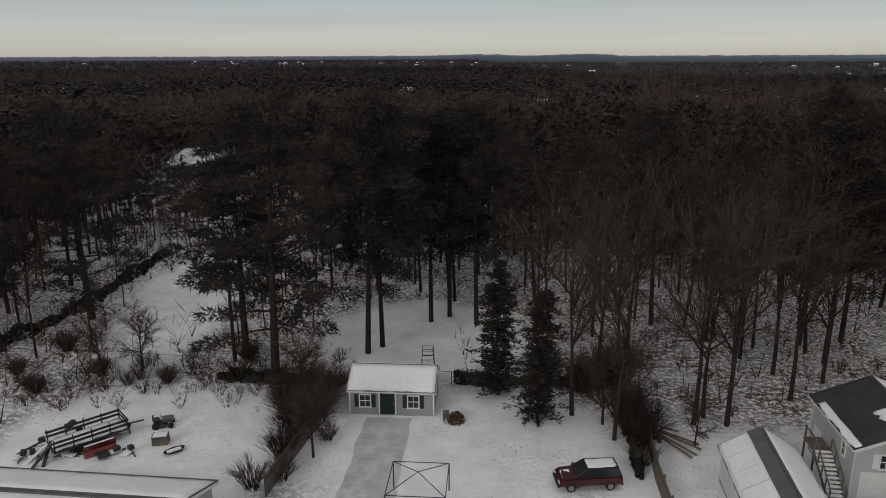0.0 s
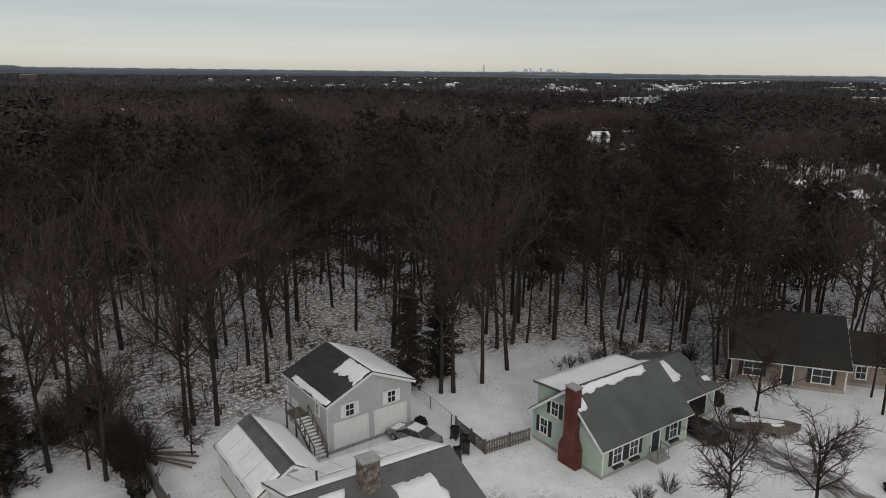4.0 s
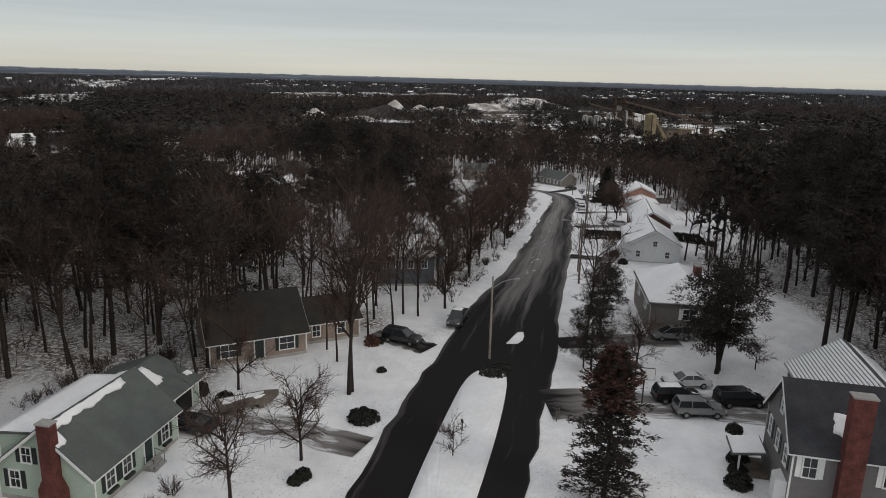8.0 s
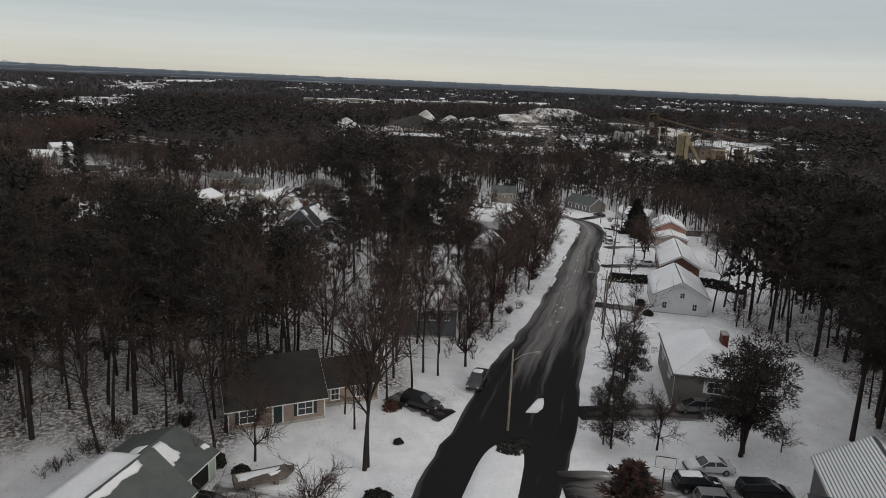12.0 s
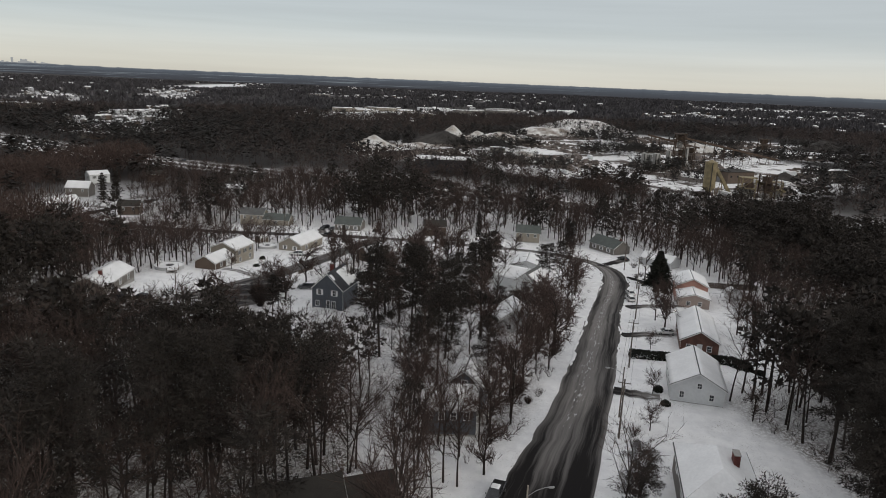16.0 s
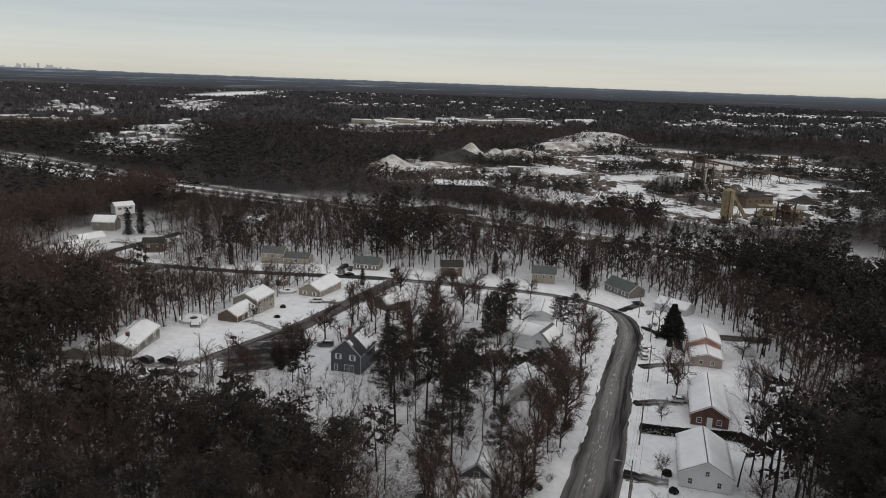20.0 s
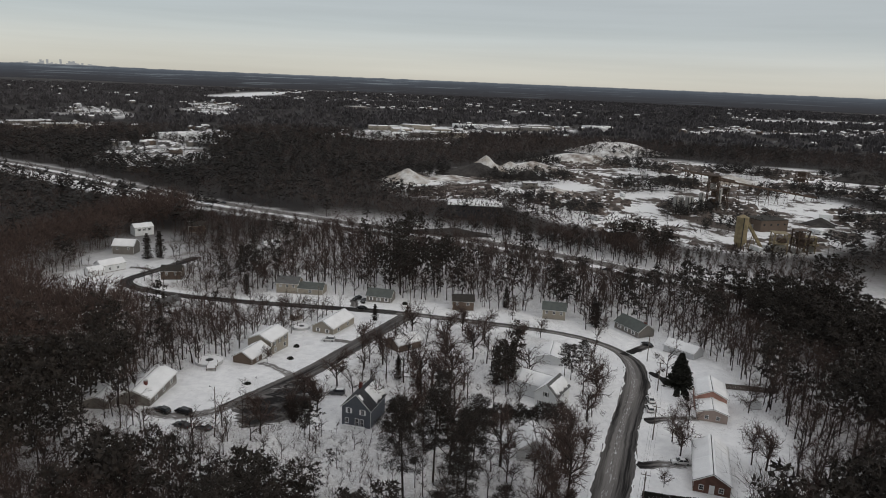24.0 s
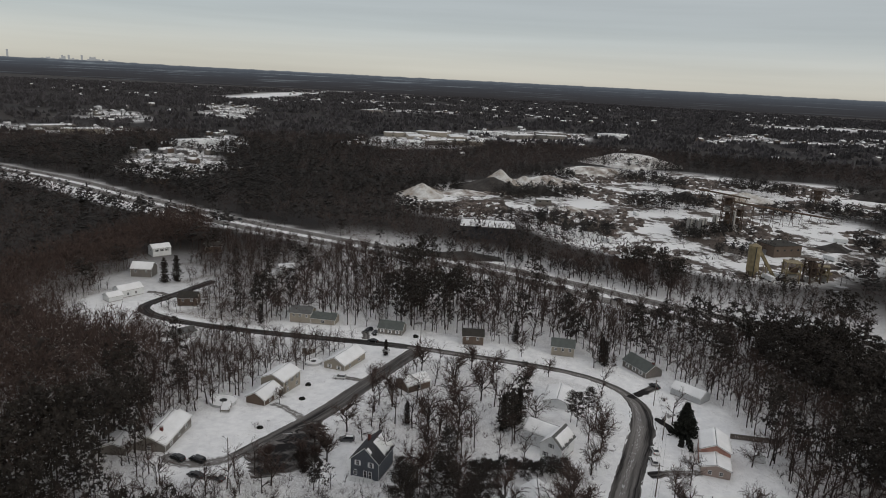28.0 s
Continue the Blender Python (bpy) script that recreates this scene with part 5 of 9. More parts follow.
def pine_tree(seed, H, r, bare=0.33, reach=4.2, tiers=15, per=5, sprays=13, blade=(0.9, 0.2), cone=False, simple=False, ragged=0.0):
    """A white pine or spruce: 0 the trunk and limbs, 1 the needles."""
    rng = np.random.RandomState(seed)
    s = Shape()
    lean = Vector((rng.normal(0, 0.012), rng.normal(0, 0.012), 1)).normalized()
    n = 2 if simple else 5
    for k in range(n):
        s.limb(lean * (H * k / n) - Vector((0, 0, 0.15)), lean * (H * (k + 1) / n), r * (1 - 0.9 * k / n), r * (1 - 0.9 * (k + 1) / n), 5 if simple else 7, 0)
    for t in range(tiers):
        f = (t + rng.uniform(-0.3, 0.3)) / tiers
        z = H * (bare + (1 - bare) * max(0, f))
        if cone:
            ln = (reach * (1 - f) ** (0.9 - 0.45 * (ragged > 0)) + 0.15) * (1 - ragged * rng.rand())
        else:
            ln = reach * (0.35 + 0.75 * math.sin(math.pi * min(1, f * 0.72 + 0.2))) * rng.uniform(0.6, 1.15)
        for b in range(per):
            if not cone and rng.rand() < 0.14:
                continue
            az = 2 * math.pi * (b + rng.uniform(-0.35, 0.35)) / per + t * 2.4
            up = rng.uniform(-0.12, 0.22) + (0.35 * f if not cone else -0.15)
            d = Vector((math.cos(az), math.sin(az), up)).normalized()
            p0 = lean * z
            length = ln * rng.uniform(0.7, 1.1)
            p1 = p0 + d * length
            s.limb(p0, p1, 0.05 * r / 0.25 + 0.01, 0, 1 if simple else 3, 0)
            for k in range(sprays):
                u = rng.uniform(0.18 if cone else 0.32, 1.05)
                side = d.cross(Vector((0, 0, 1))).normalized()
                c = p0 + d * (length * u) + side * rng.normal(0, 0.16 * length * (1.25 - u)) + Vector((0, 0, rng.normal(0, 0.13)))
                dd = (d * rng.uniform(0.2, 1.0) + side * rng.uniform(-1, 1) + Vector((0, 0, rng.uniform(-0.2, 0.5)))).normalized()
                w = dd.cross(Vector(rng.normal(0, 1, 3))).normalized() * blade[1] * rng.uniform(0.6, 1.4)
                L2 = blade[0] * rng.uniform(0.6, 1.3)
                s.tri(c - w, c + w, c + dd * L2, 1)
                if simple:
                    continue
                s.tri(c + w, c - w, c - dd * (L2 * 0.5) + w * 0.4, 1)
    return s


def clump_pine(seed, H, r, bare=0.3, reach=4.6, limbs=34, per=40, blade=(0.7, 0.14), flat=0.5, fork=False, simple=False):
    """A white pine whose limbs carry flattened clumps of needles, with gaps between them: 0 the trunk and limbs, 1 the needles."""
    rng = np.random.RandomState(seed)
    s = Shape()
    stems = [(Vector((0, 0, 0)), Vector((rng.normal(0, 0.02), rng.normal(0, 0.02), 1)).normalized(), 1.0)]
    if fork:
        a = rng.uniform(0, 6.28)
        stems = [(Vector((0, 0, 0)), Vector((0.13 * math.cos(a), 0.13 * math.sin(a), 1)).normalized(), 1.0), (Vector((0.25 * math.cos(a), 0.25 * math.sin(a), 0)), Vector((-0.15 * math.cos(a), -0.15 * math.sin(a), 1)).normalized(), 0.86)]
    for foot, up, tall in stems:
        h = H * tall
        n = 2 if simple else 5
        for k in range(n):
            s.limb(foot + up * (h * k / n) - Vector((0, 0, 0.15)), foot + up * (h * (k + 1) / n), r * tall * (1 - 0.88 * k / n), r * tall * (1 - 0.88 * (k + 1) / n), 5 if simple else 7, 0)
        m = max(3, limbs // len(stems))
        for i in range(m):
            g = min(1.0, (i + rng.uniform(0, 0.9)) / m)
            ln = reach * (0.30 + 0.78 * math.sin(math.pi * min(1.0, 0.22 + 0.74 * g))) * rng.uniform(0.5, 1.12) / len(stems) ** 0.35
            az = i * 2.399 + rng.uniform(-0.5, 0.5)
            d = Vector((math.cos(az), math.sin(az), rng.uniform(-0.08, 0.28) + 0.5 * g * g)).normalized()
            p0 = foot + up * (h * (bare + (1 - bare) * g * 0.97))
            s.limb(p0, p0 + d * ln, 0.07 * r / 0.25 + 0.012, 0, 1 if simple else 3, 0)
            for u, big in ((1.0, 1.0), (0.6, 0.8)):
                c = p0 + d * (ln * u) + Vector((rng.normal(0, 0.12), rng.normal(0, 0.12), rng.normal(0, 0.1))) * reach * 0.4
                rc = reach * 0.27 * big * rng.uniform(0.7, 1.25)
                for _ in range(int(per * big * rng.uniform(0.6, 1.2))):
                    o = Vector(rng.normal(0, 1, 3)).normalized() * rng.uniform(0.25, 1.0) ** 0.6
                    q = c + Vector((o.x * rc, o.y * rc, o.z * rc * flat))
                    dd = (o + d * 0.5 + Vector(rng.normal(0, 0.5, 3))).normalized()
                    w = dd.cross(Vector(rng.normal(0, 1, 3))).normalized() * blade[1] * rng.uniform(0.6, 1.4)
                    s.tri(q - w, q + w, q + dd * (blade[0] * rng.uniform(0.6, 1.3)), 1)
    return s


def bush(seed, rx, ry, rz, blades, size):
    """A mound of leafy blades over inner twigs: 0 twigs, 1 leaves."""
    rng = np.random.RandomState(seed)
    s = Shape()
    for _ in range(14):
        d = Vector((rng.normal(), rng.normal(), abs(rng.normal()) + 0.3)).normalized()
        s.limb(Vector((0, 0, -0.1)), Vector((d.x * rx * 0.8, d.y * ry * 0.8, d.z * rz * 0.8)), 0.03, 0, 3, 0)
    for _ in range(blades):
        d = Vector((rng.normal(), rng.normal(), abs(rng.normal()))).normalized()
        k = 1 - 0.35 * rng.rand() ** 2 + 0.06 * math.sin(d.x * 9) + 0.05 * math.sin(d.y * 11)
        c = Vector((d.x * rx * k, d.y * ry * k, d.z * rz * k + 0.05))
        a = Vector(rng.normal(0, 1, 3)).normalized()
        b = a.cross(d).normalized()
        q = size * rng.uniform(0.6, 1.4)
        s.tri(c - a * q, c + a * q, c + b * q * 1.2 + d * q * 0.5, 1)
        s.tri(c + a * q, c - a * q, c - b * q * 1.0 - d * q * 0.2, 1)
    return s


def twiggy(seed, H, R, stems, twig=0.02, n=3):
    """A leafless shrub of many stems."""
    rng = np.random.RandomState(seed)
    s = Shape()
    for _ in range(stems):
        az, lean = rng.uniform(0, 2 * math.pi), rng.uniform(0.1, 0.75)
        d = Vector((math.cos(az) * lean, math.sin(az) * lean, 1)).normalized()
        p = Vector((math.cos(az), math.sin(az), 0)) * rng.uniform(0, 0.3 * R) - Vector((0, 0, 0.1))
        L2 = H * rng.uniform(0.6, 1.05)
        m = p + d * L2 * 0.45
        s.limb(p, m, twig * 1.6, twig, n, 0)
        for _ in range(4):
            e = rand_dir(rng, d, rng.uniform(0.1, 0.5))
            k = m + e * L2 * rng.uniform(0.25, 0.4)
            s.limb(m, k, twig, twig * 0.7, n, 1)
            for _ in range(2):
                s.limb(k, k + rand_dir(rng, e, rng.uniform(0.2, 0.6)) * L2 * rng.uniform(0.15, 0.28), twig * 0.7, 0, n, 1)
    return s


def meshes_of(s, name, m0, m1):
    out = []
    for i, (n, m) in enumerate((("trunk", m0), ("crown", m1))):
        V, F = s.split(i)
        out.append(mesh_np(n, V, F, [m], smooth=(i == 0)))
    return out


KINDS = {}


def kind_of(key, build, m0, m1):
    if key not in KINDS:
        KINDS[key] = meshes_of(build(), key, m0, m1)
    return KINDS[key]


def plant(name, key, x, y, scale, turn, label, category, group="", squash=1.0, lean=0.0):
    t, c = KINDS[key]
    ob = thing(name, Matrix.LocRotScale((x, y, gz(x, y) - 0.05), Euler((radians(lean), 0, radians(turn))), (scale, scale, scale * squash)), label, category, group)
    part("trunk" if category == "tree" else "stem", t, None, ob)
    part("crown" if category == "tree" else "foliage", c, None, ob)
    return ob


for k in range(5):
    kind_of("bare%d" % k, lambda: bare_tree(10 + k, 20, 0.22, 4, (9, 9, 8), 0.022, fork=0.38, clear=2), M_bark, M_twig)
for k in range(3):
    kind_of("yard%d" % k, lambda: bare_tree(40 + k, 9.5, 0.15, 4, (11, 11, 9), 0.020, fork=0.5, lift=0.14, thin=0.66), M_bark, M_twig)
for k in range(3):
    kind_of("broad%d" % k, lambda: bare_tree(46 + k, 11.5, 0.24, 4, (10, 9, 7), 0.030, fork=0.52, lift=0.14, thin=0.68, stout=0.56), M_bark, M_twig)
for k in range(5):
    kind_of("pine%d" % k, lambda: clump_pine(60 + k, 24, 0.29, bare=0.30 + 0.05 * (k % 3), reach=4.8, limbs=46, per=150, blade=(0.55, 0.06)), M_bark, M_needle)
for k in range(3):
    kind_of("low_pine%d" % k, lambda: clump_pine(66 + k, 24, 0.42, bare=0.15 + 0.05 * k, reach=7.0, limbs=40, per=230, blade=(0.6, 0.06), flat=0.24), M_bark, M_needle)
for k in range(3):
    kind_of("spruce%d" % k, lambda: pine_tree(80 + k, 13, 0.18, bare=0.05, reach=3.7, tiers=22, per=7, sprays=56, blade=(0.36, 0.055), cone=True, ragged=0.62), M_bark, M_needle)
kind_of("red_spruce", lambda: pine_tree(91, 12.5, 0.2, bare=0.06, reach=4.6, tiers=20, per=7, sprays=78, blade=(0.32, 0.05), cone=True, ragged=0.75), M_bark, M_needle)
for k in range(3):
    kind_of("bush%d" % k, lambda: bush(20 + k, 1.0, 1.0, 0.8, 900, 0.09), M_bark, M_hedge)
    kind_of("shrub%d" % k, lambda: twiggy(30 + k, 2.2, 1.2, 34, 0.018), M_bark, M_twig)
kind_of("broad_pine", lambda: clump_pine(97, 13, 0.24, bare=0.30, reach=4.7, limbs=38, per=135, blade=(0.42, 0.055), flat=0.5, fork=True), M_bark, M_needle)
kind_of("broad_pine_b", lambda: clump_pine(98, 12, 0.2, bare=0.16, reach=4.2, limbs=42, per=150, blade=(0.42, 0.055), flat=0.65), M_bark, M_needle)
kind_of("arborvitae", lambda: pine_tree(99, 10, 0.2, bare=0.0, reach=4.4, tiers=34, per=12, sprays=16, blade=(0.6, 0.2), cone=True), M_bark, M_hedge)

rng_t = np.random.RandomState(77)
# tall pines and bare trees behind the near yards
for k, (x, y, s) in enumerate([(-53.2, 79.4, 0.95), (-42, 77.4, 1.0), (-21, 67.8, 0.95), (-16.8, 63.2, 1.1), (-8, 67.3, 1.1), (-6.6, 69, 1.0), (-1.5, 76.2, 1.0), (0.7, 77.8, 1.0), (3.8, 75.3, 1.05), (24, 75, 1.0),
                                (38.3, 69.3, 1.1), (38.4, 64.2, 1.05), (43.1, 69.7, 1.0), (46.3, 55.2, 1.0), (61.5, 44.4, 1.0), (68.2, 37.1, 1.05), (71.6, 33.5, 1.0), (74.9, -42.3, 1.05), (78.7, -47.1, 1.0), (79.8, -47.6, 0.95), (81.5, -48.4, 1.05), (101, -49.5, 1.0), (99.6, -53, 1.0), (-47, 68, 0.9), (-51, 90, 1.0)]):
    plant("pine_tree", "low_pine%d" % (k % 3) if k in (1, 2, 3) else "pine%d" % (k % 5), x, y, s, rng_t.uniform(0, 360), "tall white pine with bare lower trunk and dark needles", "tree", "tall pines")
for k, (x, y, s, ln) in enumerate([(11.1, 54.1, 0.95, 0), (13.8, 50, 0.8, 0), (21.1, 52.4, 1.0, 2), (23.8, 52.2, 1.05, 3), (22.3, 53.5, 0.9, -2), (31.3, 56.6, 0.95, -3), (32.1, 61.8, 1.0, 0), (30.5, 65.7, 0.9, 2), (42.3, 43.4, 1.0, 2), (43.3, 42.7, 1.05, 0), (46.8, 42.2, 1.0, -3),
                                     (51.0, 42.5, 1.05, 4), (54.5, 47, 1.0, 0), (14.5, 60, 1.0, 4), (17, 62, 1.0, 0), (26.5, 58, 0.9, 0), (28.5, 70, 1.0, 0), (19.5, 68, 1.1, 2), (36, 60, 0.9, 0), (57, 51, 1.0, 0)]):
    plant("bare_tree", "bare%d" % (k % 5), x, y, s * 1.05, rng_t.uniform(0, 360), "leafless woodland tree with a slender trunk", "tree", "bare woodland trees", lean=ln)
plant("spruce_tree", "spruce0", 8.0, 53.4, 0.92, 20, "dark dense spruce beside the yard", "tree")
plant("spruce_tree", "spruce1", 4.8, 58.5, 1.0, 80, "dark spruce by the back fence", "tree")
plant("hemlock_tree", "spruce2", 44.5, 46.0, 0.85, 80, "dark hemlock at the wood's edge", "tree")
plant("hemlock_tree", "spruce0", 41.0, 46.5, 0.8, 180, "dark hemlock at the wood's edge", "tree")
red = plant("browning_conifer", "red_spruce", 44.6, -11.5, 1.0, 10, "ragged dark conifer with reddish brown dead top", "tree")
dead = pine_tree(92, 12.6, 0.1, bare=0.66, reach=2.8, tiers=10, per=7, sprays=64, blade=(0.34, 0.055), cone=True, ragged=0.5)
part("dead_top", mesh_np("dead_top", *dead.split(1), [M_red_needle]), None, red, "reddish brown dead needles")
plant("cedar_tree", "broad_pine_b", 68.9, -14.8, 0.6, 15, "small dark cedar beside the road", "tree")
plant("cedar_tree", "broad_pine", 69.4, -28.3, 1.0, 15, "broad dark pine with forked trunk on the lawn", "tree")
plant("cedar_tree", "broad_pine", 70.2, -28.9, 0.9, 105, "broad dark pine with forked trunk on the lawn", "tree")
plant("cedar_tree", "broad_pine", 80.5, -17.8, 0.62, 45, "dark cedar in front of the taupe house", "tree")
plant("cedar_tree", "broad_pine", 86.5, -19.6, 0.6, 145, "dark cedar in front of the taupe house", "tree")
plant("arborvitae", "arborvitae", 216.5, -45.4, 1.12, 15, "large dark cone-shaped arborvitae", "tree")
for x, y, s, k, lab in [(48.7, 11.9, 1.0, 0, "leafless yard tree with spreading twigs"), (42.3, 15.5, 1.05, 1, "leafless low-branching yard tree"), (60.9, 21, 1.0, 2, "leafless tree in front of the tan house"), (69.4, -19.7, 0.85, 0, "leafless crooked tree on the lawn"),
                        (69.7, -14.1, 0.62, 1, "small leafless tree beside the road"), (49.9, -0.3, 0.42, 2, "small leafless tree on the snowy island"), (70.9, -33.1, 0.5, 0, "small rounded leafless yard tree"), (172, -36.5, 0.95, 1, "spreading leafless tree on the lawn"),
                        (181.5, -42, 0.9, 2, "spreading leafless tree in a yard"), (199, -62, 1.0, 0, "leafless tree behind the brick house"), (164, -54, 1.0, 1, "leafless tree in the back yard"), (106, -24, 0.7, 0, "small leafless tree in snow"), (113, -42, 0.8, 2, "small leafless tree in snow"), (121, -27, 0.6, 1, "small leafless tree by the drive"),
                        (147, -31, 0.6, 0, "small leafless tree by the drive"), (200, -14.5, 1.1, 1, "leafless tree on the inner corner"), (140, 4, 1.2, 0, "broad leafless tree near the road"), (143, -2, 1.2, 2, "broad leafless tree near the road"), (208.5, -19, 0.9, 2, "leafless tree near the road"), (254, 0, 0.8, 0, "leafless tree near the bend"),
                        (197.5, 86, 0.6, 1, "small leafless tree in front of the garage"), (273, 12, 0.8, 2, "leafless tree beside the street"), (268, -25, 0.7, 1, "leafless tree by the bend"), (20, 49, 0.6, 0, "thin leafless sapling in snow"), (-10.2, 47.6, 0.8, 1, "leafless tree beside the dark board fence"), (-12.6, 55.5, 0.85, 2, "leafless tree beside the dark board fence"), (-30.2, 63.5, 0.85, 0, "leafless many-limbed tree by the wire fence"), (-33.9, 62.7, 0.75, 1, "leafless many-limbed tree by the wire fence"), (13.4, 52.5, 0.9, 2, "leafless tree by the tall board fence")]:
    plant("bare_yard_tree", "yard%d" % k, x, y, s * (1.3 if x > 150 else 1.0), rng_t.uniform(0, 360), lab, "tree", "bare yard trees")
for x, y, s, k in [(60.9, 10.1, 1.1, 0), (61.5, 9.9, 1.0, 3), (85, 7, 0.8, 1), (88, 11, 0.85, 2), (92, 5.5, 0.8, 4), (95, 9, 0.8, 0), (103, 2, 0.75, 3), (110, 0.5, 0.75, 1), (118, -3.5, 0.7, 2), (126, -6, 0.65, 0), (134, -5, 0.65, 4), (146, -9, 0.6, 3), (80, 13, 0.9, 4), (76.3, 10.4, 0.7, 1), (78.7, 7.7, 0.75, 2), (84.4, 5.0, 0.7, 3), (68.7, 12.7, 0.6, 0), (93.5, 12, 0.85, 1), (98, 14, 0.9, 3), (97, 3.0, 0.7, 2), (104, 13, 0.9, 4), (72, 14.5, 0.55, 4)]:
    plant("roadside_tree", "bare%d" % k, x, y, s, rng_t.uniform(0, 360), "tall leafless roadside tree with forked limbs", "tree", "roadside trees")
for k, (x, y, s) in enumerate([(88, 1.6, 0.85), (99, 1.5, 1.1), (106, -1.6, 0.8), (112, -1.4, 1.15), (121, -3.5, 1.2), (129, -8.5, 0.8), (134, -6.0, 1.15), (149, -8.0, 1.25), (157, -13.5, 0.8), (164, -10.0, 1.2), (179, -15.0, 1.1), (194, -18.0, 1.1),
                               (152, 18, 1.4), (146, 30, 1.3), (158, 30, 1.3), (172, 30, 1.4), (184, 24, 1.4), (190, 34, 1.3), (200, 26, 1.4), (212, 30, 1.4), (222, 22, 1.3), (232, 33, 1.4), (240, 20, 1.3), (207, 50, 1.3), (218, 60, 1.1), (184, 58, 1.2), (243, 48, 1.2), (252, 30, 1.2), (148, 66, 1.1), (236, 8, 1.1), (164, 57, 1.1), (170, 63, 1.0), (164.2, -37.3, 0.95), (161.7, -56.7, 1.2), (137.1, -9.5, 1.5), (140.5, 17.0, 1.35), (147, 6, 1.5), (151, -9, 1.4)]):
    plant("spreading_tree", "broad%d" % (k % 3), x, y, s, rng_t.uniform(0, 360), "spreading leafless tree with dark limbs above the snow", "tree", "spreading bare trees")
for x, y, s, sq, k in [(56, 8.0, 1.45, 0.75, 0), (66.6, 7.6, 0.55, 1.1, 1), (46.3, 11.2, 0.7, 1.3, 2), (45.5, 11.6, 0.6, 1.4, 1), (56.5, -25.5, 0.75, 1.2, 0), (54.6, -25.4, 0.6, 1.1, 2), (53.3, -25.0, 0.95, 1.2, 1), (51.4, -23.9, 0.95, 1.1, 2), (49.5, -23.2, 0.8, 1.2, 1), (47.7, -22.6, 1.05, 1.2, 0), (66.8, -4.1, 1.6, 0.4, 1), (68.5, -5.2, 1.2, 0.45, 2), (74.6, 9.2, 0.9, 0.9, 2), (58.5, 21.5, 0.9, 1.2, 0), (59.8, 24.6, 1.1, 1.3, 1),
                       (281.5, 59.5, 1.2, 1.2, 0), (279.5, 77.6, 0.9, 1.0, 1), (203.5, 80.5, 1.1, 0.9, 2), (178, 83.5, 1.0, 0.8, 0), (216.5, 83.5, 1.0, 1.3, 1), (207, -43, 1.0, 1.4, 2), (210, -43.6, 0.9, 1.4, 0), (213, -44, 0.9, 1.4, 1), (122.5, -28.2, 0.9, 1.6, 0), (116.5, -28.4, 0.9, 1.3, 1), (36.7, 40.2, 0.6, 1.6, 2)]:
    plant("dark_bush", "bush%d" % k, x, y, s, rng_t.uniform(0, 360), "dark rounded evergreen bush in the snow", "bush", "evergreen bushes", squash=sq)
for x, y, s, k in [(-13.8, 43.5, 1.3, 0), (-12.0, 44.5, 1.1, 1), (-11.7, 51.4, 1.5, 2), (-13, 53.5, 1.6, 0), (-28, 58.4, 0.7, 1), (-30, 60, 0.8, 2), (-34.7, 64.3, 0.7, 0), (-30.2, 63.9, 0.9, 1), (-26, 66, 0.8, 2), (-9.5, 50.2, 1.0, 0), (-40, 60, 0.7, 1), (-44, 57, 0.7, 2), (-20, 61, 1.3, 0), (-8, 58.5, 1.5, 1), (16.5, 55, 1.4, 2), (16, 49, 1.3, 0), (17, 52, 1.3, 1), (15.2, 46.5, 1.0, 2),
                   (40.5, 20.8, 0.8, 0), (43.3, 20.2, 0.8, 1), (56, -11.8, 0.7, 2), (78, -18, 1.0, 0), (103.5, -21, 1.1, 1), (58.2, 12.8, 0.5, 2), (226, -40, 0.9, 0), (229, -42, 0.9, 1), (244, -42, 1.0, 2)]:
    plant("bare_shrub", "shrub%d" % k, x, y, s, rng_t.uniform(0, 360), "leafless twiggy shrub standing in snow", "shrub", "bare shrubs")


# ---- woods ----
def woods(name, P, S, kinds, mats, label, seed):
    """One object of many trees: places P (x, y), scales S, shapes drawn from kinds."""
    rng = np.random.RandomState(seed)
    pick = rng.randint(0, len(kinds), len(P))
    Vs, Fs, Is, off = [], [], [], 0
    Z = ground_z(P[:, 0], P[:, 1])
    for k, s in enumerate(kinds):
        V, F, I = s.arrays()
        w = np.where(pick == k)[0]
        if not len(w):
            continue
        a = rng.uniform(0, 2 * math.pi, len(w))
        c, n, sc = np.cos(a)[:, None], np.sin(a)[:, None], S[w][:, None]
        wide = sc * rng.uniform(0.85, 1.2, len(w))[:, None]
        X = (V[None, :, 0] * c - V[None, :, 1] * n) * wide + P[w, 0][:, None]
        Y = (V[None, :, 0] * n + V[None, :, 1] * c) * wide + P[w, 1][:, None]
        ZZ = V[None, :, 2] * sc + Z[w][:, None]
        X, Y = X + V[None, :, 2] * sc * rng.normal(0, 0.045, len(w))[:, None], Y + V[None, :, 2] * sc * rng.normal(0, 0.045, len(w))[:, None]
        Vs.append(np.stack([X, Y, ZZ], -1).reshape(-1, 3))
        Fs.append((F[None] + (np.arange(len(w)) * len(V))[:, None, None] + off).reshape(-1, 3))
        Is.append(np.tile(I, len(w)))
        off += len(w) * len(V)
    me = mesh_np(name, np.concatenate(Vs), np.concatenate(Fs), mats, np.concatenate(Is))
    return tagged(new(name, me), label, "woods", kind="stuff")


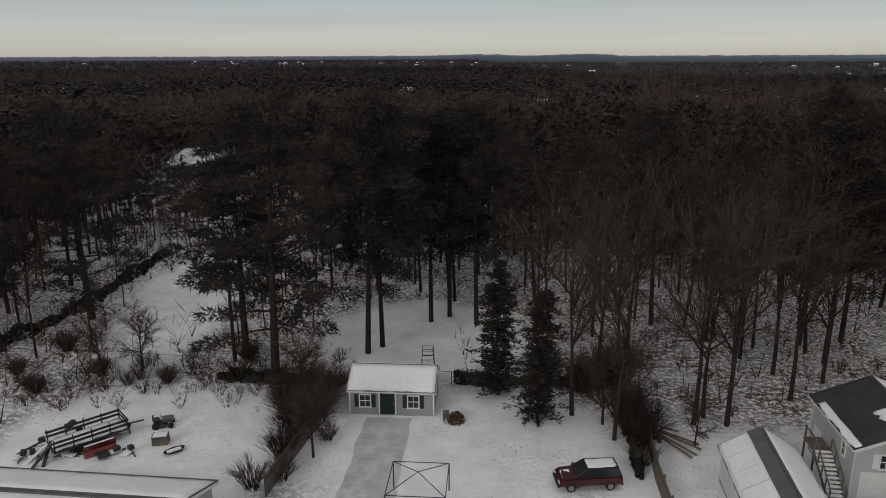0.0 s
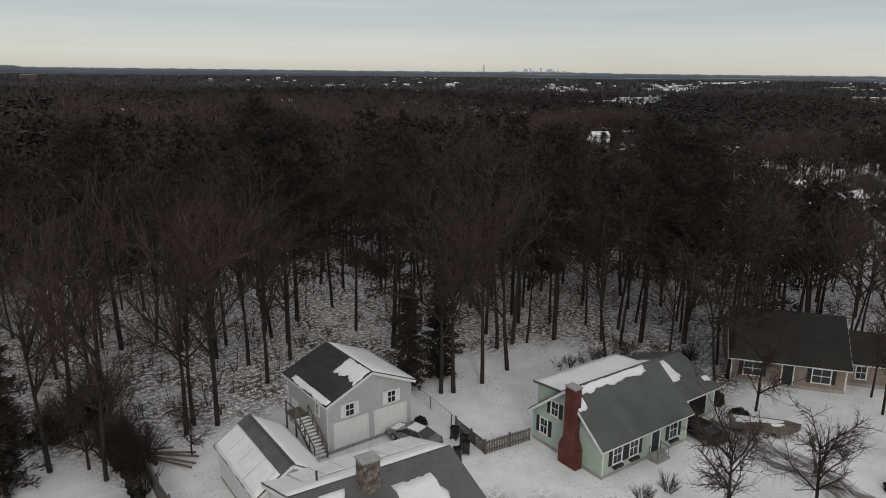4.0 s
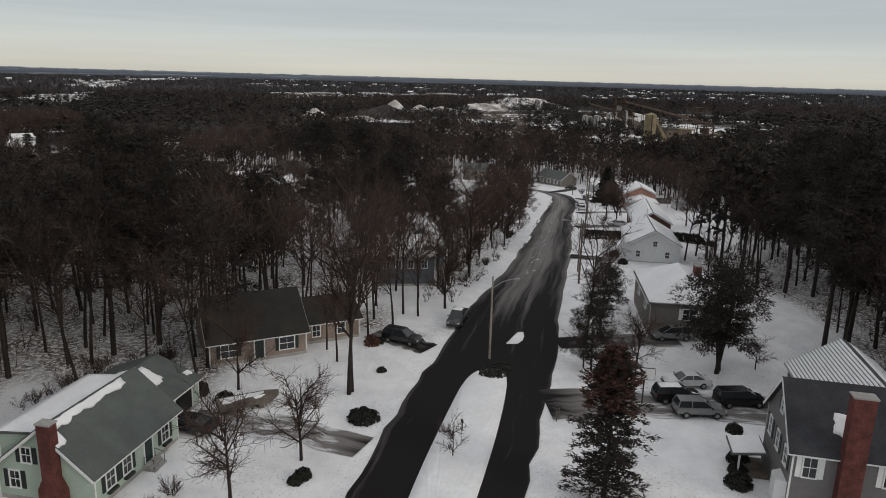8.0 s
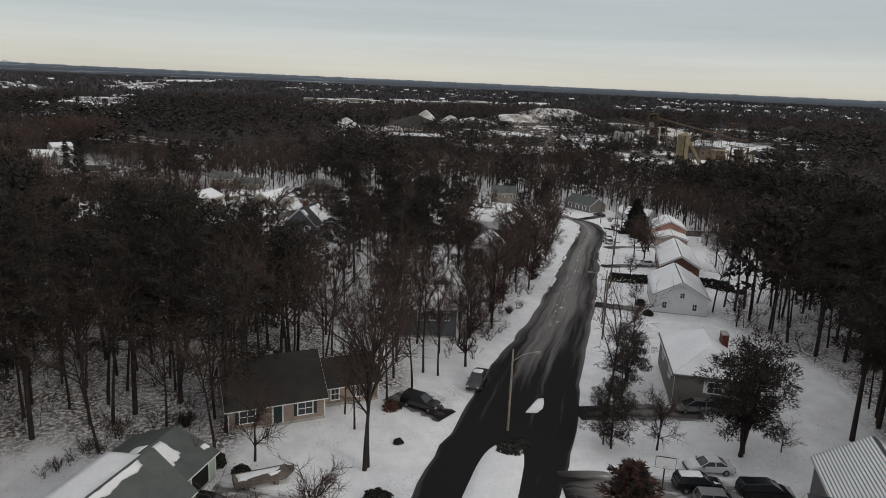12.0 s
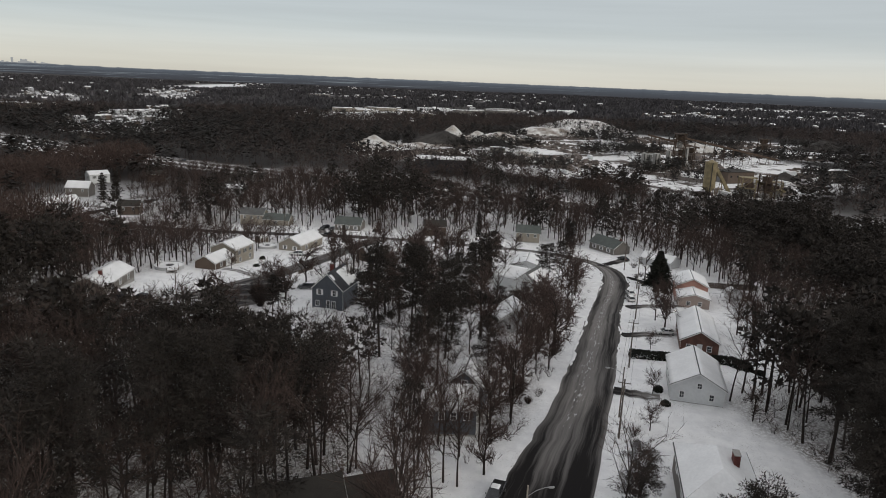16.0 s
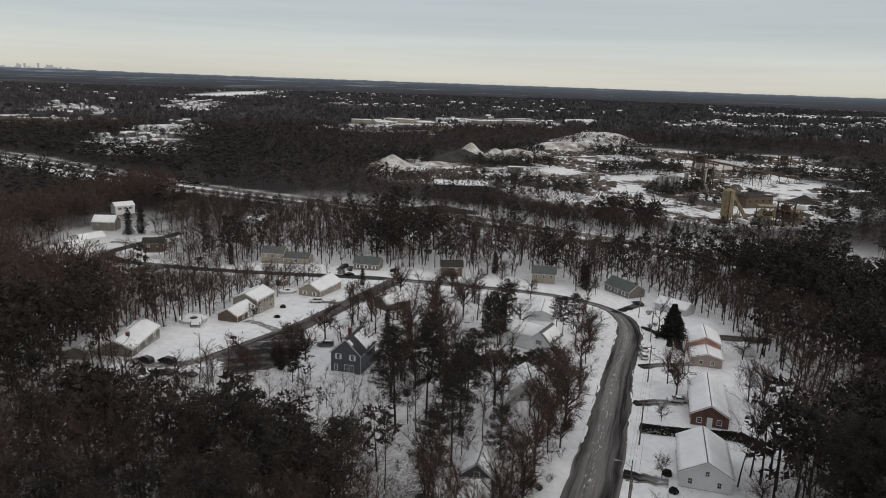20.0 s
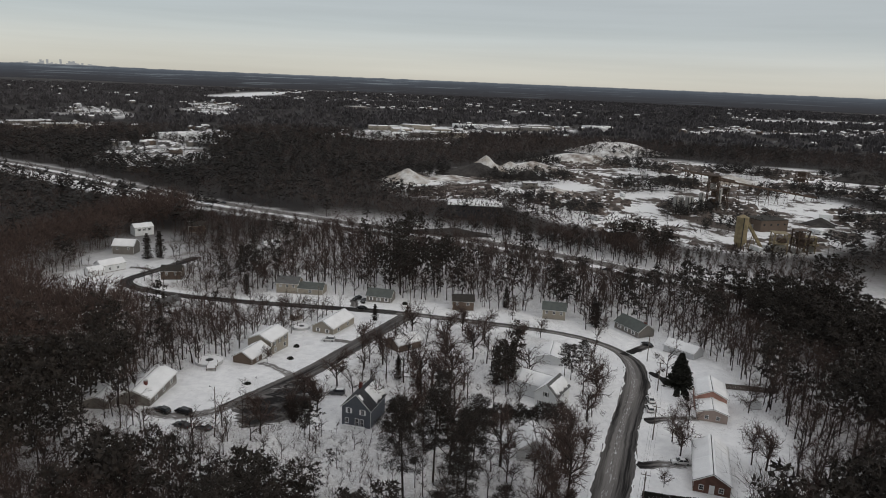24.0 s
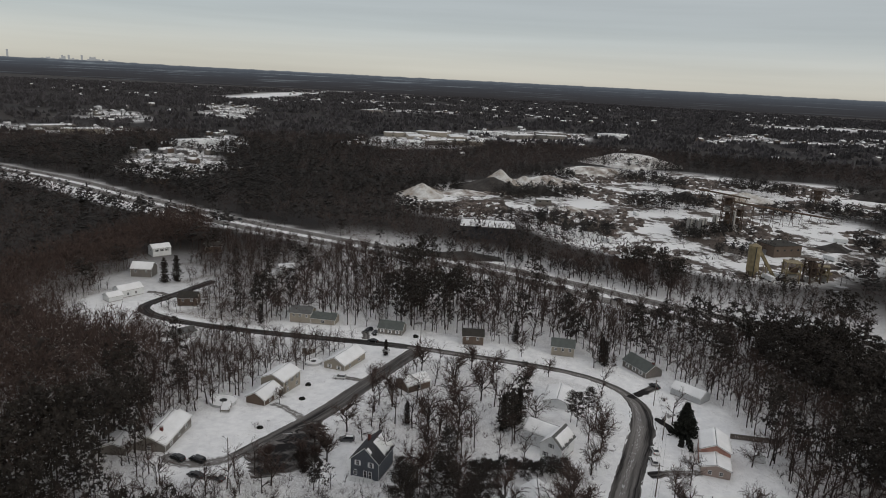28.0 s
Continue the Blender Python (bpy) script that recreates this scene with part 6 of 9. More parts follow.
def scatter(x0, x1, y0, y1, step, seed, keep):
    rng = np.random.RandomState(seed)
    X, Y = np.meshgrid(np.arange(x0, x1, step), np.arange(y0, y1, step), indexing="ij")
    X = X.ravel() + rng.uniform(-0.48, 0.48, X.size) * step
    Y = Y.ravel() + rng.uniform(-0.48, 0.48, Y.size) * step
    ok = (wooded(X, Y) > 0.5) & (rng.rand(X.size) < keep(X, Y))
    return np.c_[X[ok], Y[ok]]


def patch(x, y, size, phase):
    """A smooth pattern from 0 to 1 by which the kinds of trees change over the land."""
    return 0.5 + 0.25 * (np.sin(x / size + phase) + np.sin(y / size * 1.3 + 2 * phase + np.sin(x / size * 0.7)))


def fan_far(seed, H, R, n, pine, fat=1.0):
    """A far tree: an uneven crown of slender blades round a stem."""
    rng = np.random.RandomState(seed)
    s = Shape()
    s.limb(Vector((0, 0, 0)), Vector((0, 0, H * 0.8)), 0.22 if pine else 0.12, 0, 3, 0)
    for _ in range(n):
        az = rng.uniform(0, 2 * math.pi)
        if pine:
            f = rng.rand()
            z, rad = H * (0.3 + 0.6 * f), R * (0.35 + 0.8 * math.sin(math.pi * (0.2 + 0.72 * f)))
            c = Vector((0, 0, z))
            tip = Vector((math.cos(az) * rad, math.sin(az) * rad, z + rng.uniform(-0.6, 1.0)))
            w = Vector((-math.sin(az), math.cos(az), rng.uniform(-0.3, 0.3))) * rad * 0.3
            s.tri(c + Vector((0, 0, 0.9)), tip + w, tip - w, 1)
            s.tri(tip - w, tip + w, c - Vector((0, 0, 0.8)), 1)
        else:
            for _ in range(3):
                o = Vector(rng.normal(0, 1, 3)).normalized() * rng.uniform(0.3, 1.0) ** 0.5
                c = Vector((o.x * R, o.y * R, H * (0.64 + 0.36 * o.z)))
                d = (o + Vector((0, 0, 0.6)) + Vector(rng.normal(0, 0.7, 3))).normalized()
                w = d.cross(Vector(rng.normal(0, 1, 3))).normalized() * rng.uniform(0.18, 0.42) * fat
                s.tri(c - w, c + w, c + d * rng.uniform(1.4, 3.4), 1)
    return s


def grove(seed):
    """A clump of far trees."""
    rng = np.random.RandomState(seed)
    s = Shape()
    for _ in range(11):
        x, y, H, R = rng.uniform(-21, 21), rng.uniform(-21, 21), rng.uniform(6, 12), rng.uniform(3, 6)
        for k in range(2):
            a = rng.uniform(0, 3.14) + k
            d = Vector((math.cos(a), math.sin(a), 0)) * R
            c = Vector((x, y, 0))
            s.tri(c - d + Vector((0, 0, H * 0.15)), c + d + Vector((0, 0, H * 0.2)), c + Vector((rng.normal(0, 1.5), rng.normal(0, 1.5), H)), 1)
    return s


fine_bare = [bare_tree(210 + k, 21, 0.21, 4, (8, 8, 7), 0.040, fork=0.36, lift=0.22, clear=3, blades=2) for k in range(5)]
mid_bare = [bare_tree(110 + k, 15.5, 0.25, 4, (8, 6, 6), 0.08, fork=0.46 + 0.06 * (k % 3), lift=0.16, clear=1 + k % 2, blades=2, stout=0.58) for k in range(6)]
sapling = [twiggy(250 + k, 6.5, 1.0, 3, 0.035, n=1) for k in range(5)]
deep_bare = [fan_far(280 + k, 16, 5.2, 34, False, 0.45) for k in range(4)]
mid_pine = [clump_pine(130 + k, 21, 0.26, bare=0.34, reach=4.8, limbs=17, per=13, blade=(1.3, 0.42), simple=True) for k in range(5)]
fine_pine = [clump_pine(230 + k, 21, 0.26, bare=0.36, reach=4.8, limbs=26, per=44, blade=(0.8, 0.10), simple=True) for k in range(4)]
brush = [twiggy(170 + k, 2.0, 1.3, 9, 0.034, n=1) for k in range(4)]
far_bare = [fan_far(180 + k, 15, 4.8, 11, False) for k in range(5)]
far_pine = [fan_far(190 + k, 17, 3.6, 20, True) for k in range(5)]
groves = [grove(200 + k) for k in range(5)]
THINGS_AT = np.array([o.matrix_basis.translation[:2] for o in scene.objects if o.parent is None and o.type == "EMPTY"])


def clear_of_things(P, d):
    keep = np.ones(len(P), bool)
    for tx, ty in THINGS_AT:
        keep &= np.hypot(P[:, 0] - tx, P[:, 1] - ty) > d
    return P[keep]


def pine_share(x, y):
    """Where evergreens stand thickest."""
    s = 0.10 + 0.3 * (patch(x, y, 38, 1.0) - 0.5)
    s = np.where((y > 50) & (x < 88), 0.36 + 0.55 * (patch(x, y, 26, 0.4) - 0.5), s)
    s = np.where((y < -45) & (x < 420), np.where(x < 145, 0.55, 0.08) + 0.35 * (patch(x, y, 30, 0.9) - 0.5), s)
    s = np.where((x > 80) & (x < 146) & (y > 24) & (y < 86), 0.60 + 0.6 * (patch(x, y, 16, 0.1) - 0.5), s)
    s = np.where((x > 126) & (y > -35), 0.03 + 1.6 * np.clip(patch(x, y, 15, 0.7) - 0.80, 0, 1), s)
    s = np.where(np.hypot(x - 327, (y - 68) * 0.7) < 16, 0.75, s)
    s = np.where(np.hypot(x - 122, y - 124) < 20, 0.7, s)
    s = np.where((x > 285) & (y < -48), 0.14, s)
    s = np.where(np.hypot((x - 290) / 48, (y + 112) / 28) < 1, 0.85, s)
    s = np.where(np.hypot((x - 196) / 22, (y + 100) / 16) < 1, 0.7, s)
    s = np.where(np.hypot((x - 148) / 24, (y - 119) / 12) < 1, 0.85, s)
    return np.clip(s, 0.03, 0.95)


def sight_line(x, y):
    """Lower growth along the clearing that leads to the house beyond the field."""
    u, v = (-66 * x + 184 * y) / 195.5, (184 * x + 66 * y) / 195.5
    return np.where((u > 72) & (u < 196) & (np.abs(v) < 13), np.where(u > 150, 0.40, 0.5), 1.0)


def near_keep(x, y):
    """Denser in the deep woods, thin along the strip by the highway and between houses."""
    d = np.full(np.shape(x), 0.88)
    d = np.where((x > 50) & (x < 140) & (y > 20), 1.0, d)
    d = np.where((y < -55), np.where(x > 150, 0.86, 1.0), d)
    d = np.where((x > 140) & (x < 270) & (y > -30) & (y < 75), 0.27, d)
    d = np.where((x > 97) & (x < 205) & (y > -30) & (y < 27), 0.26, d)
    d = np.where((y > 48) & (y < 105) & (x < 62) & (x > -50), np.where(x > 5, 0.42, 0.55), d)
    d = np.where((x < 45) & (y < 64) & (y > 0), 0.0, d)
    d = np.where((x > 285) & (y > -70) & (y < 150), 0.66, d)
    return np.where((x < 60) & (np.abs(y) < 45), 0.0, d)


nearP = clear_of_things(scatter(-170, 440, -170, 280, 4.5, 5, near_keep), 2.2)
inview = ((nearP[:, 0] > 30) | (nearP[:, 1] > 40)) & (nearP[:, 1] > -150)
deep = ((nearP[:, 1] > 165) & (nearP[:, 0] < 100)) | (nearP[:, 1] < -150) | ((nearP[:, 0] > 120) & (nearP[:, 1] > 140) & (line_distance(nearP[:, 0], nearP[:, 1], STREET) > 48) & (nearP[:, 1] > nearP[:, 0] * 0.5 + 30))
deepP = nearP[inview & deep]
nearP = nearP[inview & ~deep]
rng_w = np.random.RandomState(9)
share = rng_w.rand(len(nearP)) < pine_share(nearP[:, 0], nearP[:, 1])
dist = np.hypot(nearP[:, 0], nearP[:, 1])
sizes = rng_w.uniform(0.68, 1.0, len(nearP)) * np.where((nearP[:, 0] > 95) & (nearP[:, 1] > 0) & (nearP[:, 1] < 112) & (nearP[:, 0] < 152), 1 - 0.34 * sstep(95, 125, nearP[:, 0]), np.where(nearP[:, 0] > 150, 0.9, 1.0))
sizes = sizes * np.where((nearP[:, 0] > 365) & (nearP[:, 1] < -70), 0.5, 1.0)
sizes = sizes * np.where((nearP[:, 0] > 106) & (nearP[:, 0] < 156) & (nearP[:, 1] > 26) & (nearP[:, 1] < 66), 0.72, 1.0)
sizes = sizes * np.where((nearP[:, 0] > 290) & (nearP[:, 1] > -60) & (nearP[:, 1] < 140), 1.08, np.where((nearP[:, 0] > 225) & (nearP[:, 1] > 0), 0.72, 1.0))
sizes = sizes * sight_line(nearP[:, 0], nearP[:, 1])
sizes = sizes * np.where((nearP[:, 0] > 114) & (nearP[:, 0] < 160) & (np.abs(nearP[:, 1] - 0.27 * nearP[:, 0]) < 9), 0.55, 1.0)
close = (dist < 135) & ~share
woods("bare_woods_edge", nearP[close], sizes[close] * 1.08, fine_bare, [M_bark, M_twig], "leafless brown trees at the wood's edge", 1)
rest = ~share & ~close
woods("bare_woods", nearP[rest], sizes[rest] * 1.1, mid_bare, [M_bark, M_twig], "leafless grey-brown woodland standing in snow", 11)
near_pine = share & (dist < 112)
woods("pine_woods_edge", nearP[near_pine], sizes[near_pine], fine_pine, [M_bark, M_needle], "dark pines at the wood's edge", 14)
share = share & ~near_pine
woods("pine_woods", nearP[share], sizes[share], mid_pine, [M_bark, M_needle], "dark pine woodland", 2)
share = rng_w.rand(len(deepP)) < pine_share(deepP[:, 0], deepP[:, 1])
woods("deep_bare_woods", deepP[~share], rng_w.uniform(0.85, 1.25, (~share).sum()) * sight_line(deepP[~share, 0], deepP[~share, 1]), deep_bare, [M_twig, M_twig], "brown leafless woods behind the near trees", 12)
woods("deep_pine_woods", deepP[share], rng_w.uniform(0.8, 1.15, share.sum()) * sight_line(deepP[share, 0], deepP[share, 1]), far_pine, [M_twig, M_needle], "dark pines behind the near trees", 13)
br = scatter(-60, 260, -80, 130, 3.9, 6, lambda x, y: np.where((np.hypot(x, y) > 45) & (np.hypot(x, y) < 230), 0.75, 0.0))
woods("undergrowth", br, rng_w.uniform(0.4, 1.1, len(br)), brush, [M_bark, M_twig], "leafless undergrowth in the snow", 3)

sp = scatter(-70, 165, -90, 125, 4.6, 16, lambda x, y: np.where((np.hypot(x, y) > 48) & ~((x > 95) & (y < 28) & (y > -30)) & (np.hypot(x, y) < 165), 0.8, 0.0))
woods("saplings", sp, rng_w.uniform(0.5, 1.25, len(sp)), sapling, [M_bark, M_twig], "thin leafless saplings under the taller trees", 36)

sc = np.c_[rng_w.uniform(-54, -8, 330), rng_w.uniform(54.5, 68, 330)]
sc = sc[np.abs(sc[:, 1] - 61 - 0.12 * sc[:, 0] * 0.3) < rng_w.uniform(1.5, 6, len(sc))]
woods("fence_scrub", sc, rng_w.uniform(0.35, 0.95, len(sc)), brush, [M_bark, M_twig], "leafless brown scrub along the back fence", 34)
bk = np.c_[rng_w.uniform(55, 66, 34), rng_w.uniform(-1.2, 1.2, 34)]
bk[:, 1] += np.interp(bk[:, 0], [55, 66], [38.5, 36])
woods("back_scrub", bk, rng_w.uniform(0.3, 0.8, len(bk)), brush, [M_bark, M_twig], "leafless brown scrub behind the green house", 35)
vg = np.c_[rng_w.uniform(84, 215, 420), rng_w.uniform(-30, 12, 420)]
vd = line_distance(vg[:, 0], vg[:, 1], ROAD_LEFT)
vg = vg[(vd > 2.0) & (vd < 8) & (vg[:, 1] > np.interp(vg[:, 0], [p[0] for p in ROAD_LEFT], [p[1] for p in ROAD_LEFT]))]
woods("verge_scrub", vg, rng_w.uniform(0.4, 1.3, len(vg)), brush, [M_bark, M_twig], "leafless scrub along the snowy verge", 33)


def far_keep(x, y):
    r = np.hypot(x, y)
    out = (x > 440) | (y > 280) | (x < -170) | (y < -170)
    view = (x > 0) & (y > -0.62 * x - 120) | (y > 0) & (x > -0.7 * y - 60)
    return np.where(out & view & (r < 1250), 0.85, 0.0)


farP = scatter(-700, 1250, -800, 1250, 8.6, 7, far_keep)
share = rng_w.rand(len(farP)) < np.clip(0.35 + 1.1 * (patch(farP[:, 0], farP[:, 1], 120, 2.0) - 0.5), 0.08, 0.95)
sizes = rng_w.uniform(0.7, 1.15, len(farP))
woods("far_bare_woods", farP[~share], sizes[~share], far_bare, [M_twig_far, M_twig_far], "brown leafless woods stretching away", 4)
woods("far_pine_woods", farP[share], sizes[share], far_pine, [M_twig_far, M_needle_far], "dark evergreen woods stretching away", 5)


def hill_keep(x, y):
    r = np.hypot(x, y)
    view = (x > 0) & (y > -0.62 * x - 200) | (y > 0) & (x > -0.7 * y - 100)
    return np.where(view & (r > 1200) & (r < 4700), 0.72, 0.0)


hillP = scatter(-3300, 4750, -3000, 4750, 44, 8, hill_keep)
woods("distant_woods", hillP, rng_w.uniform(0.7, 1.25, len(hillP)), groves, [M_twig_hazed, M_twig_hazed], "distant woods on low hills", 6)


# ---- driveways, island and snow banks ----
def drive(pts, w, slush, label, name="driveway"):
    return ribbon(name, offset(pts, w / 2), offset(pts, -w / 2), 0.065, lambda x, y, v: slush - 0.45 * max(0.0, 1 - max(0.0, float(line_distance(x, y, MAIN_MID)) - 6.5) / 4.5) + 0.12 + 0.35 * max(0, abs(v - 0.5) * 2 - 0.6) - 0.22 * math.exp(-((abs(v - 0.5) - 0.22) / 0.07) ** 2), label, across=9, category="driveway", ragged=0.3)


drive([(51.0, 7.2), (53.3, 12.5), (54.6, 18), (54.7, 23.2)], 3.9, 0.36, "driveway with slushy wheel tracks beside the green house")
drive([(73, 3), (75.5, 6), (77.5, 10)], 3.4, 0.12, "short driveway of the tan house")
drive([(60.5, -9), (61.3, -16), (61.6, -24), (60.8, -31)], 6.0, 0.28, "driveway with slush and parked cars")
drive([(76.5, -12), (78.2, -18), (78.8, -27)], 3.6, 0.16, "driveway in front of the taupe house")
drive([(121, -20), (121.5, -24), (119.5, -28)], 3.6, 0.30, "snowy driveway of the white house")
drive([(156, -26), (158, -31), (159.5, -37.5)], 3.8, 0.30, "snowy driveway of the brick house")
drive([(184, -31), (187, -36), (190, -46)], 3.6, 0.33, "snowy driveway of the faded brick house")
drive([(243, -30), (249, -34.5), (258, -41)], 3.6, 0.08, "driveway at the bend")
drive([(227, -37), (222, -41.5), (216, -42)], 2.6, 0.05, "path across the snow")
drive([(271, 79), (277, 81), (284, 83.5)], 3.4, 0.1, "driveway of the small ranch house")
drive([(226, 64), (228, 71), (228, 76)], 3.4, 0.22, "slushy driveway of the buff ranch house")
drive([(186, 72), (193, 79), (197, 88)], 3.4, 0.33, "snowy driveway to the garage wing")
drive([(163, 80), (155, 84), (150, 92), (154, 100)], 4.6, 0.26, "slushy driveway of the long ranch house")
ribbon("shed_path", offset([(-6.0, 38), (-5.3, 45), (-4.8, 53.6)], 2.0), offset([(-6.0, 38), (-5.3, 45), (-4.8, 53.6)], -2.0), 0.05, lambda x, y, v: 0, "trodden snowy path to the garden shed", across=5, mat=M_path, category="path")
ribbon("turning_area", [(150, 71), (155, 77.5), (163, 79.5), (172, 77), (188, 70.5)], [(151, 69), (157, 62), (165, 60), (174, 61.5), (189, 68)], 0.085, lambda x, y, v: -0.05 + 0.5 * max(0, abs(v - 0.5) * 2 - 0.5) + 0.30 * max(0.0, math.sin(x * 0.9 + y * 0.5)) ** 6, "dark ploughed turning area with slushy rim", across=11, category="driveway", ragged=1.3)
drive([(303, 192), (308, 200), (306, 207)], 3.2, 0.2, "driveway of the white cottage")
drive([(-2, 2.6), (33, 35), (34.5, 39)], 3.4, 0.36, "snowy driveway to the garage")


def flat_mound(name, outline, lift, top, label, mat, category):
    """A low raised bed with a sloping edge."""
    p = resample(list(outline) + [outline[0]], 1.2)[:-1]
    c = p.mean(0)
    n = len(p)
    rings = [(1.0, lift), (0.97, top), (0.6, top + 0.08), (0.25, top + 0.1)]
    V, F = [], []
    rng = np.random.RandomState(4)
    for k, (s, h) in enumerate(rings):
        q = c + (p - c) * s
        V.append(np.c_[q, ground_z(q[:, 0], q[:, 1]) + h + (rng.uniform(-0.03, 0.03, n) if k else 0)])
    for k in range(len(rings) - 1):
        for i in range(n):
            F.append((k * n + i, k * n + (i + 1) % n, (k + 1) * n + (i + 1) % n, (k + 1) * n + i))
    V.append([[c[0], c[1], gz(*c) + top + 0.1]])
    me = mesh_np(name, np.concatenate(V), F, [mat], smooth=True)
    k = (len(rings) - 1) * n
    bm = bmesh.new()
    bm.from_mesh(me)
    bm.verts.ensure_lookup_table()
    bm.faces.new([bm.verts[k + i] for i in range(n)])
    bm.to_mesh(me)
    bm.free()
    return tagged(new(name, me), label, category, kind="structure")


flat_mound("road_island", [(8, 7.5), (30, 4.6), (44.1, 3.0), (58, 0.4), (66.5, -1.4), (69, -3.6), (68.3, -6.0), (58, -4.8), (44.5, -2.3), (30, 1.0), (8, 3.5)], 0.0, 0.2, "snow-covered island between the two lanes", M_snow, "island")
flat_mound("road_island_tip", [(75.6, -6.0), (81.0, -8.2), (78.6, -8.5), (75.6, -7.7)], 0.03, 0.13, "small snow-covered tip of the island", M_snow, "island")


def snow_bank(name, pts, w, h, seed):
    rng = np.random.RandomState(seed)
    p = resample(pts, 1.3)
    p += np.c_[np.zeros(len(p)), np.convolve(rng.normal(0, 0.5, len(p) + 6), np.ones(4) / 4, "same")[3:-3]]
    g = np.gradient(p, axis=0)
    g /= np.hypot(g[:, 0], g[:, 1])[:, None]
    nrm = np.c_[-g[:, 1], g[:, 0]]
    prof = [(-1, 0.0), (-0.5, 0.7), (0.0, 1.0), (0.5, 0.55), (1, 0.0)]
    V = []
    wob = np.convolve(rng.uniform(-0.3, 1.8, len(p) + 4).clip(0.02, 2), np.ones(3) / 3, "same")[2:-2]
    for a, b in prof:
        q = p + nrm * (a * w * (0.5 + 0.5 * wob) + rng.uniform(-0.06, 0.06, len(p)))[:, None]
        V.append(np.c_[q, ground_z(q[:, 0], q[:, 1]) + 0.03 + b * h * wob - (0.1 if b == 0 else 0)])
    n = len(p)
    F = [(k * n + i, k * n + i + 1, (k + 1) * n + i + 1, (k + 1) * n + i) for k in range(4) for i in range(n - 1)]
    me = mesh_np(name, np.concatenate(V), np.array(F)[:, ::-1], [M_snow], smooth=True)
    return tagged(new(name, me), "ploughed bank of snow along the road", "snow bank", kind="structure")


# uneven banks, broken where drives cross
snow_bank("snow_bank_left_far", ROAD_LEFT[8:], 0.45, 0.08, 2)
snow_bank("snow_bank_right_far", ROAD_RIGHT[8:], 0.45, 0.08, 4)
snow_bank("snow_bank_street", offset(STREET[1:8], -3.3), 0.5, 0.22, 5)


# ---- vehicles ----
def car_meshes(kind):
    """Outline of the lower body and of the cabin, seen from the side, front towards +x."""
    if kind == "sedan":
        body = [(-2.35, 0.35), (-2.38, 0.75), (-2.2, 0.95), (-1.3, 1.0), (0.7, 0.98), (1.9, 0.85), (2.3, 0.65), (2.35, 0.35)]
        cab = ((-1.75, 0.98), (-0.95, 1.42), (0.35, 1.43), (1.15, 0.95))
    elif kind == "suv":
        body = [(-2.3, 0.42), (-2.35, 0.8), (-2.25, 1.08), (0.9, 1.06), (2.0, 0.98), (2.3, 0.75), (2.32, 0.42)]
        cab = ((-2.25, 1.06), (-2.0, 1.68), (0.25, 1.70), (1.1, 1.04))
    elif kind == "van":
        body = [(-2.4, 0.38), (-2.45, 0.8), (-2.38, 1.08), (1.2, 1.04), (2.2, 0.86), (2.42, 0.6), (2.42, 0.38)]
        cab = ((-2.38, 1.06), (-2.2, 1.7), (0.4, 1.72), (1.6, 1.0))
    else:
        body = [(-2.75, 0.5), (-2.78, 1.08), (1.2, 1.1), (2.55, 1.06), (2.75, 0.85), (2.75, 0.5)]
        cab = ((-0.75, 1.08), (-0.6, 1.78), (0.7, 1.8), (1.35, 1.08))
    return body, cab


CAR_CACHE = {}


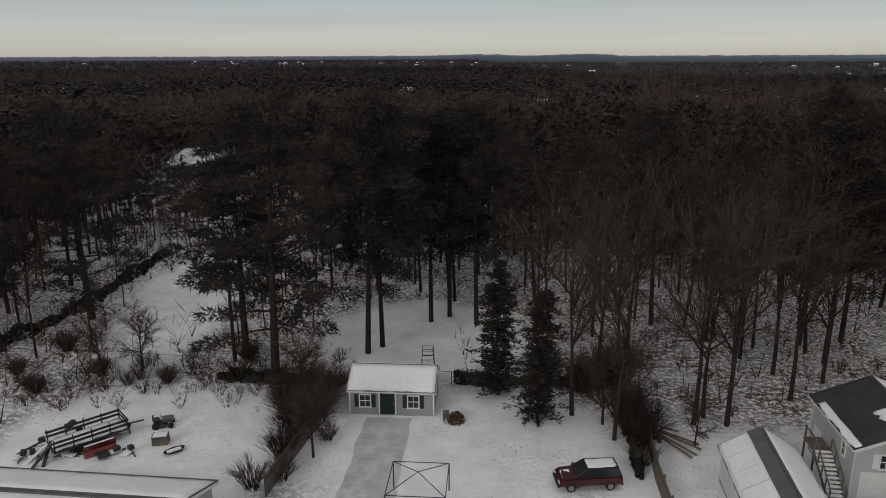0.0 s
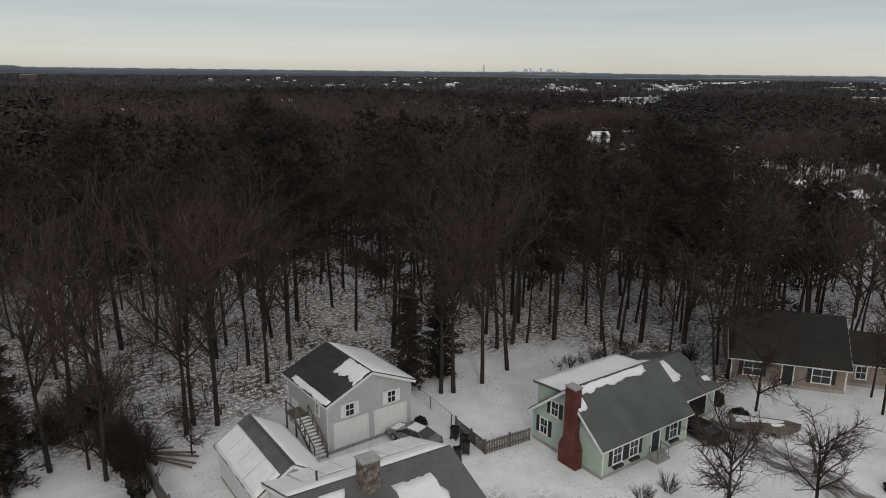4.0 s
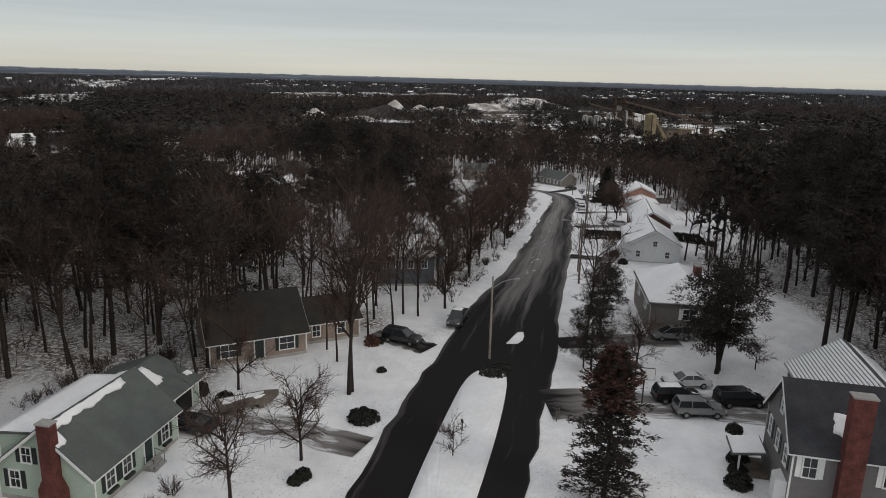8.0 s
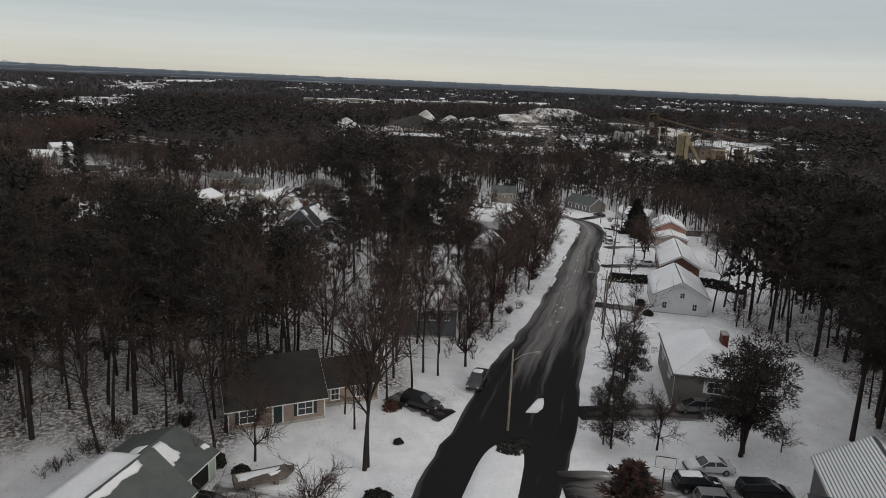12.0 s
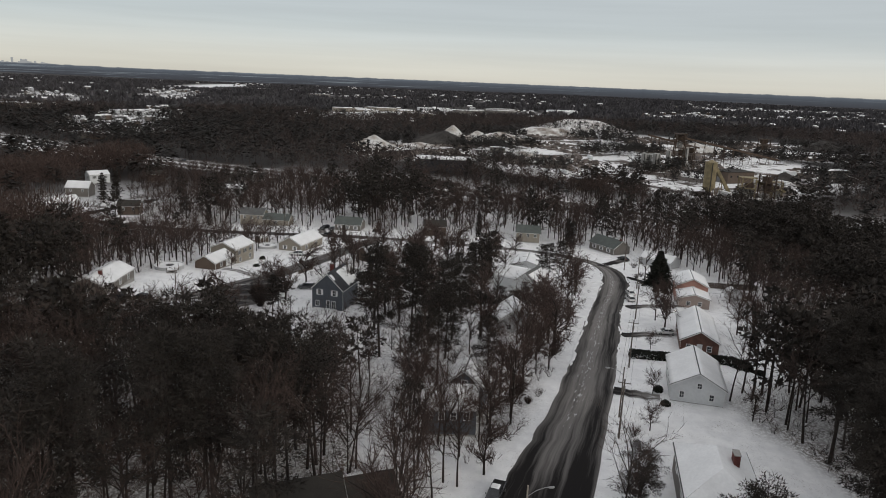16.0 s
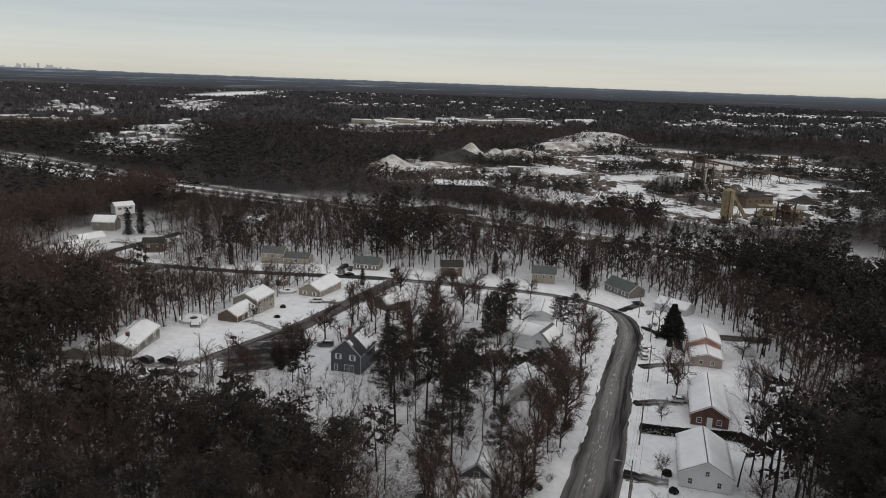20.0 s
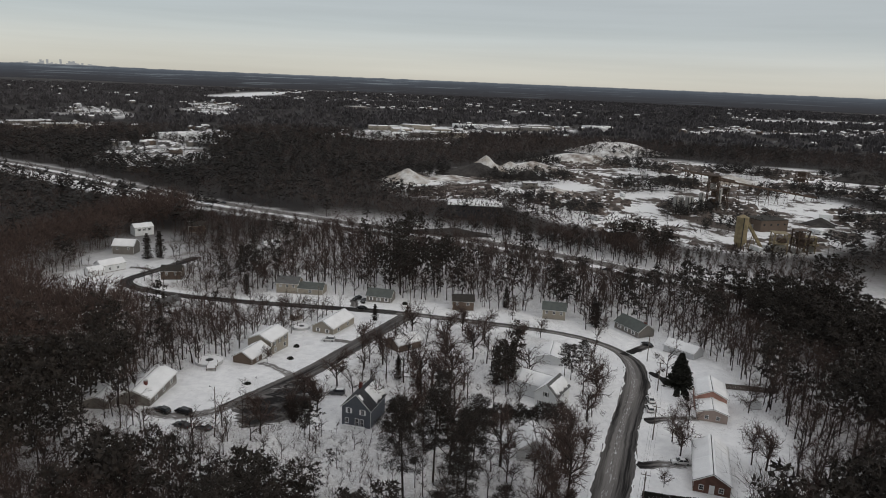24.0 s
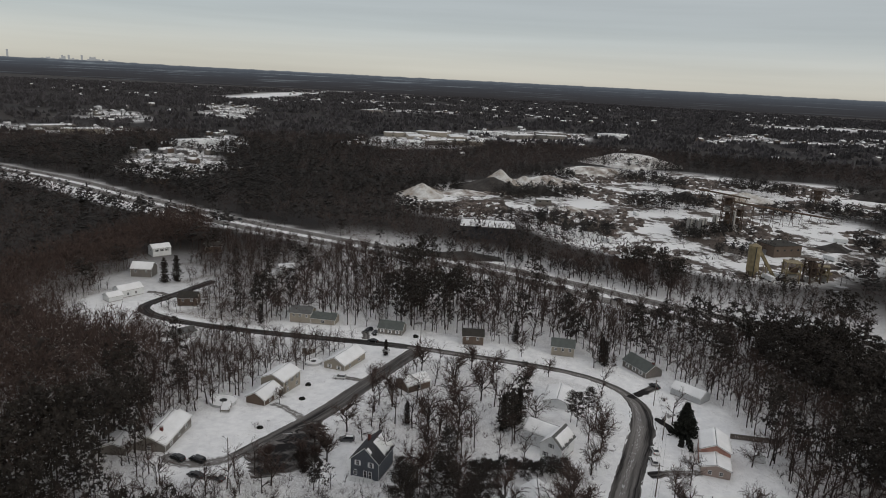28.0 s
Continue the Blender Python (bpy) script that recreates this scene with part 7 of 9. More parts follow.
def car(name, kind, x, y, turn, paint_m, label, roof_snow=False, z=None):
    if kind not in CAR_CACHE:
        body, cab = car_meshes(kind)
        hw = 0.9
        bm = solid([(a, -hw, b) for a, b in body], (0, 2 * hw, 0))
        bmesh.ops.bevel(bm, geom=list(bm.edges), offset=0.08, segments=2, affect="EDGES")
        mb = bpy.data.meshes.new("body")
        bm.to_mesh(mb)
        (x0, z0), (x1, z1), (x2, z2), (x3, z3) = cab
        bm = bmesh.new()
        lo = [bm.verts.new(p) for p in ((x0, -0.83, z0), (x3, -0.83, z3), (x3, 0.83, z3), (x0, 0.83, z0))]
        hi = [bm.verts.new(p) for p in ((x1, -0.64, z1 - 0.05), (x2, -0.64, z2 - 0.05), (x2, 0.64, z2 - 0.05), (x1, 0.64, z1 - 0.05))]
        bm.faces.new(lo[::-1])
        bm.faces.new(hi)
        for i in range(4):
            bm.faces.new((lo[i], lo[(i + 1) % 4], hi[(i + 1) % 4], hi[i]))
        bmesh.ops.bevel(bm, geom=list(bm.edges), offset=0.04, segments=1, affect="EDGES")
        mg = bpy.data.meshes.new("windows")
        bm.to_mesh(mg)
        bm = box((x1 + x2) / 2, 0, (z1 + z2) / 2 - 0.05, x2 - x1 + 0.08, 1.36, 0.07, bevel=0.03)
        xm = (x1 + x2) / 2 - 0.05
        pillars = []
        for sy in (-1, 1):
            for xa, za, xb, zb in ((x0, z0, x1, z1 - 0.03), (x3, z3, x2, z2 - 0.03), (xm, z0, xm, z1 - 0.03)):
                pb, mp_ = bmesh.new(), bpy.data.meshes.new("pillar")
                add_tube(pb, (xa, sy * 0.835, za), (xb, sy * 0.645, zb), 0.045, n=5)
                pb.to_mesh(mp_)
                pillars.append(mp_)
        mr = bpy.data.meshes.new("roof")
        bm.to_mesh(mr)
        bm = bmesh.new()
        bmesh.ops.create_cone(bm, cap_ends=True, segments=18, radius1=0.34, radius2=0.34, depth=0.22, matrix=Matrix.Rotation(radians(90), 4, "X"))
        bmesh.ops.bevel(bm, geom=[e for e in bm.edges if len(e.link_faces) == 2 and e.calc_face_angle(0) > 1], offset=0.04, segments=1, affect="EDGES")
        mt = bpy.data.meshes.new("tyre")
        bm.to_mesh(mt)
        mt.materials.append(M_tyre)
        bm = bmesh.new()
        bmesh.ops.create_cone(bm, cap_ends=True, segments=14, radius1=0.21, radius2=0.19, depth=0.25, matrix=Matrix.Rotation(radians(90), 4, "X"))
        mw = bpy.data.meshes.new("rim")
        bm.to_mesh(mw)
        mw.materials.append(M_metal)
        mg.materials.append(M_glass)
        CAR_CACHE[kind] = (mb, mg, mr, mt, mw, body, cab, pillars)
    mb, mg, mr, mt, mw, body, cab, pillars = CAR_CACHE[kind]
    v = thing(name, pose(x, y, (gz(x, y) + 0.05) if z is None else z, 0, 0, turn), label, "car")

    def painted(nm, data):
        ob = part(nm, data.copy(), None, v)
        ob.data.materials.clear()
        ob.data.materials.append(paint_m)
        return ob

    painted("body", mb)
    part("window_band", mg, None, v)
    rf = painted("roof", mr)
    for mp_ in pillars:
        painted("pillar", mp_)
    front, back = body[-1][0], body[0][0]
    hi = max(p[1] for p in body)
    for sx in (0.62 * front, 0.62 * back):
        for sy in (-1, 1):
            w = part("wheel", mt, None, v, at=pose(sx, sy * 0.82, 0.34))
            part("rim", mw, None, w)
    for sy in (-1, 1):
        part("headlight", box(front - 0.04, sy * 0.66, hi * 0.62, 0.1, 0.34, 0.15, bevel=0.02), M_lens, v)
        part("tail_light", box(back + 0.03, sy * 0.72, hi * 0.68, 0.1, 0.2, 0.2, bevel=0.02), M_lamp_red, v)
        part("side_mirror", box(cab[3][0] - 0.2, sy * 1.0, hi - 0.02, 0.14, 0.2, 0.13, bevel=0.02), P_black, v)
    for sx, e in ((front, 1), (back, -1)):
        part("bumper", box(sx, 0, 0.34, 0.16, 1.74, 0.2, bevel=0.04), M_dmetal, v)
    if kind == "pickup":
        # hollow of the bed drawn as a flat near-black sheet
        part("cargo_bed", box(-1.75, 0, 1.085, 1.75, 1.5, 0.02), M_dark, v)
    if roof_snow:
        x1, x2 = cab[1][0], cab[2][0]
        zz = cab[1][1]
        part("snow", snow_sheet(x1 + 0.05, x2 - 0.05, -0.6, 0.6, Matrix.Translation((0, 0, zz + 0.01)), 0.07, np.random.RandomState(3), 0.05, n=10), M_snow, rf, "snow lying on the roof")
        x3 = cab[3][0]
        part("snow", snow_sheet(x3 + 0.15, front - 0.3, -0.62, 0.62, pose(0, 0, hi - 0.02, 0, 4, 0), 0.05, np.random.RandomState(5), 0.06, n=8), M_snow, v, "snow lying on the bonnet")
    return v


car("red_truck", "suv", 10.4, 43.9, 184, P_red, "dark red sport utility car with snow on its roof", True)
car("white_sedan", "sedan", 65.8, -24.0, 96, P_white, "white sedan parked on the snowy drive")
car("silver_car", "suv", 59.4, -23.2, -88, P_silver, "silver-grey station car parked on the drive")
car("black_car", "suv", 62.2, -22.0, -86, P_black, "black car parked beside the silver one", True)
car("black_van", "van", 61.9, -28.0, -84, P_black, "large black van by the house")
car("grey_minivan", "van", 79.3, -26.3, 95, P_silver, "grey minivan in front of the taupe house")
car("dark_pickup", "pickup", 82.6, -0.2, 168, P_grey, "dark pickup truck parked at the roadside", True)
car("dark_suv", "suv", 75.0, 6.2, -112, P_black, "black sport utility car in the short driveway")
car("black_sedan", "sedan", 52.6, 22.6, 80, P_black, "black car in front of the garage wing")
car("silver_sedan", "sedan", 34.3, 38.4, 100, P_silver, "silver car with snow beside the garage", True)
car("white_parked_car", "sedan", 200.0, -34.4, 8, P_white, "white car parked along the road", True)
car("white_parked_car_behind", "suv", 192.4, -33.2, 8, P_white, "white sport utility car parked along the road", True)
car("dark_car_at_bend", "sedan", 257.0, -40.0, 40, P_black, "dark car on the drive at the bend")
car("snowy_sedan", "sedan", 159.7, -36.7, 95, P_white, "white sedan on the snowy drive of the brick house", True)
car("black_car_at_ranch", "suv", 152.8, 95.3, 70, P_black, "black car beside the long ranch house")
car("black_van_at_ranch", "van", 153.6, 89.9, 75, P_black, "black van beside the long ranch house")
car("dark_car_on_drive", "sedan", 146.2, 86.0, 80, P_black, "dark car on the slushy drive")
car("grey_car_on_drive", "sedan", 146.4, 80.4, 80, P_grey, "grey car on the slushy drive", True)
car("white_wagon", "suv", 226.4, 75.2, 100, P_white, "white car beside the buff ranch house", True)
car("dark_car_by_blue_house", "suv", 177.8, 56.0, 100, P_grey, "dark car behind the slate blue house", True)
car("black_wagon", "suv", 283.6, 81.8, 150, P_black, "black car beside the small ranch house")
car("grey_wagon", "sedan", 281.8, 78.0, 170, P_grey, "grey car beside the small ranch house")
car("street_car", "sedan", 270.9, 76.0, 90, P_black, "dark car standing on the street")
for k, (hx, hy, off, p) in enumerate([(590, 480, -8, P_grey), (528, 361, 8, P_black), (500, 299, -8, P_black), (478, 250, 7, P_grey), (398, 20, -8, P_black), (386, -4, -7, P_grey), (368, -41, -8, P_black), (556, 412, 8, P_white)]):
    pts = resample(HIGHWAY, 4.0)
    i = int(np.argmin(np.hypot(pts[:, 0] - hx, pts[:, 1] - hy)))
    g = pts[i + 1] - pts[i]
    g = g / np.hypot(*g)
    xx, yy = pts[i, 0] - g[1] * off, pts[i, 1] + g[0] * off
    car("highway_car", ("suv", "sedan", "van")[k % 3], xx, yy, math.degrees(math.atan2(g[1], g[0])) + (180 if off > 0 else 0), p, "car standing on the snow-dusted highway lane", z=gz(xx, yy) + 0.13)


# ---- fences, poles and yard things ----
def chain_fence(name, pts, h, label, top=True, mesh_lines=5):
    f = thing(name, pose(pts[0][0], pts[0][1], gz(*pts[0])), label, "fence")
    inv = f.matrix_basis.inverted()
    p = resample(pts, 2.6) if len(pts) > 2 else np.array([(pts[0][0] + (pts[1][0] - pts[0][0]) * i / max(1, int(math.dist(*pts) / 2.6)), pts[0][1] + (pts[1][1] - pts[0][1]) * i / max(1, int(math.dist(*pts) / 2.6))) for i in range(int(math.dist(*pts) / 2.6) + 1)])
    q = [Vector((a, b, gz(a, b))) for a, b in p]
    for v in q:
        part("post", tube(inv @ (v - Vector((0, 0, 0.2))), inv @ (v + Vector((0, 0, h))), 0.04, n=6), M_dmetal, f)
    bm = bmesh.new()
    for a, b in zip(q[:-1], q[1:]):
        for k in range(mesh_lines + 1):
            z = Vector((0, 0, 0.08 + (h - 0.1) * k / mesh_lines))
            add_tube(bm, inv @ (a + z), inv @ (b + z), 0.022 if k == mesh_lines else 0.009, n=4)
    part("wire", bm, M_dmetal, f)
    return f


chain_fence("wire_fence", [(-37, 65.4), (-17.1, 62.6), (0.2, 60.0), (18, 58.2), (33.1, 55.9)], 1.3, "dark wire fence along the wood's edge")
chain_fence("garden_wire_fence", [(40.2, 45.4), (38.8, 39.5), (37.5, 34.5)], 1.2, "dark wire garden fence behind the garage")


def board_fence(name, pts, h, label, gap=0.16, w=0.11, mat=None):
    f = thing(name, pose(pts[0][0], pts[0][1], gz(*pts[0])), label, "fence")
    inv = f.matrix_basis.inverted()
    mat = mat or M_wood
    data = bpy.data.meshes.new("slat")
    box(0, 0, 0.05, w, 0.025, h).to_mesh(data)
    data.materials.append(mat)
    count = 0
    for (ax, ay), (bx, by) in zip(pts[:-1], pts[1:]):
        d = math.dist((ax, ay), (bx, by))
        turn = math.degrees(math.atan2(by - ay, bx - ax))
        n = int(d / gap)
        for i in range(n):
            x, y = ax + (bx - ax) * (i + 0.5) / n, ay + (by - ay) * (i + 0.5) / n
            part("slat", data, None, f, at=inv @ pose(x, y, gz(x, y), 0, 0, turn))
        for i in range(int(d / 2.4) + 1):
            t = min(1, i * 2.4 / d)
            x, y = ax + (bx - ax) * t, ay + (by - ay) * t
            part("post", box(0, 0.06, -0.3, 0.11, 0.11, h + 0.5), mat, f, at=inv @ pose(x, y, gz(x, y), 0, 0, turn))
        for z in (0.3, h - 0.2):
            part("rail", box(0, 0.045, z, d, 0.05, 0.09), mat, f, at=inv @ pose((ax + bx) / 2, (ay + by) / 2, gz((ax + bx) / 2, (ay + by) / 2), 0, 0, turn))
    return f


board_fence("picket_fence", [(38.2, 37.4), (37.2, 33.0), (41.6, 31.9)], 1.15, "weathered wooden picket fence by the green house")
board_fence("board_fence", [(17.7, 57.6), (16.6, 51), (15.5, 44.5), (14.9, 38)], 1.8, "tall weathered board fence beside the yard", gap=0.2, w=0.19)
board_fence("hedge_fence", [(-12.6, 42.6), (-10.6, 52.5)], 1.7, "dark board fence between two yards", gap=0.2, w=0.19)
board_fence("yard_fence", [(218.3, -59.8), (218.6, -76)], 1.8, "dark board fence behind the faded brick house", gap=0.5, w=0.48)
board_fence("white_board_fence", [(204.2, 62.5), (195.5, 64.2)], 1.0, "low board fence in the snow", gap=0.4, w=0.36)
chain_fence("back_yard_fence", [(205.6, -58.1), (204.4, -68.7), (184.4, -68.0)], 1.2, "dark wire fence round the back yard", mesh_lines=2)


def hedge(name, pts, w, h, label, seed, blades=2600, rough=True):
    rng = np.random.RandomState(seed)
    s = Shape()
    p = resample(pts, 1.0) if len(pts) > 2 else np.linspace(pts[0], pts[1], 20)
    o = p[0]
    for _ in range(blades):
        k = rng.randint(0, len(p) - 1)
        c = p[k] + (p[k + 1] - p[k]) * rng.rand()
        a = rng.uniform(0, math.pi)
        rr2 = rng.uniform(0.7, 1.05) * (0.75 + 0.3 * math.sin(k * 0.55 + seed) + 0.25 * math.sin(k * 1.7 + 2 * seed)) if rough else rng.uniform(0.75, 1.05)
        g = p[min(k + 1, len(p) - 1)] - p[k]
        g = g / max(1e-6, np.hypot(*g))
        q = Vector((c[0] - g[1] * math.cos(a) * w * rr2, c[1] + g[0] * math.cos(a) * w * rr2, 0))
        q.z = gz(q.x, q.y) + abs(math.sin(a)) * h * rr2 - gz(*o)
        q.x, q.y = q.x - o[0], q.y - o[1]
        u = Vector(rng.normal(0, 1, 3)).normalized() * 0.16
        v = u.cross(Vector(rng.normal(0, 1, 3))).normalized() * 0.2
        s.tri(q - u, q + u, q + v, 1)
        s.tri(q + u, q - u, q - v, 1)
    for k in range(0, len(p), 2):
        s.limb(Vector((p[k][0] - o[0], p[k][1] - o[1], gz(*p[k]) - gz(*o) - 0.1)), Vector((p[k][0] - o[0], p[k][1] - o[1], gz(*p[k]) - gz(*o) + h * 0.7)), 0.06, 0, 4, 0)
    t = thing(name, pose(o[0], o[1], gz(*o)), label, "hedge")
    for i, (nm, m) in enumerate((("stem", M_bark), ("foliage", M_hedge))):
        V, F = s.split(i)
        part(nm, mesh_np(nm, V, F, [m]), None, t)
    return t


hedge("clipped_hedge", [(140.8, -25.5), (140.4, -32), (140.8, -39), (141.2, -45.5)], 1.0, 1.7, "long dark clipped hedge between two lawns", 1, 4200, False)
hedge("dark_hedge", [(141.5, -46), (138.5, -48), (135.5, -51)], 1.5, 2.0, "dark overgrown hedge behind the white house", 2, 2400)
hedge("evergreen_hedge", [(171.6, 18), (175.9, 10.5), (179.2, -7)], 1.6, 3.2, "tall dark evergreen hedge behind the low white house", 3, 5200)
hedge("house_hedge", [(203.5, -45.5), (214.5, -45.9)], 0.9, 1.8, "dark hedge beside the faded brick house", 4, 1800)
hedge("yard_hedge", [(-50, 66), (-46, 75), (-44.5, 90), (-44.2, 106)], 1.2, 1.1, "dark overgrown hedge along the field", 5, 4200)
hedge("back_hedge", [(-22, 61.5), (-15, 60.6), (-9.5, 60)], 0.9, 1.0, "low dark brush along the fence", 6, 1500)
hedge("fence_ivy", [(16.2, 56), (15.2, 50), (14.4, 44.5)], 0.6, 2.0, "dark brush growing along the board fence", 7, 2200)
hedge("fence_brush", [(1.0, 60.6), (10, 59.8), (17.4, 59)], 0.8, 1.1, "low dark brush along the fence", 8, 1500)


def street_lamp(name, x, y, h, arm, turn, label, mat=M_wood, r=0.14):
    p = thing(name, pose(x, y, gz(x, y), 0, 0, turn), label, "street lamp")
    part("pole", tube((0, 0, -0.3), (0, 0, h), r, r * 0.65, n=10), mat, p)
    bm = bmesh.new()
    pts = [(0, 0, h - 1.4), (arm * 0.4, 0, h - 0.75), (arm * 0.8, 0, h - 0.5), (arm, 0, h - 0.5)]
    for a, b in zip(pts[:-1], pts[1:]):
        add_tube(bm, a, b, 0.045, n=6)
    part("arm", bm, M_metal, p)
    lh = part("lamp_head", box(arm + 0.25, 0, h - 0.6, 0.7, 0.26, 0.16, bevel=0.04), M_metal, p)
    part("lens", box(arm + 0.3, 0, h - 0.64, 0.4, 0.2, 0.05, bevel=0.01), M_lens, lh)
    return p


street_lamp("street_lamp", 71.0, -3.9, 9.6, 2.6, -70, "pale street lamp pole with a metal arm on the island", M_pale_wood)
street_lamp("side_street_lamp", 151.8, 79.9, 9.5, 1.8, 60, "grey street lamp pole at the turning area")
street_lamp("roadside_lamp", 109.8, -19.6, 9.0, 2.4, 80, "street lamp pole beside the snowy verge")


def utility_pole(name, x, y, h, label):
    p = thing(name, pose(x, y, gz(x, y), 0, 0, -12), label, "utility pole")
    part("pole", tube((0, 0, -0.4), (0, 0, h), 0.16, 0.11, n=10), M_wood, p)
    part("cross_arm", box(0, 0, h - 0.7, 0.1, 2.0, 0.12), M_wood, p)
    for yy in (-0.9, 0.9, 0.35):
        part("insulator", tube((0, yy, h - 0.58), (0, yy, h - 0.36), 0.05, 0.04, n=8), M_conc, p)
    part("transformer", tube((0.28, 0, h - 2.2), (0.28, 0, h - 1.3), 0.2, n=10), M_metal, p)
    return p


POLES = [(102.3, -18.6), (134, -24.6), (172, -31.6), (209.6, -37.7), (238.5, -37.9)]
for x, y in POLES:
    utility_pole("utility_pole", x, y, 10.0, "wooden utility pole on the snowy verge")
utility_pole("utility_pole", 270.4, 94.8, 9.5, "wooden utility pole beside the street")
utility_pole("utility_pole", 275.5, 55.9, 9.5, "wooden utility pole beside the street")
bm = bmesh.new()
for (ax, ay), (bx, by) in zip(POLES[:-1], POLES[1:]):
    for off, drop in ((-0.9, 0.45), (0.35, 0.45), (0.9, 0.45), (0, 2.6)):
        last = None
        for i in range(9):
            t = i / 8
            x, y = ax + (bx - ax) * t, ay + (by - ay) * t + off
            v = Vector((x, y, gz(ax, ay) * (1 - t) + gz(bx, by) * t + 10 - drop - 0.8 * 4 * t * (1 - t)))
            if last:
                add_tube(bm, last, v, 0.016, n=3)
            last = v
wires = bpy.data.meshes.new("overhead_wire")
bm.to_mesh(wires)
wires.materials.append(M_dark)
tagged(new("overhead_wire", wires), "black overhead wires between the utility poles", "wire")

hoop = thing("basketball_hoop", pose(61.3, -18.4, gz(61, -18.4), 0, 0, 172), "basketball hoop with dark backboard on a pole", "basketball hoop")
part("pole", tube((0, 0, -0.2), (0, 0, 3.3), 0.07, n=8), M_dmetal, hoop)
part("backboard", box(0.35, 0, 2.75, 0.06, 1.8, 1.1, bevel=0.01), M_white, hoop)
bm = bmesh.new()
for yy in (-0.88, 0.88):
    add_box(bm, 0.31, yy, 2.72, 0.05, 0.12, 1.16)
for zz in (2.7, 3.8):
    add_box(bm, 0.31, 0, zz, 0.05, 1.7, 0.12)
add_box(bm, 0.31, 0, 2.95, 0.05, 0.6, 0.07)
add_box(bm, 0.31, 0, 3.35, 0.05, 0.6, 0.07)
for yy in (-0.3, 0.3):
    add_box(bm, 0.31, yy, 2.95, 0.05, 0.07, 0.45)
part("frame", bm, M_dark, hoop)
part("bracket", box(0.17, 0, 3.0, 0.3, 0.12, 0.2), M_dmetal, hoop)
bm = bmesh.new()
for i in range(14):
    a, b = 2 * math.pi * i / 14, 2 * math.pi * (i + 1) / 14
    add_tube(bm, (0.68 + 0.23 * math.cos(a), 0.23 * math.sin(a), 3.0), (0.68 + 0.23 * math.cos(b), 0.23 * math.sin(b), 3.0), 0.015, n=4)
part("rim", bm, M_rust, hoop)


def mailbox(x, y, turn):
    m = thing("mailbox", pose(x, y, gz(x, y), 0, 0, turn), "black mailbox on a post at the roadside", "mailbox")
    part("post", box(0, 0, -0.2, 0.1, 0.1, 1.3), M_wood, m)
    part("box", box(0.05, 0, 1.1, 0.5, 0.2, 0.22, bevel=0.05), P_black, m)
    return m


mailbox(57.6, -9.9, 90)
mailbox(57.0, -9.6, 90)
mailbox(54, -1.0, 10)

# trampoline frame, climbing frame and bench by the shed
fr = thing("canopy_frame", pose(-1.8, 41.4, gz(-1.8, 41.4), 0, 0, -4), "bare metal canopy frame standing in the snow", "canopy frame")
cs = [(-2.0, -2.0), (2.0, -2.0), (2.0, 2.0), (-2.0, 2.0)]
for x, y in cs:
    part("leg", tube((x, y, -0.1), (x, y, 2.2), 0.05, n=6), M_dmetal, fr)
for (ax, ay), (bx, by) in zip(cs, cs[1:] + cs[:1]):
    part("rail", tube((ax, ay, 2.2), (bx, by, 2.2), 0.035, n=6), M_dmetal, fr)
    part("rafter", tube((ax, ay, 2.2), (0, 0, 2.75), 0.03, n=6), M_dmetal, fr)
dome = thing("climbing_frame", pose(-1.6, 63.6, gz(-1.6, 63.6)), "small metal climbing frame behind the shed", "climbing frame")
bm = bmesh.new()
for x in (-0.7, 0.7):
    for y in (-0.6, 0.6):
        add_tube(bm, (x, y, -0.1), (x * 0.7, y * 0.7, 2.3), 0.04, n=6)
part("leg_frame", bm, M_dmetal, dome)
for z in (0.6, 1.1, 1.6, 2.2):
    k = 1 - 0.13 * z
    bm = bmesh.new()
    for a, b in (((-0.7, -0.6), (0.7, -0.6)), ((-0.7, 0.6), (0.7, 0.6)), ((-0.7, -0.6), (-0.7, 0.6)), ((0.7, -0.6), (0.7, 0.6))):
        add_tube(bm, (a[0] * k, a[1] * k, z), (b[0] * k, b[1] * k, z), 0.03, n=6)
    part("rung", bm, M_dmetal, dome)
ch = thing("garden_chair", pose(0.2, 52.9, gz(0.2, 52.9), 0, 0, 10), "dark wooden garden chair beside the shed", "chair")
part("seat", box(0, 0, 0.4, 0.55, 0.5, 0.05), M_wood, ch)
part("backrest", box(0, 0.26, 0.45, 0.55, 0.05, 0.55), M_wood, ch)
for sx in (-0.24, 0.24):
    for sy in (-0.2, 0.2):
        part("leg", box(sx, sy, 0, 0.06, 0.06, 0.4), M_wood, ch)
kind_of("dry_shrub", lambda: bush(29, 0.8, 0.8, 0.9, 500, 0.08), M_bark, M_leaf_brown)
plant("dry_shrub", "dry_shrub", 1.0, 53.0, 0.95, 0, "dry reddish brown shrub beside the shed", "shrub")
plant("dry_shrub", "dry_shrub", 74.0, 9.6, 1.2, 40, "dry reddish brown shrub by the tan house", "shrub")
ladder = thing("white_ladder", pose(-8.6, 50.3, gz(-8.6, 50.3), 0, 0, 75), "white ladder leaning in the snow", "ladder")
for yy in (-0.2, 0.2):
    part("side_rail", tube((-1.2, yy, 0.0), (1.0, yy, 1.3), 0.04, n=6), M_white, ladder)
for i in range(6):
    t = (i + 0.5) / 6
    part("rung", tube((-1.2 + 2.2 * t, -0.2, 1.3 * t), (-1.2 + 2.2 * t, 0.2, 1.3 * t), 0.025, n=6), M_white, ladder)

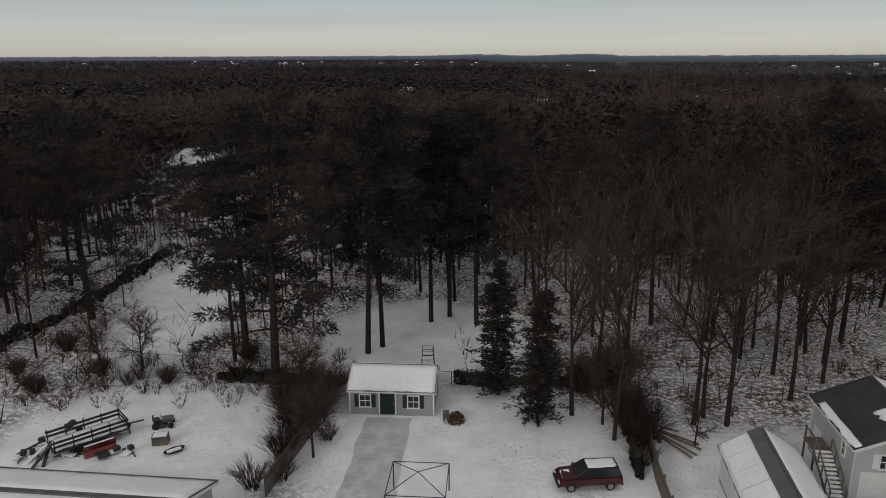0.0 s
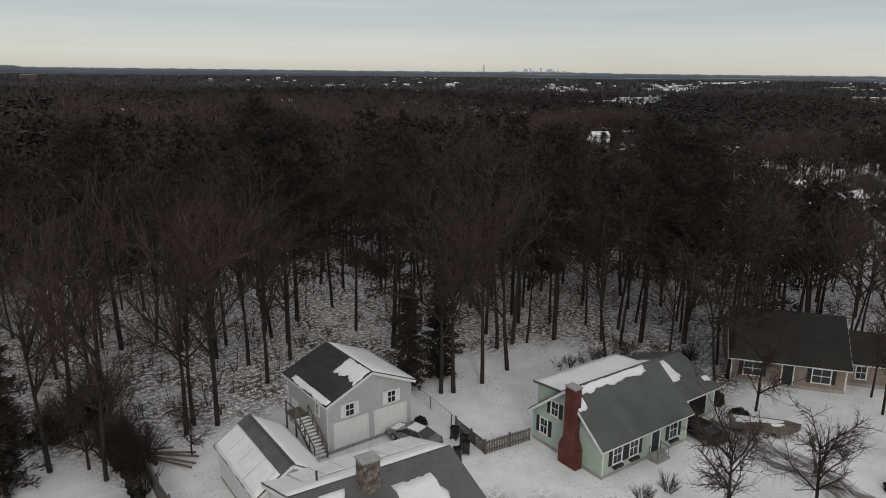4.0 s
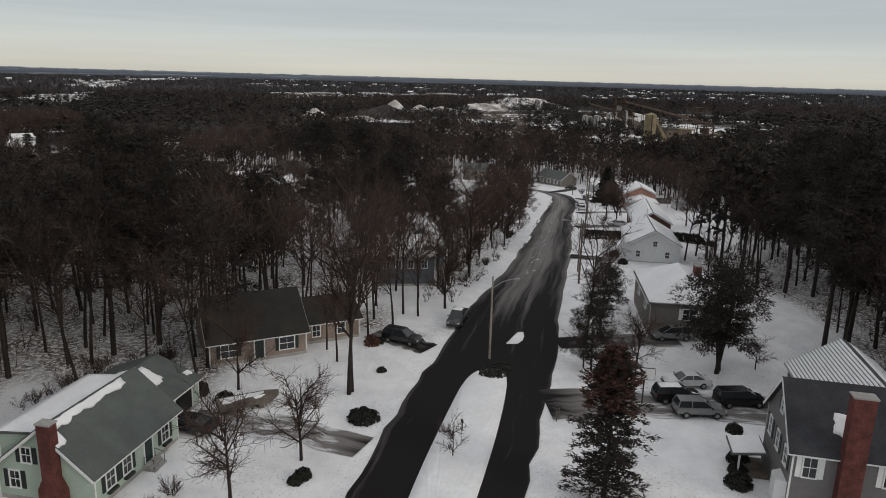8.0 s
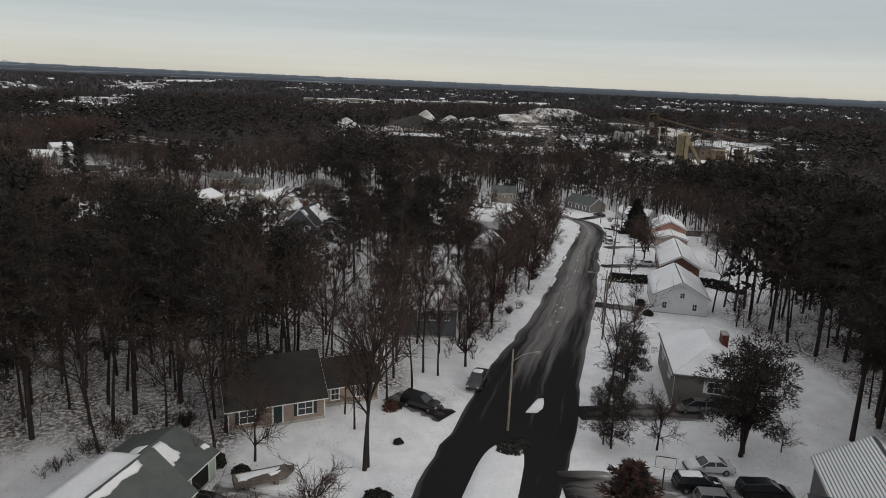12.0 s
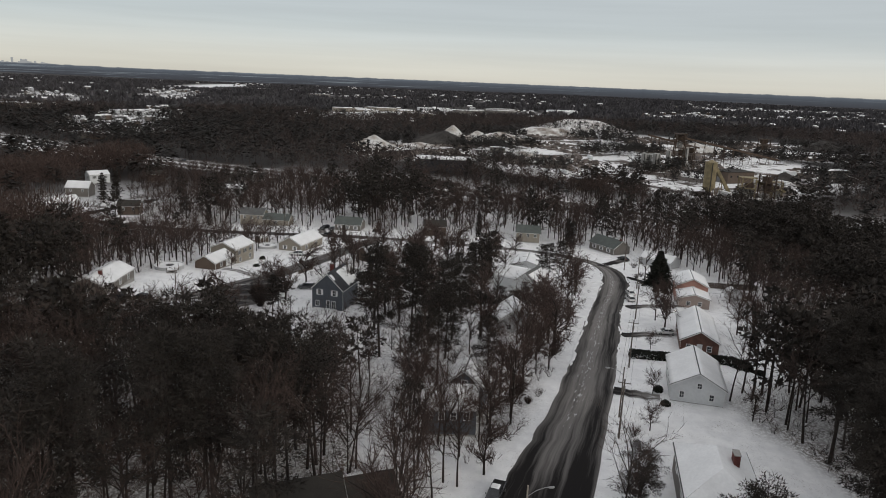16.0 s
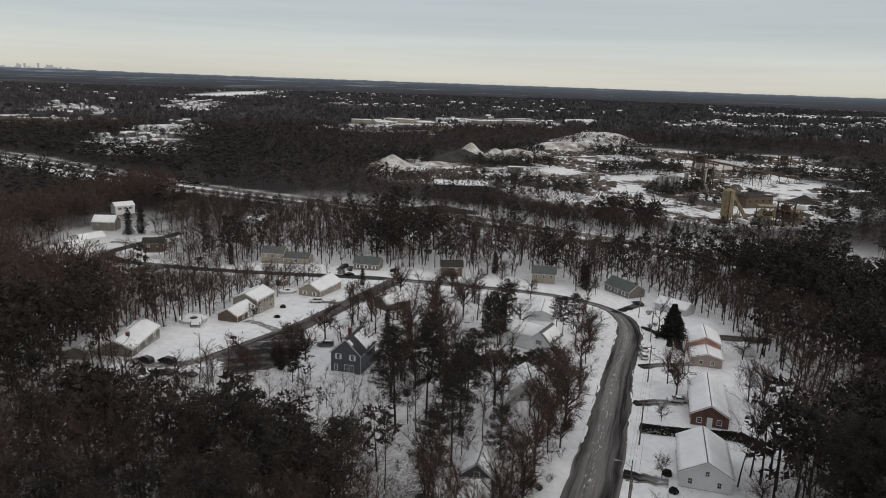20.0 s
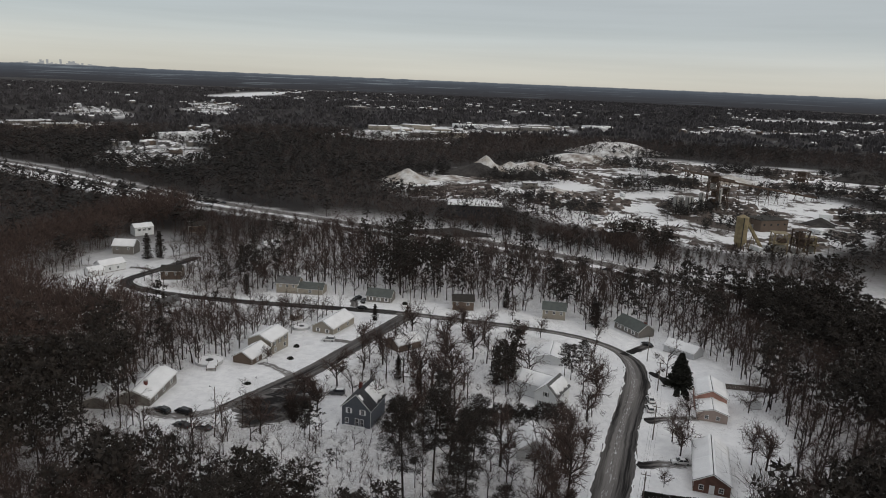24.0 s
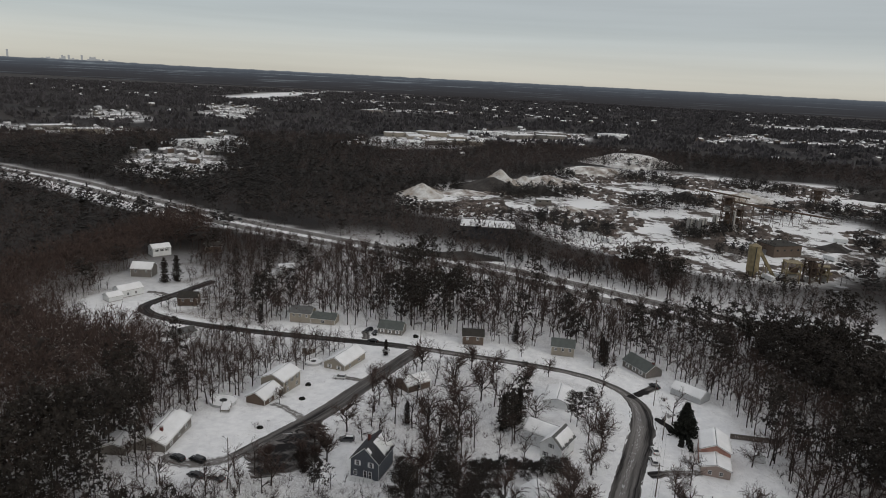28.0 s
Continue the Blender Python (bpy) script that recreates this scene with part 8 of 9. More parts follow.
# flatbed trailer with scrap in the yard of the long house
tr = thing("flatbed_trailer", pose(-28.6, 49.6, gz(-28.6, 49.6), 0, 0, 42), "flatbed trailer with timber rails, loaded with snowy scrap", "trailer")
part("deck", box(0, 0, 0.75, 5.6, 2.3, 0.14), M_dark_wood, tr)
part("snow", snow_sheet(-2.7, 2.7, -1.05, 1.05, Matrix.Translation((0, 0, 0.89)), 0.08, np.random.RandomState(8), 0.1), M_snow, tr, "snow on the deck")
for yy in (-1.1, 1.1):
    for z in (1.15, 1.5):
        part("rail_board", box(0, yy, z, 5.6, 0.05, 0.2), M_dark_wood, tr)
    for i in range(5):
        part("stake", box(-2.7 + i * 1.35, yy, 0.75, 0.08, 0.1, 1.1), M_dark_wood, tr)
for z in (1.15, 1.5):
    part("rail_board", box(2.75, 0, z, 0.05, 2.2, 0.2), M_dark_wood, tr)
for sx in (-0.9, 0.2):
    for sy in (-1, 1):
        part("wheel", tube((sx, sy * 1.0, 0.38), (sx, sy * 1.25, 0.38), 0.38, n=14), M_tyre, tr)
part("drawbar", tube((2.8, 0, 0.7), (4.3, 0, 0.55), 0.07, n=6), M_dmetal, tr)
for i, (x, y, ln, a, mt) in enumerate([(-3.3, 0.7, 3.0, 20, M_white), (-3.6, -0.5, 2.6, 35, M_dark_wood), (-3.1, -0.2, 2.4, 60, M_dmetal), (-3.9, 1.6, 2.0, -20, M_dark_wood)]):
    part("plank", box(0, 0, 0, ln, 0.25, 0.08, pose(x, y, 0.5, 0, -22, a)), mt, tr)
plow = thing("red_snow_plough", pose(-26.9, 48.0, gz(-26.9, 48), 0, 0, 40), "red plough blade with snow beside the trailer", "plough")
part("blade", solid([(-1.2, 0, 0.1), (-1.2, 0.3, 0.0), (-1.2, 0.45, 0.5), (-1.2, 0.2, 1.0), (-1.2, 0.1, 1.0), (-1.2, 0.28, 0.5)], (2.4, 0, 0)), P_red_tool, plow)
part("frame", box(0, -0.5, 0.25, 0.9, 1.0, 0.12), M_dmetal, plow)
part("snow", box(0, 0.22, 1.0, 2.2, 0.16, 0.06, bevel=0.02), M_snow, plow)
rng_j = np.random.RandomState(31)
for i in range(16):
    x, y = -29.5 + rng_j.uniform(-4.5, 5.0), 49 + rng_j.uniform(-2.2, 3.6)
    sc = thing("scrap_pile", pose(x, y, gz(x, y), 0, 0, rng_j.uniform(0, 180)), "heap of scrap timber and metal half under snow", "scrap", "scrap in the yard")
    for k in range(3):
        part(("beam", "sheet", "tub")[k], box(rng_j.uniform(-0.3, 0.3), rng_j.uniform(-0.3, 0.3), 0.0 + 0.14 * k, (1.6, 0.9, 0.5)[k], (0.12, 0.6, 0.4)[k], (0.14, 0.12, 0.34)[k], pose(0, 0, 0, 0, rng_j.uniform(-8, 8), rng_j.uniform(0, 90)), bevel=0.02), (M_wood, M_snow, M_dmetal)[k], sc)
mower = thing("ride_on_mower", pose(-23.8, 52.4, gz(-23.8, 52.4), 0, 0, 15), "dark ride-on mower standing in the snow", "mower")
part("body", box(0.45, 0, 0.4, 0.9, 0.6, 0.45, bevel=0.08), P_grey, mower)
part("deck", box(-0.1, 0, 0.15, 1.0, 1.1, 0.18, bevel=0.05), M_dmetal, mower)
part("seat", box(-0.45, 0, 0.55, 0.45, 0.5, 0.12, bevel=0.03), P_black, mower)
part("seat_back", box(-0.7, 0, 0.6, 0.1, 0.5, 0.45, bevel=0.03), P_black, mower)
part("steering_column", tube((0.05, 0, 0.6), (-0.1, 0, 1.05), 0.03, n=6), M_dmetal, mower)
for x, r2 in ((0.7, 0.22), (-0.5, 0.3)):
    for sy in (-1, 1):
        part("wheel", tube((x, sy * 0.4, r2), (x, sy * 0.6, r2), r2, n=12), M_tyre, mower)
crate = thing("wooden_crate", pose(-22.9, 49.7, gz(-22.9, 49.7), 0, 0, 10), "weathered wooden crate with snow on top", "crate")
for k in range(4):
    part("board", box(0, -0.42, 0.02 + k * 0.2, 1.2, 0.03, 0.17), M_wood, crate)
    part("board", box(0, 0.42, 0.02 + k * 0.2, 1.2, 0.03, 0.17), M_wood, crate)
for sx in (-0.58, 0.58):
    part("side", box(sx, 0, 0.02, 0.04, 0.8, 0.78), M_wood, crate)
part("snow", box(0, 0, 0.6, 1.1, 0.78, 0.22, bevel=0.05), M_snow, crate)
boat = thing("upturned_dinghy", pose(-21.3, 48.3, gz(-21.3, 48.3), 0, 0, 40), "small dark plastic dinghy half filled with snow", "boat")
bm = bmesh.new()
bmesh.ops.create_uvsphere(bm, u_segments=16, v_segments=8, radius=1.0, matrix=Matrix.Diagonal((0.85, 0.4, 0.3, 1)))
bmesh.ops.delete(bm, geom=[v for v in bm.verts if v.co.z > 0.1], context="VERTS")
bmesh.ops.translate(bm, vec=(0, 0, 0.3), verts=bm.verts)
bmesh.ops.solidify(bm, geom=bm.faces, thickness=0.03)
part("hull", bm, P_black, boat)
part("snow", box(0, 0, 0.15, 1.1, 0.45, 0.16, bevel=0.05), M_snow, boat)
for i, (x, y) in enumerate([(36.8, 35.0), (37.2, 36.5), (36.2, 34.2), (35.0, 34.0)]):
    b = thing("wheeled_bin", pose(x, y, gz(x, y), 0, 0, 20 * i), "black wheeled refuse bin by the fence", "bin", "refuse bins")
    part("bin_body", box(0, 0, 0.06, 0.55, 0.6, 0.95, bevel=0.06), P_black, b)
    part("lid", box(0, 0, 1.01, 0.6, 0.66, 0.07, bevel=0.02), P_black, b)
    for sy in (-0.26, 0.26):
        part("wheel", tube((-0.28, sy - 0.03, 0.1), (-0.28, sy + 0.03, 0.1), 0.1, n=10), M_tyre, b)
for i, (x, y, t, ln) in enumerate([(18.2, 50.3, -30, 5.0), (18.5, 49.6, -38, 4.4), (18.2, 49.0, -48, 4.2), (17.8, 51.4, -20, 3.2), (18.0, 48.6, -55, 3.8)]):
    lg = thing("leaning_timber", pose(x, y, gz(x, y), 0, 0, t), "long dark timber lying against the fence", "timber", "timbers by the fence")
    part("timber", box(0, 0, 0.1, ln, 0.14, 0.12, pose(0, 0, 0.25, 0, 7, 0)), M_wood, lg)
    part("chock", box(-ln * 0.3, 0, 0.0, 0.2, 0.3, 0.35), M_wood, lg)


def round_pool(name, x, y, r, h, label):
    p = thing(name, pose(x, y, gz(x, y)), label, "pool")
    bm = bmesh.new()
    bmesh.ops.create_cone(bm, cap_ends=False, segments=28, radius1=r, radius2=r, depth=h, matrix=Matrix.Translation((0, 0, h / 2)))
    bmesh.ops.solidify(bm, geom=bm.faces, thickness=0.08)
    part("wall", bm, M_lgrey, p)
    bm = bmesh.new()
    bmesh.ops.create_cone(bm, cap_ends=True, segments=28, radius1=r - 0.1, radius2=r - 0.1, depth=0.1, matrix=Matrix.Translation((0, 0, h - 0.3)))
    part("snow", bm, M_snow, p, "snow on the pool cover")
    bm = bmesh.new()
    bmesh.ops.create_cone(bm, cap_ends=True, segments=28, radius1=r * 0.3, radius2=r * 0.22, depth=0.1, matrix=Matrix.Translation((0.3, 0, h - 0.2)))
    part("cover", bm, M_dmetal, p, "dark bare patch of the pool cover")
    bm = bmesh.new()
    bmesh.ops.create_cone(bm, cap_ends=False, segments=28, radius1=r + 0.12, radius2=r + 0.12, depth=0.1, matrix=Matrix.Translation((0, 0, h)))
    bmesh.ops.solidify(bm, geom=bm.faces, thickness=0.3)
    part("rim", bm, M_snow, p)
    return p


round_pool("round_pool", 192.0, 103.2, 4.2, 1.3, "round above-ground pool covered with snow")
round_pool("small_round_pool", 239.3, 90.6, 3.4, 1.2, "round above-ground pool under snow by the buff house")
pd = thing("pool_deck", pose(187.5, 99.8, gz(187.5, 99.8), 0, 0, 20), "snowy timber pool deck", "deck")
part("floor", box(0, 0, 0.9, 5.0, 3.0, 0.14), M_wood, pd)
part("snow", box(0, 0, 1.04, 4.8, 2.8, 0.1, bevel=0.03), M_snow, pd)
for sx in (-2.3, 2.3):
    for sy in (-1.3, 1.3):
        part("post", box(sx, sy, -0.2, 0.14, 0.14, 2.1), M_wood, pd)
house("pool_shed", 250.5, 97.0, -30, 4.0, 3.2, 2.2, 1.0, M_brownw, (M_rgrey, M_rgrey), "small brown shed with snowy roof by the pool", snow=FULL, doors=[("F", 0, 1.0, 1.9, M_wood)], category="shed", over=0.15, seed=61)
house("white_yard_shed", 204.5, -64.5, 5, 4.2, 3.4, 2.2, 1.1, M_whites, (M_rgrey, M_rgrey), "small white shed with snowy roof behind the brick house", snow=FULL, doors=[("F", 0, 1.4, 1.9, M_white)], category="shed", over=0.15, seed=62)
old = thing("old_boat_trailer", pose(57.2, 19.0, gz(57.2, 19), 0, 0, -60), "old weathered wooden boat on blocks with snow on it", "boat")
part("hull", solid([(-2.6, -0.8, 0.5), (2.0, -0.8, 0.5), (3.0, 0, 0.7), (2.0, 0.8, 0.5), (-2.6, 0.8, 0.5)], (0, 0, 0.6)), M_wood, old)
part("snow", snow_sheet(-2.3, 1.8, -0.6, 0.6, Matrix.Translation((0, 0, 1.1)), 0.1, np.random.RandomState(2), 0.15), M_snow, old, "snow on the boat cover")
for sx in (-1.5, 1.2):
    part("block", box(sx, 0, 0, 0.4, 1.4, 0.5), M_wood, old)
# brown thickets between the yards
kind_of("thicket0", lambda: twiggy(301, 5.2, 3.0, 150, 0.022), M_bark, M_twig_red)
kind_of("thicket1", lambda: twiggy(302, 4.4, 2.8, 130, 0.022), M_bark, M_twig)
for k, (x, y, s) in enumerate([(-12.0, 50.5, 0.75), (-11.0, 53.8, 0.8), (-13.6, 54.5, 0.7), (-10.6, 57.0, 0.8), (-12.6, 47.5, 0.55), (-12.5, 57.5, 0.8), (-33.5, 62, 0.4), (-26.5, 60.5, 0.45), (-38, 58.5, 0.4), (-42, 62.5, 0.45), (-45, 55, 0.45), (13.0, 58.5, 0.9), (16.2, 60, 1.0), (15.2, 53.0, 0.9), (15.6, 49.5, 0.8), (-48, 60, 0.5), (-40, 68, 0.5), (-20, 65.5, 0.6), (9.5, 60.5, 0.7),
                               (163.5, 74.0, 0.75), (161.8, 63.5, 0.9), (165.5, 61.0, 0.95), (172.0, 60.5, 0.85), (169.0, 66.5, 0.7), (156.5, 60.8, 0.8), (59.5, 27.5, 0.5), (76, 28, 0.6), (112, -4.5, 0.35), (138, -10, 0.35), (165, -14, 0.3), (66.5, 30.5, 0.4)]):
    plant("brown_thicket", "thicket%d" % (k % 2), x, y, s, rng_t.uniform(0, 360), "tall brown leafless thicket in the snow", "shrub", "brown thickets")
# evergreens seen among the houses
for x, y, s, k, nm, lab in [(200.1, 12.1, 1.0, 0, "spruce", "tall dark spruce behind the white gabled house"), (203.8, 9.6, 1.05, 1, "spruce", "tall dark spruce behind the white gabled house"), (208, 8, 0.95, 2, "spruce", "dark spruce between houses"), (273.8, -22, 0.85, 0, "spruce", "dark spruce near the bend house"), (277, -20.5, 0.9, 1, "spruce", "dark spruce near the bend house"),
                            (289, 16.4, 0.75, 2, "spruce", "dark cone-shaped spruce beside the street"), (211, -11, 0.5, 0, "pine", "small dark pine on the inner corner"), (214, -9, 0.46, 1, "pine", "small dark pine on the inner corner"), (217, -14.5, 0.5, 2, "pine", "small dark pine on the inner corner"), (323, 208, 1.1, 1, "spruce", "dense dark spruce beside the cottage"),
                            (327, 203.5, 1.15, 2, "spruce", "dense dark spruce beside the cottage"), (282, 133, 0.75, 0, "spruce", "dark spruce beside the street"), (195.4, 42, 0.6, 1, "spruce", "dark spruce behind the blue house"), (148.9, 54.9, 0.42, 3, "pine", "dark pine in front of the blue house"), (150.8, 33, 0.5, 4, "pine", "dark pine between houses"),
                            (161, 23, 0.7, 0, "pine", "dark pine behind the hedge"), (256, 66, 0.55, 2, "spruce", "dark young spruce at the junction"), (130, 12, 0.85, 1, "pine", "dark pine above the roadside"), (136, 20, 0.9, 2, "pine", "dark pine between bare trees"), (128, 25, 0.95, 3, "pine", "dark pine between bare trees"), (142, 12, 0.8, 4, "pine", "dark pine between bare trees"), (113, 3, 0.62, 0, "pine", "dark pine beside the slate blue house"), (106, 14.5, 0.7, 3, "pine", "dark pine beside the slate blue house"), (117, 12, 0.75, 2, "pine", "dark pine behind the slate blue house")]:
    plant("evergreen_tree", "%s%d" % (nm, k), x, y, s, rng_t.uniform(0, 360), lab, "tree", "evergreens among the houses")
for k, t in enumerate(np.linspace(0, 1, 9)):
    plant("hedge_evergreen", "broad_pine_b", 163.5 + 12 * t + 1.2 * math.sin(k * 2.1), 20.5 - 28 * t, 0.40 + 0.06 * (k % 3), k * 47, "dark bushy evergreen in a tall hedge row", "tree", "hedge evergreens")
# traffic halted on the highway
for k, (x, y, t, knd, pm, lab) in enumerate([(375.2, -18.2, 64, "sedan", P_black, "dark car on the snowy highway"), (366.9, -31.2, 64, "van", P_grey, "grey van on the snowy highway"), (359.2, -55.1, 68, "suv", P_black, "dark car on the snowy highway"), (504, 338, 64, "sedan", P_black, "dark car on the far stretch of highway"),
                                             (499.8, 312, 64, "suv", P_grey, "grey car on the far stretch of highway"), (415, 90, 70, "suv", P_white, "white car on the snowy highway")]):
    car("highway_car", knd, x, y, t, pm, lab, z=gz(x, y) + 0.14)


# ---- gravel works beyond the highway ----
def pile(name, x, y, rx, ry, h, mat, label, seed, turn=0, ridge=0.0, flat=1.0):
    """A heap with uneven flanks; ridge: how long its crest is, as a share of rx."""
    rng = np.random.RandomState(seed)
    n, m = 40, 12
    ph = rng.uniform(0, 6.28, 8)
    V, F = [], []
    for j in range(m + 1):
        f = j / m
        for i in range(n):
            a = 2 * math.pi * i / n
            w = 1 + 0.10 * math.sin(3 * a + ph[0]) + 0.07 * math.sin(5 * a + ph[1]) + 0.04 * math.sin(11 * a + ph[2])
            r = (1 - f) * w
            zz = h * min(1.0, flat * (f - 0.06 * math.sin(math.pi * f)) + 0.04 * rng.rand()) * (1 + 0.05 * math.sin(4 * a + ph[3]) * (1 - f)) + (0.02 * h * rng.normal() if 0 < f < 1 else 0)
            cx = math.cos(a) * rx * r + ridge * rx * math.cos(a) * f * (0.6 if abs(math.cos(a)) > 0.3 else 0.3)
            V.append((cx, math.sin(a) * ry * r, zz - (1.2 if j == 0 else 0)))
    for j in range(m):
        for i in range(n):
            F.append((j * n + i, j * n + (i + 1) % n, (j + 1) * n + (i + 1) % n, (j + 1) * n + i))
    t = mesh_np(name, V, F, [mat], smooth=True)
    ob = new(name, t)
    ob.matrix_basis = pose(x, y, gz(x, y), 0, 0, turn)
    return tagged(ob, label, "gravel mound", "mounds at the gravel works")


pile("sand_cone", 672, 146, 27, 25, 12, M_sand, "pale sand pile with snow on one flank", 1)
pile("dark_gravel_cone", 738, 84, 24, 40, 13, M_gravel, "large dark gravel pile", 2, ridge=0.2)
pile("pale_gravel_cone", 778, 80, 21, 24, 17, M_sand, "tall pale gravel pile behind the dark one", 3)
pile("pale_gravel_mound", 770, 52, 20, 25, 12, M_sand, "low pale heap of snowy gravel", 4)
pile("small_dark_gravel_cone", 724, 30, 14, 22, 9, M_gravel, "small dark gravel pile", 5)
pile("snowy_mound", 812, 30, 22, 40, 9, M_pilesnow, "snow-covered mound of spoil", 6)
pile("snowy_mound_low", 700, 105, 20, 30, 4, M_pilesnow, "low snow-covered mound of spoil", 7)
pile("snowy_spoil_hill", 1090, -85, 62, 80, 14, M_spoil_snow, "broad snow-covered spoil hill", 8, turn=15, flat=1.5, ridge=0.35)
pile("snowy_spoil_ridge", 930, -25, 26, 60, 9, M_pilesnow, "snow-covered ridge of spoil", 9, flat=1.7)
pile("gravel_mound", 770, -120, 16, 16, 8, M_gravel, "grey gravel heap with snow", 10)
pile("long_gravel_mound", 790, -185, 18, 40, 9, M_sand, "long buff gravel heap", 11)
pile("grey_gravel_mound", 880, -352, 30, 34, 13, M_gravel, "grey gravel heap at the far edge", 12)
pile("brown_spoil_mound", 558, -200, 10, 13, 6, M_gravel, "brown spoil heap beside the track", 13)
pile("brown_bank", 432, 62, 9, 30, 4, M_gravel, "brown earth bank along the highway", 14)
pile("rubble_bank", 640, 0, 14, 26, 4, M_pilesnow, "snowy rubble bank beside the track", 15)


def works_building(name, x, y, turn, L, W, H, wall, label, roof=None, snow=True):
    b = thing(name, pose(x, y, gz(x, y), 0, 0, turn), label, "industrial building")
    for sy in (-1, 1):
        part("wall", box(0, sy * (W / 2 - 0.15), -0.6, L, 0.3, H + 0.6), wall, b)
    for sx in (-1, 1):
        part("wall", box(sx * (L / 2 - 0.15), 0, -0.6, 0.3, W - 0.6, H + 0.6), wall, b)
    r = part("roof", box(0, 0, H, L + 0.5, W + 0.5, 0.35), roof or M_rgrey, b)
    if snow:
        part("roof_snow", snow_sheet(-L / 2, L / 2, -W / 2, W / 2, Matrix.Translation((0, 0, H + 0.35)), 0.2, np.random.RandomState(3), 0.15), M_snow, r, "snow on the flat roof")
    n = int(L / 5)
    for i in range(n):
        part("window", box(-L / 2 + (i + 0.5) * L / n, -W / 2 - 0.02, H * 0.55, 1.6, 0.1, 1.2), M_glass, b)
    part("loading_door", box(-L / 2 - 0.03, 0, 0.0, 0.1, 3.6, min(H * 0.7, 4.0)), M_metal, b)
    return b


works_building("warehouse", 500, 57, -83, 40, 26, 9.0, M_rdark, "long dark warehouse with a snowy flat roof")
works_building("brick_works_building", 444, -42, -70, 17, 10, 7.0, M_brownw, "brown works building beside the track")
works_building("brown_shed_hall", 526, -152, -62, 24, 18, 8.0, M_brownw, "brown works hall with partly snowy roof", M_rbrown, snow=False)
works_building("long_low_hall", 610, -255, -60, 30, 10, 4.0, M_taupe, "long low taupe works hall")
works_building("small_works_shed", 665, 25, -80, 14, 9, 4.0, M_taupe, "small works shed with snowy roof")


def silo(name, x, y, r, h, mat, label):
    s = thing(name, pose(x, y, gz(x, y)), label, "silo", "silos at the gravel works")
    part("shell", tube((0, 0, h * 0.25), (0, 0, h), r, n=20), mat, s)
    part("hopper", tube((0, 0, h * 0.08), (0, 0, h * 0.25), r * 0.25, r, n=20), mat, s)
    part("cap", tube((0, 0, h), (0, 0, h + r * 0.4), r, r * 0.15, n=20), mat, s)
    for k in range(4):
        a = math.pi / 4 + k * math.pi / 2
        part("leg", tube((math.cos(a) * r * 0.9, math.sin(a) * r * 0.9, -0.5), (math.cos(a) * r * 0.9, math.sin(a) * r * 0.9, h * 0.3), 0.25, n=6), M_rust, s)
    part("ladder", box(-r - 0.1, 0, 0, 0.15, 0.5, h), M_dmetal, s)
    return s


for x, y, r, h in [(566, -95, 2.2, 14), (570, -99.5, 2.2, 13), (567, -104, 2.2, 14), (576, -108, 2.0, 13), (588, -118, 2.0, 15), (600, -134, 2.2, 17)]:
    silo("cement_silo", x, y, r, h, M_conc, "grey cement silo on steel legs")
silo("yellow_silo", 446, -116, 3.6, 21, M_yellow_mach, "tall faded yellow silo")


def conveyor(name, a, b, w, label, mat=M_rust):
    A, B = Vector((a[0], a[1], gz(a[0], a[1]) + a[2])), Vector((b[0], b[1], gz(b[0], b[1]) + b[2]))
    c = thing(name, Matrix.Translation((A.x, A.y, gz(A.x, A.y))), label, "conveyor", "conveyors at the gravel works")
    o = Vector((A.x, A.y, gz(A.x, A.y)))
    d = (B - A)
    m = Matrix.Translation((A + B) / 2 - o) @ d.to_track_quat("X", "Z").to_matrix().to_4x4()
    part("belt_housing", box(0, 0, -w * 0.5, d.length, w, w, m, bevel=0.1), mat, c)
    n = max(2, int(d.length / 14))
    for i in range(n + 1):
        p = A.lerp(B, (i + 0.4) / (n + 0.8)) - o
        zg = gz(p.x + o.x, p.y + o.y) - o.z
        if p.z - zg > 1.5:
            for s in (-1, 1):
                part("trestle_leg", tube((p.x, p.y + s * w, zg - 0.5), (p.x, p.y, p.z), 0.22, n=5), mat, c)
    return c


conveyor("inclined_conveyor", (449, -130, 1.5), (446.5, -117, 21), 1.8, "inclined yellow-brown conveyor to the silo", M_yellow_mach)
conveyor("long_conveyor", (596, -128, 26), (690, -240, 3), 1.6, "long rusty conveyor sloping from the tower")
conveyor("stone_conveyor", (705, -120, 20), (770, -185, 5), 1.6, "rusty conveyor above the heaps")
conveyor("lower_conveyor", (452, -146, 10), (470, -170, 2), 1.6, "short faded yellow belt conveyor", M_yellow_mach)


